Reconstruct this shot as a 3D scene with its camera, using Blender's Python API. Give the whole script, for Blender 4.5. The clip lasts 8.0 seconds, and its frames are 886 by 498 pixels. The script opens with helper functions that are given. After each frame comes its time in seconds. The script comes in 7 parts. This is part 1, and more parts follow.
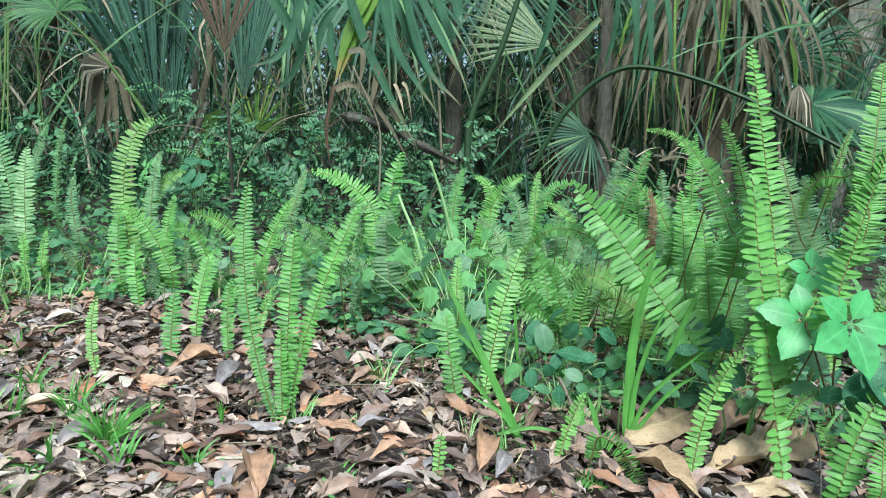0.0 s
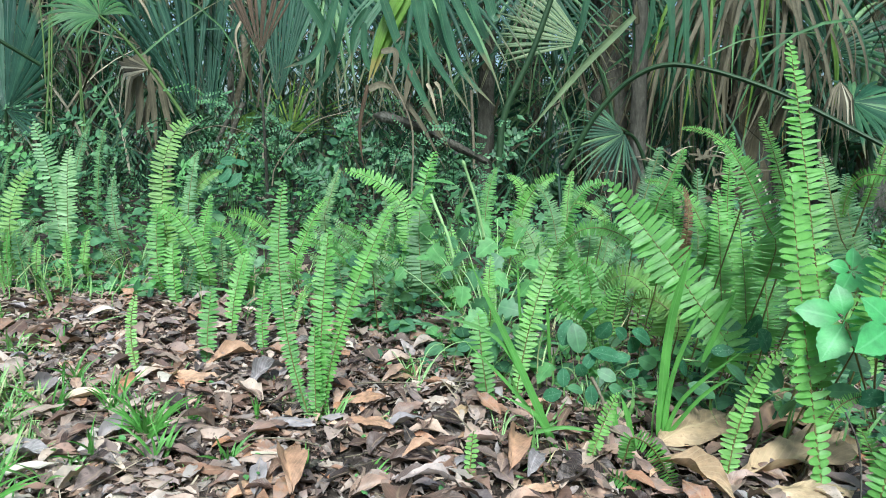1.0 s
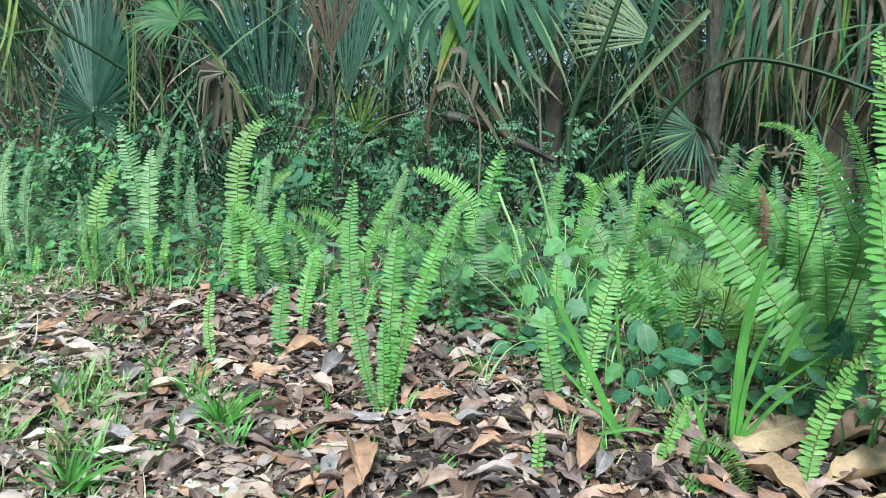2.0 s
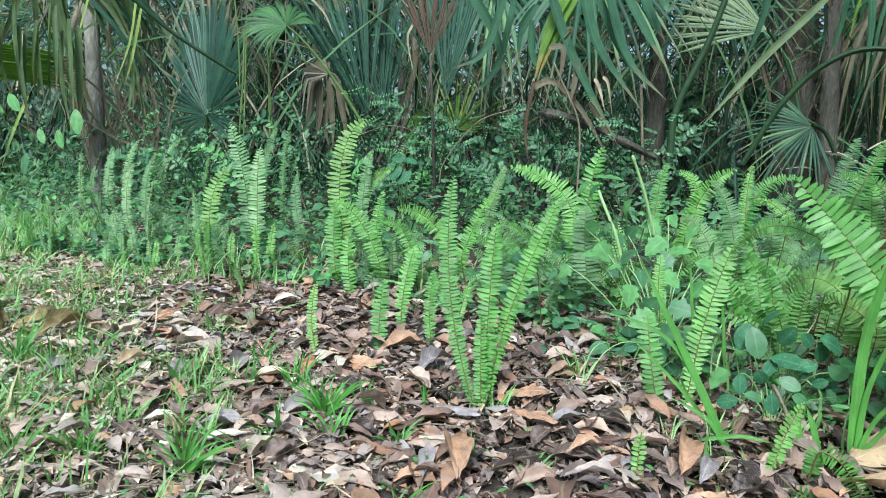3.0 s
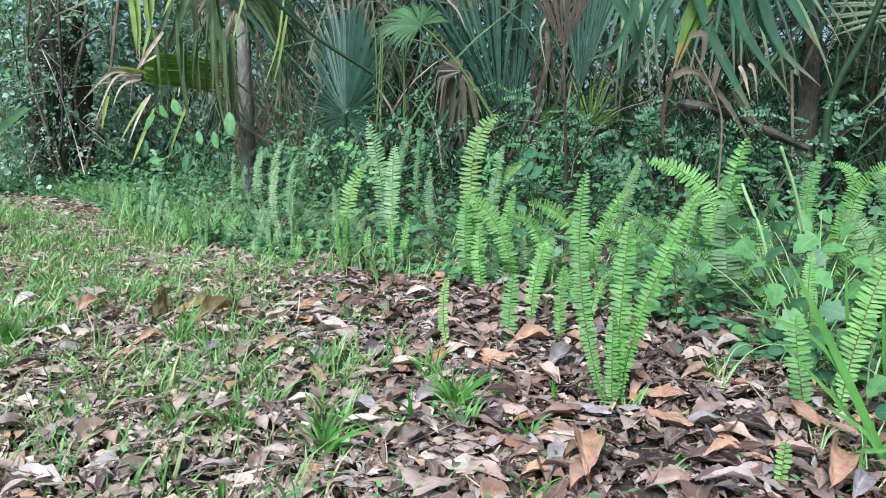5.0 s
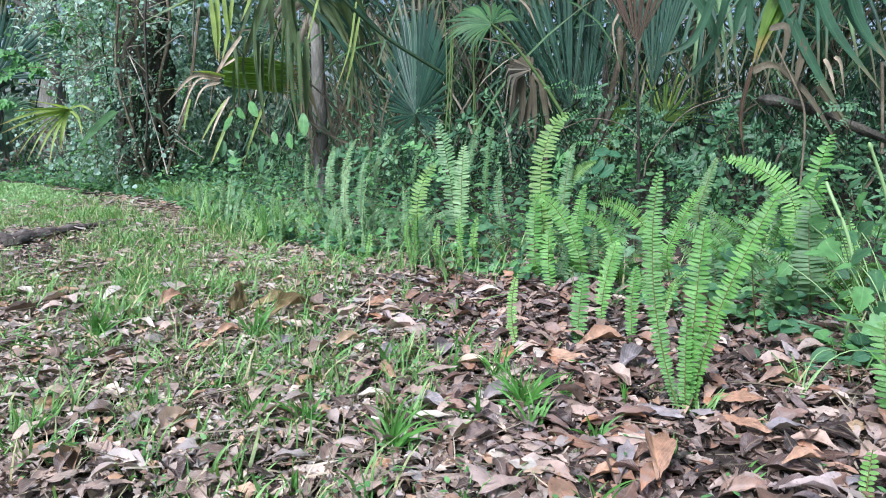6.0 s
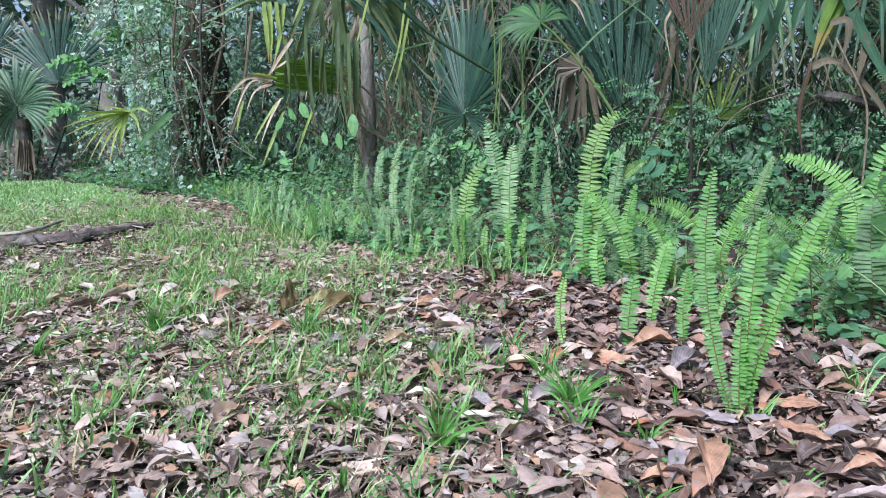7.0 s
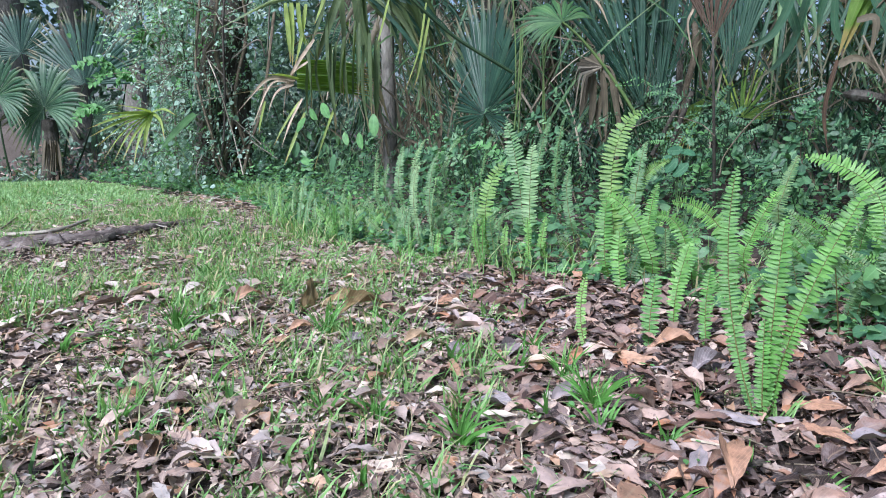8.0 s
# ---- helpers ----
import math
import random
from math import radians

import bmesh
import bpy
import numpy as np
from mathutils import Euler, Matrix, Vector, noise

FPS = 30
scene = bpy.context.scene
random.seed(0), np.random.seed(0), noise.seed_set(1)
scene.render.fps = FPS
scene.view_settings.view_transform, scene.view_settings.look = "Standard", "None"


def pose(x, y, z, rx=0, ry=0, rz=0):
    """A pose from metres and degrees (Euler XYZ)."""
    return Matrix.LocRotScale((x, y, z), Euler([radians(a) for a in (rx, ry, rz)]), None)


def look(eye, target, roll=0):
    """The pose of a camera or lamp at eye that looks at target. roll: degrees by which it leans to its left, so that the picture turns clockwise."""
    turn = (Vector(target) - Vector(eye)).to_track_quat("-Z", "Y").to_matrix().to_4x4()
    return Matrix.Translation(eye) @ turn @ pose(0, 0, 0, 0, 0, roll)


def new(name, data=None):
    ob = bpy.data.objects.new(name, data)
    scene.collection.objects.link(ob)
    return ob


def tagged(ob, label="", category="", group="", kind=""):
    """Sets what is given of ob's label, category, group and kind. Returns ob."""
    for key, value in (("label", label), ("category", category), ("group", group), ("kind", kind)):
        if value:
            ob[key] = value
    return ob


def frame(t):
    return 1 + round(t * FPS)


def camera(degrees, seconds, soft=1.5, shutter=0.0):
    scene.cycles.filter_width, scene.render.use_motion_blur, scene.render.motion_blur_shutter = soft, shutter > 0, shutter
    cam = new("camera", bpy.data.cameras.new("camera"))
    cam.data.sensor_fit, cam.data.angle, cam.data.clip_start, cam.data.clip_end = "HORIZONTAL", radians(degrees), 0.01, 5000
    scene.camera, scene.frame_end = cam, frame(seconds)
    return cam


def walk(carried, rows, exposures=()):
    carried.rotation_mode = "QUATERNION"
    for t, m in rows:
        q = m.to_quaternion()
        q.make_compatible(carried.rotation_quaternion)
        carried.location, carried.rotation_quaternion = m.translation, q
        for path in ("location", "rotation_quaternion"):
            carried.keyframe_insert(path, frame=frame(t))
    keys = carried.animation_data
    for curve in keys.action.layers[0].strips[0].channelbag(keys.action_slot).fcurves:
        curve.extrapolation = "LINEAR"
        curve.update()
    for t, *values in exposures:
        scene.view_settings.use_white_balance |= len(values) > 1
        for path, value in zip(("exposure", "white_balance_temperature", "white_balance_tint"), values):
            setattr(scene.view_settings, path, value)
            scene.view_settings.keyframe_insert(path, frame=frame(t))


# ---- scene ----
cam = camera(63.58, 8.0, soft=1.0)
# seconds, x, y, z, turn to the left, tilt up, lean
ROWS = [
    (0, 0.0000, 0.0000, 0.4500, 0.000, -8.233, 2.229),
    (0.5, -0.0010, -0.0011, 0.4491, 0.844, -8.235, 2.134),
    (1, -0.0007, -0.0027, 0.4486, 2.580, -8.338, 2.035),
    (2.5, -0.0081, -0.0104, 0.4446, 11.424, -8.655, 1.463),
    (3, -0.0097, -0.0120, 0.4429, 15.510, -8.799, 1.219),
    (3.5, -0.0090, -0.0136, 0.4424, 19.022, -8.971, 0.894),
    (4, -0.0095, -0.0141, 0.4417, 21.595, -9.092, 0.567),
    (4.5, -0.0085, -0.0162, 0.4415, 23.628, -9.180, 0.339),
    (6, -0.0066, -0.0222, 0.4407, 31.624, -9.302, -0.386),
    (6.5, -0.0073, -0.0227, 0.4403, 33.976, -9.276, -0.562),
    (7, -0.0073, -0.0233, 0.4400, 35.465, -9.259, -0.722),
    (7.5, -0.0066, -0.0244, 0.4402, 36.438, -9.250, -0.830),
    (8, -0.0065, -0.0249, 0.4406, 37.095, -9.266, -0.850),
]
EXPOSURE = [(0.0, 1.15, 5560, -6), (4.5, 1.08, 5530, 2), (6.0, 1.05, 5490, 11), (8.0, 1.02, 5470, 15)]
walk(cam, [(t, pose(x, y, z, 0, 0, yaw) @ pose(0, 0, 0, 90 + tilt, 0, 0) @ pose(0, 0, 0, 0, 0, lean)) for t, x, y, z, yaw, tilt, lean in ROWS], EXPOSURE)

# ---- light: a bright overcast day at the edge of a wood ----
world = bpy.data.worlds.new("overcast_sky")
scene.world = world
world.use_nodes = True
wn = world.node_tree.nodes
sky = wn.new("ShaderNodeTexSky")
sky.sky_type = "NISHITA"
sky.sun_disc = False
sky.sun_elevation = radians(55)
sky.sun_rotation = radians(175)
sky.air_density, sky.dust_density, sky.ozone_density = 1.0, 4.0, 1.0
wn["Background"].inputs["Strength"].default_value = 0.092
world.node_tree.links.new(sky.outputs[0], wn["Background"].inputs["Color"])
sun_data = bpy.data.lights.new("sun", "SUN")
sun_data.energy, sun_data.angle, sun_data.color = 3.0, radians(18), (1.0, 0.95, 0.88)
sun_ob = new("sun", sun_data)
sun_ob.matrix_world = look((0.7, -6.2, 8.5), (0, 2, 0))


# ---- materials ----
def mat_base(name):
    m = bpy.data.materials.new(name)
    m.use_nodes = True
    nt = m.node_tree
    nt.nodes.clear()
    out = nt.nodes.new("ShaderNodeOutputMaterial")
    return m, nt, out


def node(nt, kind, **inputs):
    n = nt.nodes.new(kind)
    for key, value in inputs.items():
        n.inputs[key.replace("_", " ")].default_value = value
    return n


def ramp(nt, fac, stops):
    r = nt.nodes.new("ShaderNodeValToRGB")
    e = r.color_ramp.elements
    while len(e) < len(stops):
        e.new(0.5)
    for el, (p, c) in zip(e, stops):
        el.position, el.color = p, (*c, 1)
    nt.links.new(fac, r.inputs[0])
    return r.outputs[0]


def mixed(nt, fac, a, b, mode="MIX"):
    n = nt.nodes.new("ShaderNodeMix")
    n.data_type, n.blend_type = "RGBA", mode
    for sock, val in ((n.inputs[0], fac), (n.inputs[6], a), (n.inputs[7], b)):
        if isinstance(val, (int, float)):
            sock.default_value = val
        elif isinstance(val, tuple):
            sock.default_value = (*val, 1)
        else:
            nt.links.new(val, sock)
    return n.outputs[2]


def maths(nt, op, a, b=0.0):
    n = nt.nodes.new("ShaderNodeMath")
    n.operation = op
    for sock, val in ((n.inputs[0], a), (n.inputs[1], b)):
        if isinstance(val, (int, float)):
            sock.default_value = val
        else:
            nt.links.new(val, sock)
    return n.outputs[0]


def leaf_material(name, stops, source="island", thin=0.35, rough=0.45, vein=(0.3, 0.3, 0.1), vein_mix=0.35, spots=0.15, spot_colour=(0.2, 0.16, 0.06), tip=None, noise_scale=40.0, ribs=0.0, gloss=0.5, veins=0.2, mottle=0.8, patches=None, lines=0.0):
    """A thin leaf: hue by piece, mottling, a midrib, light through the blade."""
    m, nt, out = mat_base(name)
    if source == "island":
        rnd = nt.nodes.new("ShaderNodeNewGeometry").outputs["Random Per Island"]
    else:
        rnd = nt.nodes.new("ShaderNodeObjectInfo").outputs["Random"]
    co = nt.nodes.new("ShaderNodeTexCoord")
    col = ramp(nt, rnd, stops)
    n1 = node(nt, "ShaderNodeTexNoise", Scale=noise_scale, Detail=4.0, Roughness=0.6)
    nt.links.new(co.outputs["Object"], n1.inputs["Vector"])
    shade = ramp(nt, n1.outputs["Fac"], [(0.3, (0.55, 0.57, 0.55)), (0.7, (1.3, 1.25, 1.2))])
    col = mixed(nt, mottle, col, shade, "MULTIPLY")
    n2 = node(nt, "ShaderNodeTexNoise", Scale=noise_scale * 5, Detail=2.0)
    nt.links.new(co.outputs["Object"], n2.inputs["Vector"])
    sp = ramp(nt, n2.outputs["Fac"], [(0.62, (0, 0, 0)), (0.72, (1, 1, 1))])
    sp = maths(nt, "MULTIPLY", sp, spots)
    col = mixed(nt, sp, col, spot_colour)
    uv = nt.nodes.new("ShaderNodeUVMap")
    sep = nt.nodes.new("ShaderNodeSeparateXYZ")
    nt.links.new(uv.outputs[0], sep.inputs[0])
    off = maths(nt, "ABSOLUTE", maths(nt, "SUBTRACT", sep.outputs[0], 0.5))
    rib = ramp(nt, off, [(0.015, (1, 1, 1)), (0.06, (0, 0, 0))])
    col = mixed(nt, maths(nt, "MULTIPLY", rib, vein_mix), col, vein)
    if tip:
        tp = ramp(nt, maths(nt, "ADD", sep.outputs[1], maths(nt, "MULTIPLY", n1.outputs["Fac"], 0.3)), [(0.9, (0, 0, 0)), (1.1, (1, 1, 1))])
        col = mixed(nt, maths(nt, "MULTIPLY", tp, 0.8), col, tip)
    if patches:
        n3 = node(nt, "ShaderNodeTexNoise", Scale=noise_scale * 0.8, Detail=5.0, Roughness=0.7)
        shift = nt.nodes.new("ShaderNodeVectorMath")
        nt.links.new(co.outputs["Object"], shift.inputs[0])
        nt.links.new(rnd, shift.inputs[1])
        nt.links.new(shift.outputs[0], n3.inputs["Vector"])
        blot = ramp(nt, n3.outputs["Fac"], [(0.54, (0, 0, 0)), (0.64, (1, 1, 1))])
        col = mixed(nt, maths(nt, "MULTIPLY", blot, 0.5), col, patches)
    if lines:
        rung = maths(nt, "SINE", maths(nt, "MULTIPLY", maths(nt, "ADD", sep.outputs[1], maths(nt, "MULTIPLY", off, -0.7)), 75.0))
        col = mixed(nt, maths(nt, "MULTIPLY", ramp(nt, rung, [(0.75, (0, 0, 0)), (1.0, (1, 1, 1))]), lines), col, vein)
    p = node(nt, "ShaderNodeBsdfPrincipled", Roughness=rough)
    p.inputs["Specular IOR Level"].default_value = gloss
    nt.links.new(col, p.inputs["Base Color"])
    wave = maths(nt, "SINE", maths(nt, "MULTIPLY", maths(nt, "ADD", sep.outputs[1], maths(nt, "ADD", maths(nt, "MULTIPLY", off, -0.7), maths(nt, "MULTIPLY", n1.outputs["Fac"], 0.12))), 55.0))
    hgt = maths(nt, "ADD", maths(nt, "MULTIPLY", wave, veins if not ribs else 0.0), n2.outputs["Fac"])
    if ribs:
        hgt = maths(nt, "ADD", hgt, maths(nt, "SINE", maths(nt, "MULTIPLY", sep.outputs[0], ribs)))
    b = node(nt, "ShaderNodeBump", Strength=0.25, Distance=0.002)
    nt.links.new(hgt, b.inputs["Height"])
    nt.links.new(b.outputs[0], p.inputs["Normal"])
    if thin:
        tr = nt.nodes.new("ShaderNodeBsdfTranslucent")
        tc = mixed(nt, 1.0, col, (1.15, 1.2, 0.55), "MULTIPLY")
        nt.links.new(tc, tr.inputs["Color"])
        mx = nt.nodes.new("ShaderNodeMixShader")
        mx.inputs[0].default_value = thin
        nt.links.new(p.outputs[0], mx.inputs[1])
        nt.links.new(tr.outputs[0], mx.inputs[2])
        nt.links.new(mx.outputs[0], out.inputs[0])
    else:
        nt.links.new(p.outputs[0], out.inputs[0])
    return m


def rough_material(name, stops, scale=8.0, fine=90.0, rough=0.9, bump=0.6, dist=0.01, stretch=(1, 1, 1), source=None):
    """Bark, soil, dry stalks: colour from two scales of noise, with relief."""
    m, nt, out = mat_base(name)
    co = nt.nodes.new("ShaderNodeTexCoord")
    mp = nt.nodes.new("ShaderNodeMapping")
    mp.inputs["Scale"].default_value = stretch
    nt.links.new(co.outputs["Object"], mp.inputs[0])
    n1 = node(nt, "ShaderNodeTexNoise", Scale=scale, Detail=6.0, Roughness=0.65)
    n2 = node(nt, "ShaderNodeTexNoise", Scale=fine, Detail=4.0, Roughness=0.7)
    for n in (n1, n2):
        nt.links.new(mp.outputs[0], n.inputs["Vector"])
    both = maths(nt, "ADD", maths(nt, "MULTIPLY", n1.outputs["Fac"], 0.6), maths(nt, "MULTIPLY", n2.outputs["Fac"], 0.4))
    if source:
        rnd = nt.nodes.new("ShaderNodeNewGeometry").outputs["Random Per Island"]
        both = maths(nt, "ADD", both, maths(nt, "MULTIPLY", maths(nt, "SUBTRACT", rnd, 0.5), 0.35))
    col = ramp(nt, both, stops)
    p = node(nt, "ShaderNodeBsdfPrincipled", Roughness=rough)
    p.inputs["Specular IOR Level"].default_value = 0.25
    nt.links.new(col, p.inputs["Base Color"])
    b = node(nt, "ShaderNodeBump", Strength=bump, Distance=dist)
    nt.links.new(both, b.inputs["Height"])
    nt.links.new(b.outputs[0], p.inputs["Normal"])
    nt.links.new(p.outputs[0], out.inputs[0])
    return m


FERN = leaf_material("fern_green", [(0.0, (0.108, 0.275, 0.068)), (0.5, (0.160, 0.36, 0.09)), (1.0, (0.225, 0.43, 0.125))], "object", 0.4, 0.38, (0.18, 0.40, 0.12), 0.3, 0.05)
# Darkened copy of the fern green: shade of rear fronds put into the colour.
FERN_SHADED = leaf_material("shaded_fern_green", [(0.0, (0.065, 0.155, 0.065)), (0.5, (0.11, 0.225, 0.09)), (1.0, (0.175, 0.30, 0.125))], "object", 0.35, 0.42, (0.18, 0.29, 0.16), 0.3, 0.05)
FERN_PALE = leaf_material("pale_fern_green", [(0.0, (0.10, 0.22, 0.09)), (0.5, (0.155, 0.295, 0.13)), (1.0, (0.23, 0.37, 0.18))], "object", 0.3, 0.4, (0.26, 0.38, 0.22), 0.3, 0.08)
FERN_DEAD = leaf_material("dead_fern", [(0.0, (0.13, 0.06, 0.035)), (1.0, (0.21, 0.10, 0.055))], "object", 0.2, 0.6, (0.25, 0.14, 0.07), 0.3, 0.3)
FERN_YELLOW = leaf_material("yellowing_fern", [(0.0, (0.17, 0.32, 0.09)), (1.0, (0.24, 0.39, 0.12))], "object", 0.4, 0.5, (0.25, 0.33, 0.1), 0.3, 0.1)
STALK = rough_material("fern_stalk", [(0.3, (0.075, 0.048, 0.02)), (0.7, (0.16, 0.18, 0.06))], 30, 200, 0.6, 0.3, 0.001)
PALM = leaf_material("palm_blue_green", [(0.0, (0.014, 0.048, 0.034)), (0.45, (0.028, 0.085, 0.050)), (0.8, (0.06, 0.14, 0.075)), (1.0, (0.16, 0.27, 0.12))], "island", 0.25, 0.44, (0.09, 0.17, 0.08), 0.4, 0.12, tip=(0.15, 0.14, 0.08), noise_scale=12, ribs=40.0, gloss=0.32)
PALM_BLUE = leaf_material("palm_grey_blue", [(0.0, (0.020, 0.056, 0.046)), (0.5, (0.038, 0.095, 0.074)), (0.85, (0.068, 0.135, 0.106)), (1.0, (0.13, 0.20, 0.16))], "island", 0.3, 0.42, (0.12, 0.22, 0.16), 0.4, 0.12, tip=(0.2, 0.19, 0.12), noise_scale=12, ribs=40.0, gloss=0.4)
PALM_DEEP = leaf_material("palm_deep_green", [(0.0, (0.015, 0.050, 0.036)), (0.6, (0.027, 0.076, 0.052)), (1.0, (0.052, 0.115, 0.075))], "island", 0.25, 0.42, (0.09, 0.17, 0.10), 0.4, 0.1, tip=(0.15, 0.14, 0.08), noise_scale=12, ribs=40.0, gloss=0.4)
PALM_OLIVE = leaf_material("palm_olive_green", [(0.0, (0.050, 0.085, 0.040)), (0.6, (0.095, 0.145, 0.065)), (1.0, (0.17, 0.23, 0.11))], "island", 0.35, 0.45, (0.18, 0.22, 0.1), 0.4, 0.15, tip=(0.22, 0.18, 0.10), noise_scale=12, ribs=40.0, gloss=0.35)
PALM_FAR = leaf_material("fan_palm_green", [(0.0, (0.035, 0.095, 0.055)), (0.6, (0.065, 0.15, 0.085)), (1.0, (0.125, 0.22, 0.125))], "island", 0.3, 0.42, (0.2, 0.3, 0.2), 0.4, 0.12, tip=(0.2, 0.19, 0.12), noise_scale=12, ribs=40.0, gloss=0.4)
PALM_MID = leaf_material("palm_fresh_green", [(0.0, (0.04, 0.12, 0.05)), (1.0, (0.10, 0.21, 0.08))], "island", 0.4, 0.45, (0.14, 0.24, 0.1), 0.4, 0.1, noise_scale=12, ribs=40.0, gloss=0.35)
PALM_PALE = leaf_material("palm_grey_green", [(0.0, (0.12, 0.19, 0.10)), (1.0, (0.24, 0.31, 0.17))], "island", 0.35, 0.5, (0.3, 0.35, 0.2), 0.4, 0.1, noise_scale=12, ribs=40.0)
PALM_BROWN = leaf_material("brown_palm_leaf", [(0.0, (0.040, 0.026, 0.017)), (1.0, (0.085, 0.056, 0.036))], "island", 0.2, 0.6, (0.2, 0.12, 0.07), 0.5, 0.2, (0.03, 0.02, 0.014), noise_scale=10, ribs=40.0, gloss=0.3)
PALM_LIGHT = leaf_material("palm_yellow_green", [(0.0, (0.07, 0.16, 0.03)), (0.5, (0.13, 0.25, 0.045)), (1.0, (0.24, 0.34, 0.06))], "island", 0.45, 0.4, (0.25, 0.33, 0.1), 0.4, 0.1, tip=(0.35, 0.26, 0.10), noise_scale=12, ribs=40.0)
# Yellow-green palm leaf, raised in brightness: light from behind is put into the colour.
PALM_YELLOW = leaf_material("backlit_yellow_palm_leaf", [(0.0, (0.17, 0.29, 0.07)), (0.5, (0.28, 0.40, 0.11)), (1.0, (0.43, 0.49, 0.16))], "island", 0.45, 0.45, (0.4, 0.42, 0.16), 0.4, 0.15, tip=(0.42, 0.33, 0.14), noise_scale=12, ribs=40.0)
PALM_DEAD = leaf_material("dead_palm_leaf", [(0.0, (0.022, 0.02, 0.013)), (0.4, (0.068, 0.060, 0.040)), (0.7, (0.135, 0.118, 0.082)), (0.88, (0.24, 0.215, 0.16)), (1.0, (0.45, 0.41, 0.33))], "island", 0.15, 0.65, (0.22, 0.19, 0.12), 0.3, 0.4, (0.03, 0.026, 0.018), noise_scale=10, ribs=40.0, gloss=0.3)
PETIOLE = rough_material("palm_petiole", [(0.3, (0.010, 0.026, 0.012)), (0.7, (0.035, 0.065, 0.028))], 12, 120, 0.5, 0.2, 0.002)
PETIOLE_LIGHT = rough_material("pale_petiole", [(0.3, (0.17, 0.29, 0.12)), (0.7, (0.30, 0.42, 0.19))], 12, 120, 0.45, 0.2, 0.002)
DRY = rough_material("dry_stalk", [(0.3, (0.065, 0.052, 0.036)), (0.55, (0.165, 0.14, 0.10)), (0.75, (0.34, 0.30, 0.24))], 20, 160, 0.9, 0.4, 0.003)
PALE_VINE = rough_material("pale_vine", [(0.3, (0.17, 0.155, 0.12)), (0.55, (0.30, 0.28, 0.23)), (0.75, (0.46, 0.44, 0.38))], 20, 160, 0.9, 0.4, 0.003)
BARK = rough_material("bark", [(0.3, (0.018, 0.017, 0.014)), (0.5, (0.066, 0.061, 0.050)), (0.7, (0.17, 0.162, 0.143))], 9, 70, 0.95, 1.0, 0.03, (1, 1, 0.35))
ROOT = rough_material("weathered_root", [(0.3, (0.030, 0.024, 0.020)), (0.5, (0.13, 0.11, 0.10)), (0.7, (0.34, 0.31, 0.29))], 14, 90, 0.9, 1.0, 0.02, (1, 0.5, 1))
PALE_BARK = rough_material("pale_bark", [(0.3, (0.07, 0.067, 0.057)), (0.5, (0.19, 0.182, 0.16)), (0.7, (0.38, 0.37, 0.34))], 6, 60, 0.95, 1.0, 0.03, (1, 1, 0.35))
SOIL = rough_material("soil", [(0.32, (0.016, 0.011, 0.010)), (0.5, (0.045, 0.034, 0.029)), (0.62, (0.10, 0.082, 0.073)), (0.75, (0.24, 0.22, 0.21))], 5, 110, 0.95, 1.0, 0.012)
LITTER_STOPS = [(0.0, (0.012, 0.009, 0.009)), (0.11, (0.037, 0.024, 0.025)), (0.2, (0.104, 0.062, 0.054)), (0.3, (0.238, 0.147, 0.117)), (0.39, (0.140, 0.117, 0.129)), (0.49, (0.351, 0.232, 0.183)), (0.57, (0.056, 0.037, 0.037)), (0.67, (0.393, 0.290, 0.249)), (0.75, (0.262, 0.244, 0.275)), (0.82, (0.311, 0.168, 0.109)), (0.88, (0.080, 0.054, 0.052)), (0.95, (0.475, 0.387, 0.341)), (1.0, (0.377, 0.176, 0.092))]
LITTER = leaf_material("dead_leaf", LITTER_STOPS, "island", 0.08, 0.5, (0.36, 0.27, 0.19), 0.4, 0.6, (0.04, 0.028, 0.022), noise_scale=32, gloss=0.5, veins=0.1, mottle=1.0, patches=(0.27, 0.23, 0.225), lines=0.22)
# Paler, pinker dead leaves; open-sky light on the grass side is put in too.
PALE_LIT_STOPS = [(0.0, (0.047, 0.032, 0.030)), (0.14, (0.205, 0.147, 0.121)), (0.27, (0.390, 0.294, 0.251)), (0.37, (0.297, 0.267, 0.265)), (0.48, (0.470, 0.367, 0.312)), (0.58, (0.097, 0.067, 0.060)), (0.7, (0.522, 0.414, 0.349)), (0.79, (0.399, 0.376, 0.367)), (0.87, (0.603, 0.535, 0.460)), (0.94, (0.461, 0.273, 0.165)), (1.0, (0.205, 0.137, 0.087))]
LITTER_LIT = leaf_material("pale_lit_dead_leaf", PALE_LIT_STOPS, "island", 0.08, 0.55, (0.46, 0.36, 0.29), 0.4, 0.5, (0.07, 0.05, 0.045), noise_scale=28, gloss=0.5, veins=0.1, mottle=0.9, patches=(0.34, 0.30, 0.285), lines=0.25)
LITTER_ONE = leaf_material("dead_leaf_single", LITTER_STOPS, "object", 0.08, 0.5, (0.40, 0.30, 0.21), 0.4, 0.6, (0.04, 0.028, 0.022), noise_scale=3.0, gloss=0.5, veins=0.1, mottle=1.0, patches=(0.27, 0.23, 0.225), lines=0.3)
GRASS = leaf_material("grass_green", [(0.0, (0.09, 0.23, 0.065)), (0.4, (0.19, 0.38, 0.115)), (0.80, (0.30, 0.51, 0.20)), (0.89, (0.40, 0.44, 0.23)), (1.0, (0.54, 0.47, 0.30))], "island", 0.35, 0.42, (0.2, 0.34, 0.12), 0.3, 0.05)
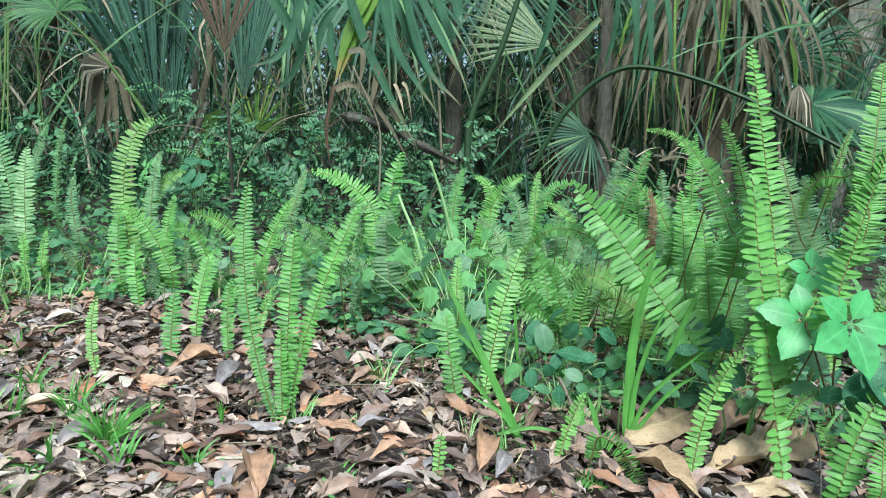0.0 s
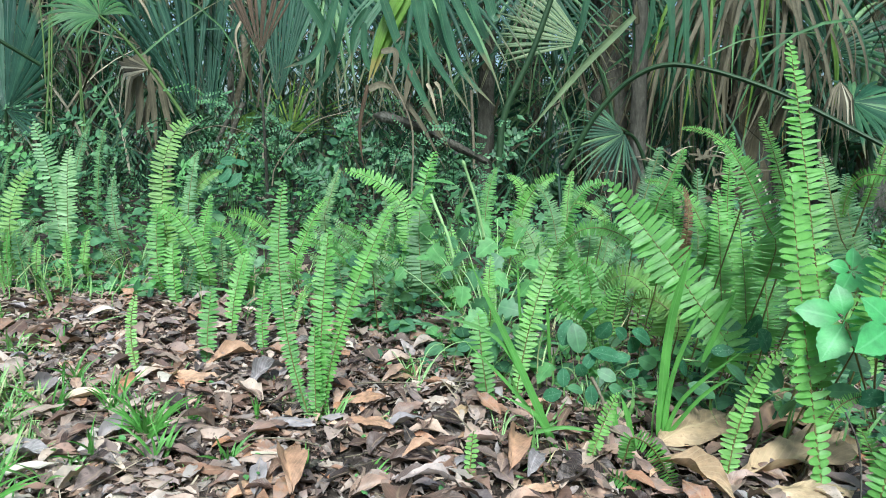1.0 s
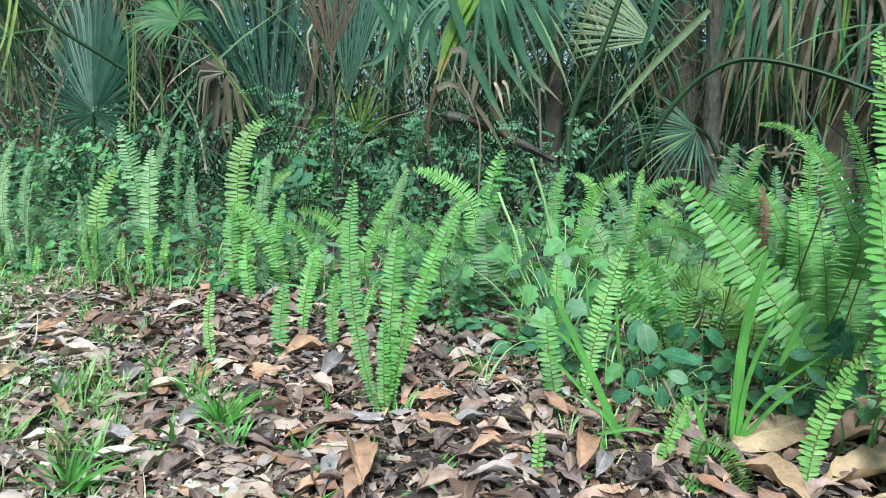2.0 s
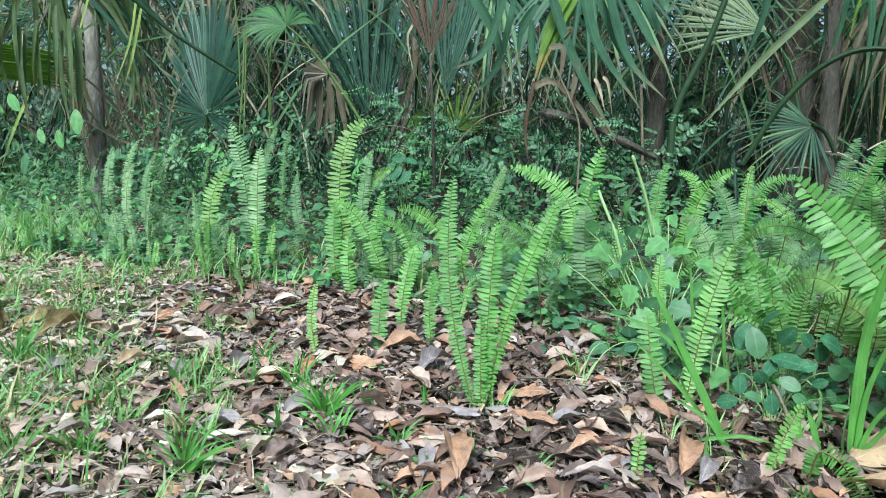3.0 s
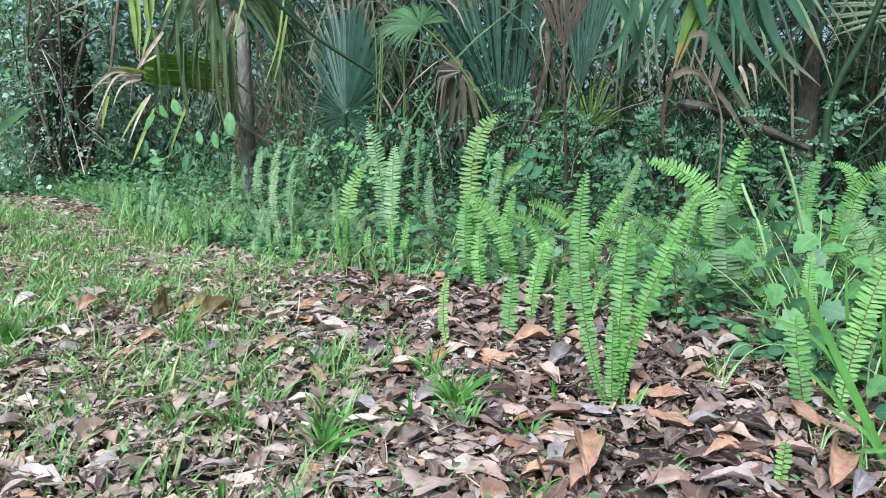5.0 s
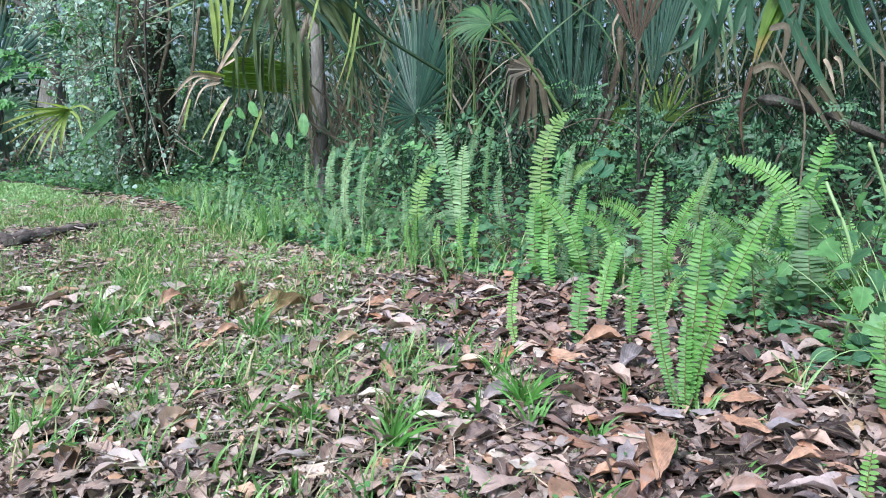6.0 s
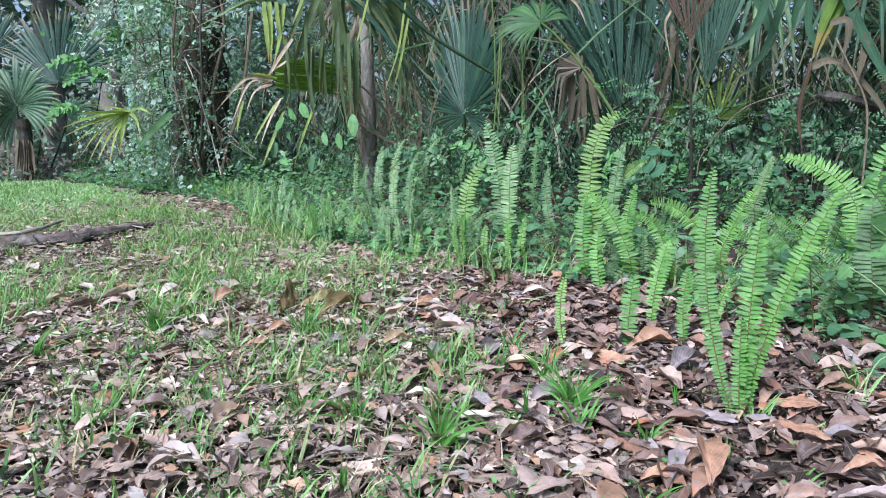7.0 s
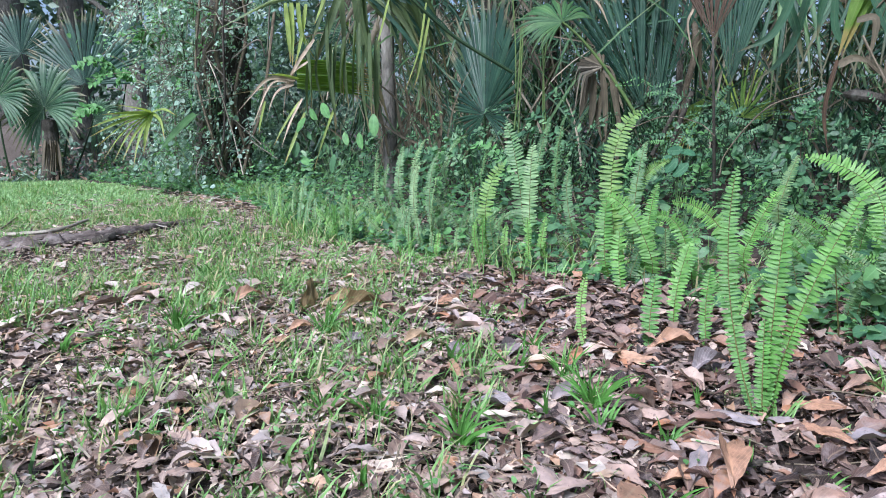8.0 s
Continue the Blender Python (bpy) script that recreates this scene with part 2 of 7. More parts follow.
STRAW = leaf_material("straw", [(0.0, (0.18, 0.14, 0.11)), (0.5, (0.38, 0.31, 0.23)), (1.0, (0.56, 0.50, 0.41))], "island", 0.2, 0.6, (0.3, 0.25, 0.18), 0.4, 0.5, (0.16, 0.11, 0.07), noise_scale=20, mottle=1.0, ribs=30.0)
LAWN = leaf_material("lawn_green", [(0.0, (0.21, 0.41, 0.17)), (0.6, (0.33, 0.56, 0.26)), (1.0, (0.50, 0.65, 0.39))], "island", 0.35, 0.45, (0.2, 0.34, 0.12), 0.2, 0.05)
GRASS_BRIGHT = leaf_material("wide_grass_green", [(0.0, (0.085, 0.25, 0.05)), (1.0, (0.16, 0.38, 0.09))], "island", 0.4, 0.35, (0.2, 0.4, 0.14), 0.4, 0.03, noise_scale=15, ribs=50.0)
HERB = leaf_material("herb_green", [(0.0, (0.035, 0.10, 0.055)), (0.4, (0.065, 0.17, 0.085)), (0.8, (0.11, 0.235, 0.115)), (1.0, (0.17, 0.31, 0.155))], "island", 0.35, 0.5, (0.15, 0.32, 0.15), 0.35, 0.1, veins=0.05)
HERB_LIGHT = leaf_material("light_herb_green", [(0.0, (0.105, 0.27, 0.095)), (1.0, (0.18, 0.38, 0.15))], "island", 0.4, 0.45, (0.22, 0.45, 0.2), 0.4, 0.2, (0.3, 0.36, 0.12), veins=0.05, gloss=0.25)
HERB_DARK = leaf_material("dull_herb_green", [(0.0, (0.03, 0.11, 0.06)), (1.0, (0.06, 0.17, 0.085))], "island", 0.25, 0.6, (0.12, 0.24, 0.14), 0.45, 0.55, (0.24, 0.36, 0.27), noise_scale=70, veins=0.05, gloss=0.25)
CREEPER = leaf_material("creeper_green", [(0.0, (0.075, 0.31, 0.10)), (1.0, (0.11, 0.38, 0.13))], "island", 0.35, 0.45, (0.17, 0.45, 0.2), 0.5, 0.02, veins=0.05)
# Ivy green paled and blued: far haze and brighter light painted into the colour.
IVY_HAZED = leaf_material("hazed_ivy_green", [(0.0, (0.095, 0.185, 0.150)), (0.4, (0.225, 0.390, 0.315)), (0.75, (0.38, 0.56, 0.49)), (1.0, (0.52, 0.65, 0.60))], "island", 0.45, 0.5, (0.2, 0.32, 0.2), 0.3, 0.1, veins=0.05)
MID_STEM = rough_material("green_stem", [(0.3, (0.045, 0.09, 0.03)), (0.7, (0.13, 0.19, 0.06))], 12, 120, 0.5, 0.2, 0.002)
# Wood leaves lightened towards blue, so distant haze sits in their colour.
WOODS_HAZED = leaf_material("wood_foliage", [(0.0, (0.05, 0.10, 0.085)), (0.6, (0.125, 0.22, 0.165)), (1.0, (0.30, 0.41, 0.32))], "island", 0.35, 0.5, (0.08, 0.17, 0.08), 0.2, 0.05, noise_scale=6)


# ---- mesh tools ----
rng = np.random.default_rng(7)
UP = np.array((0.0, 0.0, 1.0))


def unit(v):
    v = np.asarray(v, float)
    return v / np.maximum(np.linalg.norm(v, axis=-1, keepdims=True), 1e-9)


class Geo:
    """Quads gathered from many small pieces, to become one mesh."""

    def __init__(self):
        self.v, self.f, self.uv, self.n = [], [], [], 0

    def add(self, v, f, uv):
        self.v.append(np.asarray(v, float).reshape(-1, 3))
        self.f.append(np.asarray(f, int).reshape(-1, 4) + self.n)
        self.uv.append(np.asarray(uv, float).reshape(-1, 2))
        self.n += len(self.v[-1])
        return self

    def mesh(self, name, material, smooth=True):
        v, f, uv = np.concatenate(self.v), np.concatenate(self.f), np.concatenate(self.uv)
        me = bpy.data.meshes.new(name)
        me.vertices.add(len(v))
        me.vertices.foreach_set("co", v.astype(np.float32).ravel())
        me.loops.add(f.size)
        me.loops.foreach_set("vertex_index", f.astype(np.int32).ravel())
        me.polygons.add(len(f))
        me.polygons.foreach_set("loop_start", (np.arange(len(f)) * 4).astype(np.int32))
        me.polygons.foreach_set("use_smooth", np.full(len(f), smooth))
        layer = me.uv_layers.new(name="UVMap")
        layer.data.foreach_set("uv", uv[f.ravel()].astype(np.float32).ravel())
        me.materials.append(material)
        me.update(calc_edges=True)
        me.validate()
        return me


def part(name, geo, material, parent=None, label=""):
    ob = new(name, geo.mesh(name, material))
    if parent:
        ob.parent = parent
    return tagged(ob, label)


def grid_faces(rows, cols):
    i, j = np.meshgrid(np.arange(rows - 1), np.arange(cols - 1), indexing="ij")
    a = (i * cols + j).ravel()
    return np.stack([a, a + 1, a + cols + 1, a + cols], -1)


def leaf_shape(rows, fold=0.15, arch=0.0, wave=0.0):
    """A unit leaf along x from 0 to 1, across y, its face towards z. rows: (place along, half width)."""
    v, uv = [], []
    for k, (a, h) in enumerate(rows):
        z = arch * (a - a * a) * 4
        w = wave * math.sin(k * 2.1)
        for c in (-1, 0, 1):
            v.append((a, c * h, z + abs(c) * h * fold + c * w * h))
            uv.append((0.5 + 0.5 * c, a))
    return np.array(v), grid_faces(len(rows), 3), np.array(uv)


OVAL = [(0, 0.02), (0.12, 0.16), (0.35, 0.27), (0.6, 0.25), (0.85, 0.12), (1, 0.005)]
ELLIPSE = [(0, 0.03), (0.1, 0.15), (0.3, 0.26), (0.55, 0.29), (0.8, 0.21), (0.94, 0.10), (1, 0.01)]
LONG = [(0, 0.012), (0.12, 0.07), (0.3, 0.13), (0.5, 0.155), (0.7, 0.13), (0.88, 0.06), (1, 0.004)]
DEAD = [(0, 0.012), (0.1, 0.08), (0.28, 0.165), (0.48, 0.19), (0.68, 0.165), (0.87, 0.07), (1, 0.004)]
ROUND = [(-0.10, 0.20), (-0.02, 0.42), (0.07, 0.48), (0.17, 0.36), (0.25, 0.47), (0.36, 0.56), (0.44, 0.50), (0.54, 0.32), (0.66, 0.35), (0.76, 0.27), (0.88, 0.15), (1, 0.01)]
HEART = [(-0.12, 0.25), (0, 0.42), (0.15, 0.52), (0.3, 0.48), (0.45, 0.50), (0.62, 0.36), (0.8, 0.2), (1, 0.005)]
SMALL_ROUND = [(-0.08, 0.28), (0.1, 0.48), (0.36, 0.54), (0.6, 0.36), (0.8, 0.24), (1, 0.01)]
SMALL_HEART = [(-0.1, 0.3), (0.15, 0.52), (0.45, 0.48), (0.75, 0.24), (1, 0.005)]
FAR_OVAL = [(0, 0.03), (0.4, 0.28), (1, 0.01)]


def scatter(geo, shape, at, along, face, length, width, lift=None):
    """Put copies of a unit leaf at points: their direction, facing, length and width are arrays."""
    v, f, uv = shape
    at, along = np.asarray(at, float), unit(along)
    n, k = len(at), len(v)
    side = unit(np.cross(face, along))
    nrm = np.cross(along, side)
    length, width = np.broadcast_to(length, n), np.broadcast_to(width, n)
    p = at[:, None] + v[None, :, 0:1] * (along * length[:, None])[:, None] + v[None, :, 1:2] * (side * width[:, None])[:, None] + v[None, :, 2:3] * (nrm * (width if lift is None else lift)[:, None])[:, None]
    faces = f[None] + (np.arange(n) * k)[:, None, None]
    geo.add(p, faces, np.tile(uv, (n, 1)))


def bezier3(a, m, b, n):
    """A curve from a through m to b."""
    a, m, b = (np.asarray(p, float) for p in (a, m, b))
    c = 2 * m - 0.5 * (a + b)
    s = np.linspace(0, 1, n)[:, None]
    return (1 - s) ** 2 * a + 2 * s * (1 - s) * c + s * s * b


def smooth_path(pts, n):
    """A smooth line through given points."""
    pts = np.asarray(pts, float)
    k = len(pts)
    q = np.concatenate([[2 * pts[0] - pts[1]], pts, [2 * pts[-1] - pts[-2]]])
    out = []
    for s in np.linspace(0, k - 1.0001, n):
        i, t = int(s), s - int(s)
        a, b, c, d = q[i : i + 4]
        out.append(0.5 * (2 * b + (c - a) * t + (2 * a - 5 * b + 4 * c - d) * t * t + (3 * b - a - 3 * c + d) * t ** 3))
    return np.array(out)


def tube(geo, path, radius, sides=6, rough=0.0):
    path = np.asarray(path, float)
    n = len(path)
    radius = np.broadcast_to(radius, n)
    tang = unit(np.gradient(path, axis=0))
    ref = np.where(np.abs(tang[:, 2:3]) > 0.9, np.array([[0.0, 1.0, 0.0]]), UP[None])
    x = unit(np.cross(tang, ref))
    y = np.cross(tang, x)
    a = np.linspace(0, 2 * np.pi, sides + 1)
    r = radius[:, None] * (1 + (rng.normal(0, rough, (n, sides + 1)) if rough else 0 * a[None]))
    r[:, -1] = r[:, 0]
    v = path[:, None] + r[..., None] * (np.cos(a)[None, :, None] * x[:, None] + np.sin(a)[None, :, None] * y[:, None])
    uv = np.stack(np.broadcast_arrays(a[None] / (2 * np.pi), np.linspace(0, 1, n)[:, None]), -1)
    geo.add(v, grid_faces(n, sides + 1), uv)
    return geo


def strip(geo, path, face, width, fold=0.25, taper=None, twist=0.0):
    """A long blade along a path."""
    path = np.asarray(path, float)
    n = len(path)
    s = np.linspace(0, 1, n)
    w = width * (np.interp(s, [0, 0.15, 0.6, 1], [0.7, 1, 0.85, 0.04]) if taper is None else taper(s))
    tang = unit(np.gradient(path, axis=0))
    side = unit(np.cross(np.broadcast_to(np.asarray(face, float), (n, 3)), tang))
    nrm = np.cross(tang, side)
    if twist:
        c, d = np.cos(s * twist)[:, None], np.sin(s * twist)[:, None]
        side, nrm = side * c + nrm * d, nrm * c - side * d
    v = np.stack([path - side * w[:, None] / 2 + nrm * (w * fold)[:, None], path, path + side * w[:, None] / 2 + nrm * (w * fold)[:, None]], 1)
    uv = np.stack(np.broadcast_arrays(np.array([0, 0.5, 1.0])[None], s[:, None]), -1)
    geo.add(v, grid_faces(n, 3), uv)
    return geo


def thing(name, at=(0, 0, 0), label="", category="", group="", kind=""):
    ob = new(name)
    ob.location = at
    return tagged(ob, label, category, group, kind)


# ---- the ground ----
FRONT_X = [-9, -6, -5.26, -4.8, -3.55, -2.69, -2.16, -1.74, -1.28, -0.85, -0.55, -0.24, 0.0, 0.15, 0.40, 0.62, 1.2]
FRONT_Y = [4.0, 3.48, 3.27, 3.18, 2.76, 2.28, 2.02, 1.95, 1.86, 1.78, 1.72, 1.60, 1.42, 1.27, 1.12, 1.05, 0.95]


def bank_depth(x, y):
    """How far a place lies behind the front edge of the planted bank."""
    return np.asarray(y) - np.interp(x, FRONT_X, FRONT_Y)


def ground_height(x, y):
    x, y = np.asarray(x, float), np.asarray(y, float)
    return 0.008 * np.sin(3.1 * x + 1.0) * np.sin(2.7 * y) + 0.005 * np.sin(9 * x + y) * np.sin(8 * y - x)


def make_ground():
    xs = np.concatenate([-np.geomspace(9, 2500, 14)[::-1], np.linspace(-8.6, 5, 110), np.geomspace(5.5, 2500, 14)])
    ys = np.concatenate([-np.geomspace(2.5, 2500, 12)[::-1], np.linspace(-2.3, 9, 90), np.geomspace(9.5, 2500, 14)])
    gx, gy = np.meshgrid(xs, ys)
    near = (np.abs(gx) < 9) & (gy > -3) & (gy < 10)
    v = np.stack([gx, gy, np.where(near, ground_height(gx, gy), 0)], -1)
    g = Geo().add(v, grid_faces(len(ys), len(xs)), np.stack([gx, gy], -1))
    return tagged(part("ground", g, SOIL), "brown soil strewn with dead leaves and thin grass", "ground", kind="structure")


ground = make_ground()

# ---- ferns ----
PINNA = leaf_shape([(0, 0.36), (0.09, 0.52), (0.38, 0.49), (0.68, 0.40), (0.90, 0.25), (1, 0.05)], 0.10, 0.05)
PINNA_SMALL = leaf_shape([(0, 0.36), (0.5, 0.50), (0.88, 0.36), (1, 0.06)], 0.12, 0.05)


def frond(fern, base, mid, tip, width, material=FERN, face=(0.0, -1.0, 0.25), bare=0.04, turn=0.0, fill=1.0):
    """One sword-fern frond: a stalk through three points, with a row of leaflets on either side."""
    path = bezier3(base, mid, tip, 60)
    if base[2] > 0.02:
        foot = np.array((base[0] + rng.normal(0, 0.012), base[1] + 0.5 * base[2], 0.0))
        whole = np.linalg.norm(np.diff(path, axis=0), axis=1).sum()
        path = smooth_path(np.concatenate([[foot, foot * 0.45 + path[0] * 0.55], path[::12], path[-1:]]), 72)
        under = np.linalg.norm(foot - np.asarray(base))
        bare = max(0.0, under - 0.04) / (under + whole)
    seg = np.concatenate([[0], np.cumsum(np.linalg.norm(np.diff(path, axis=0), axis=1))])
    length = seg[-1]
    pairs = int(np.clip(length / np.clip(0.185 * width, 0.0056, 0.0145), 10, 72))
    s = np.linspace(bare, 0.995, pairs)
    at = np.stack([np.interp(s * length, seg, path[:, k]) for k in range(3)], -1)
    tang = unit(np.stack([np.interp(s * length, seg, np.gradient(path, axis=0)[:, k]) for k in range(3)], -1))
    f = unit(np.asarray(face, float) + rng.normal(0, 0.18, 3))
    side = unit(np.cross(tang, f[None]))
    nrm = np.cross(side, tang)
    a = turn + rng.normal(0, 0.15) + rng.normal(0, 0.2) * s[:, None]
    side, nrm = side * np.cos(a) + nrm * np.sin(a), nrm * np.cos(a) - side * np.sin(a)
    profile = np.interp(s, [0, 0.1, 0.35, 0.7, 0.88, 0.97, 1], [0.20, 0.48, 0.86, 0.96, 0.74, 0.40, 0.18])
    pitch = length * (s[1] - s[0])
    g = Geo()
    for sign in (-1, 1):
        n = pairs
        lift = 0.05 + 0.14 * s ** 2 + rng.normal(0, 0.09, n) + rng.normal(0, 0.03)
        droop = rng.normal(0.08, 0.14, n) + rng.normal(0, 0.12)
        along = side * sign + tang * lift[:, None] + nrm * droop[:, None]
        tilt = rng.normal(0.42, 0.20, n)
        look_to = nrm + tang * tilt[:, None]
        ln = width * 0.53 * profile * rng.normal(1.0, 0.06, n)
        keep = rng.random(n) > 0.02
        wd = np.minimum(pitch * 0.96 * fill, ln * 0.8) * rng.normal(1, 0.08, n)
        scatter(g, PINNA if width > 0.028 and fill > 0.9 else PINNA_SMALL, (at + tang * pitch * (0.25 * sign))[keep], along[keep], look_to[keep], ln[keep], wd[keep])
    ob = part("frond", g, material, fern)
    st = tube(Geo(), path[::3], np.linspace(0.0015, 0.0006, len(path[::3])), 5)
    part("stalk", st, STALK, ob, "thin brown stalk")
    return ob


def fern(label, *fronds, group="sword ferns", fill=1.0):
    """A fern plant of fronds, each given as (base, mid, tip, width[, material[, face]])."""
    ob = thing("sword_fern", (0, 0, 0), label, "fern", group)
    for fr in fronds:
        frond(ob, *fr, fill=fill)
    return ob


fern("upright bright green sword fern of three tall fronds in dead leaves",
    ((-0.248, 1.072, 0.000), (-0.296, 1.069, 0.197), (-0.300, 1.090, 0.384), 0.032),
    ((-0.238, 1.074, 0.000), (-0.236, 1.084, 0.169), (-0.232, 1.106, 0.311), 0.039),
    ((-0.234, 1.085, 0.000), (-0.206, 1.100, 0.162), (-0.134, 1.132, 0.353), 0.037),
    ((-0.238, 1.054, 0.038), (-0.242, 1.062, 0.103), (-0.247, 1.082, 0.160), 0.026),
    ((-0.392, 1.479, 0.000), (-0.383, 1.490, 0.068), (-0.369, 1.516, 0.123), 0.022))
fern("small upright sword fern frond in dead leaves",
    ((-0.508, 1.308, 0.000), (-0.509, 1.317, 0.083), (-0.509, 1.339, 0.153), 0.042))
fern("narrow upright sword fern frond in dead leaves",
    ((-0.518, 1.483, 0.000), (-0.518, 1.492, 0.093), (-0.501, 1.520, 0.199), 0.042))
fern("narrow upright sword fern frond beside a tall fern",
    ((-0.409, 1.364, 0.000), (-0.419, 1.370, 0.085), (-0.418, 1.392, 0.171), 0.034))
fern("small slender sword fern frond leaning in dead leaves",
    ((-0.592, 1.219, 0.000), (-0.612, 1.219, 0.079), (-0.613, 1.242, 0.160), 0.021))
fern("tall bright green sword fern with very long fronds",
    ((0.460, 0.877, 0.000), (0.420, 0.907, 0.247), (0.399, 0.939, 0.430), 0.059),
    ((0.466, 0.930, 0.181), (0.424, 0.959, 0.443), (0.402, 0.992, 0.599), 0.051),
    ((0.341, 0.897, 0.000), (0.354, 0.902, 0.112), (0.395, 0.908, 0.199), 0.039),
    ((0.422, 1.016, 0.312), (0.392, 1.037, 0.399), (0.357, 1.072, 0.466), 0.052),
    ((0.439, 1.009, 0.355), (0.413, 1.029, 0.448), (0.398, 1.058, 0.504), 0.037),
    ((0.403, 1.088, 0.413), (0.359, 1.113, 0.471), (0.313, 1.148, 0.486), 0.033),
    ((0.519, 0.878, 0.358), (0.523, 0.886, 0.469), (0.533, 0.905, 0.572), 0.047),
    ((0.487, 0.874, 0.258), (0.508, 0.872, 0.366), (0.537, 0.879, 0.473), 0.066),
    ((0.526, 0.909, 0.419), (0.488, 0.940, 0.425), (0.483, 0.966, 0.370), 0.033),
    ((0.529, 0.987, 0.415), (0.542, 0.991, 0.466), (0.560, 1.004, 0.496), 0.021),
    ((0.524, 1.012, 0.292), (0.499, 1.035, 0.395), (0.493, 1.061, 0.451), 0.050, FERN_SHADED),
    ((0.559, 1.039, 0.289), (0.540, 1.059, 0.361), (0.540, 1.083, 0.427), 0.047, FERN_SHADED))
fern("broad arching sword fern frond among grass",
    ((0.390, 1.071, 0.157), (0.291, 1.111, 0.293), (0.210, 1.151, 0.391), 0.078),
    ((0.299, 1.162, 0.266), (0.203, 1.192, 0.320), (0.135, 1.223, 0.265), 0.034),
    ((0.313, 1.262, 0.351), (0.337, 1.265, 0.412), (0.359, 1.281, 0.456), 0.045),
    ((0.424, 1.378, 0.000), (0.420, 1.388, 0.073), (0.422, 1.410, 0.128), 0.039),
    ((0.345, 1.253, 0.160), (0.287, 1.277, 0.224), (0.235, 1.309, 0.196), 0.058, FERN_YELLOW),
    ((0.359, 1.229, 0.157), (0.312, 1.251, 0.191), (0.269, 1.282, 0.166), 0.040, FERN_YELLOW))
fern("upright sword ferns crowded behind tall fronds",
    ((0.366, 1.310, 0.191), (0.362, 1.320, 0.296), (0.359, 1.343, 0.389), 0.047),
    ((0.426, 1.355, 0.184), (0.419, 1.366, 0.314), (0.415, 1.389, 0.419), 0.047, FERN_SHADED),
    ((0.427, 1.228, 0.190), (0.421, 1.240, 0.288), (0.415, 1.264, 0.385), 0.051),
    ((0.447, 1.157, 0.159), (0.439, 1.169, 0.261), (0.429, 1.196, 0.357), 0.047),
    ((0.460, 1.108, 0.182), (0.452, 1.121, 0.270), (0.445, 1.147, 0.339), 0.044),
    ((0.329, 1.464, 0.323), (0.348, 1.468, 0.393), (0.368, 1.485, 0.460), 0.047, FERN_SHADED),
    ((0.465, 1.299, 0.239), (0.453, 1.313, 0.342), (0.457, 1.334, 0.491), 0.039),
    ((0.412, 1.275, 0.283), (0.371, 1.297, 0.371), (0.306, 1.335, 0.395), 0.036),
    ((0.496, 1.115, 0.200), (0.484, 1.130, 0.288), (0.480, 1.154, 0.358), 0.044, FERN_SHADED))
fern("low sword fern fronds over dead leaves",
    ((0.170, 0.955, 0.000), (0.186, 0.961, 0.061), (0.209, 0.978, 0.110), 0.028),
    ((0.213, 0.895, 0.078), (0.246, 0.896, 0.060), (0.284, 0.907, -0.010), 0.028),
    ((0.236, 0.869, 0.000), (0.209, 0.885, 0.020), (0.184, 0.912, 0.019), 0.024),
    ((0.460, 0.888, 0.127), (0.478, 0.888, 0.146), (0.510, 0.895, 0.153), 0.021))
fern("sword fern fronds at the corner of the bank",
    ((0.499, 0.832, 0.046), (0.515, 0.832, 0.121), (0.545, 0.839, 0.177), 0.048),
    ((0.519, 0.855, 0.051), (0.507, 0.872, 0.085), (0.502, 0.900, 0.109), 0.030),
    ((0.525, 0.792, 0.069), (0.528, 0.801, 0.100), (0.538, 0.819, 0.124), 0.035))
fern("small upright green sword fern beside a grass tuft",
    ((0.038, 1.154, 0.000), (0.020, 1.163, 0.091), (0.010, 1.184, 0.168), 0.042),
    ((0.082, 1.217, 0.000), (0.105, 1.225, 0.158), (0.141, 1.242, 0.279), 0.044),
    ((0.037, 1.420, 0.108), (0.031, 1.429, 0.164), (0.033, 1.450, 0.225), 0.031))
fern("single small sword fern frond in dead leaves",
    ((0.005, 0.889, 0.000), (0.006, 0.898, 0.045), (0.008, 0.919, 0.068), 0.020))
fern("arching sword fern over the ground cover",
    ((-0.181, 1.942, 0.195), (-0.227, 1.946, 0.309), (-0.363, 1.946, 0.369), 0.068),
    ((-0.129, 1.745, 0.137), (-0.135, 1.754, 0.305), (-0.109, 1.777, 0.429), 0.064),
    ((-0.125, 1.695, 0.118), (-0.136, 1.704, 0.213), (-0.138, 1.725, 0.293), 0.070, FERN_SHADED),
    ((-0.421, 1.955, 0.231), (-0.404, 1.968, 0.308), (-0.388, 1.993, 0.370), 0.041, FERN_SHADED),
    ((-0.218, 1.484, 0.204), (-0.203, 1.495, 0.275), (-0.156, 1.522, 0.322), 0.047, FERN_SHADED),
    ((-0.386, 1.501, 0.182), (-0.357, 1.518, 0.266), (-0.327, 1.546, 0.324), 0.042))
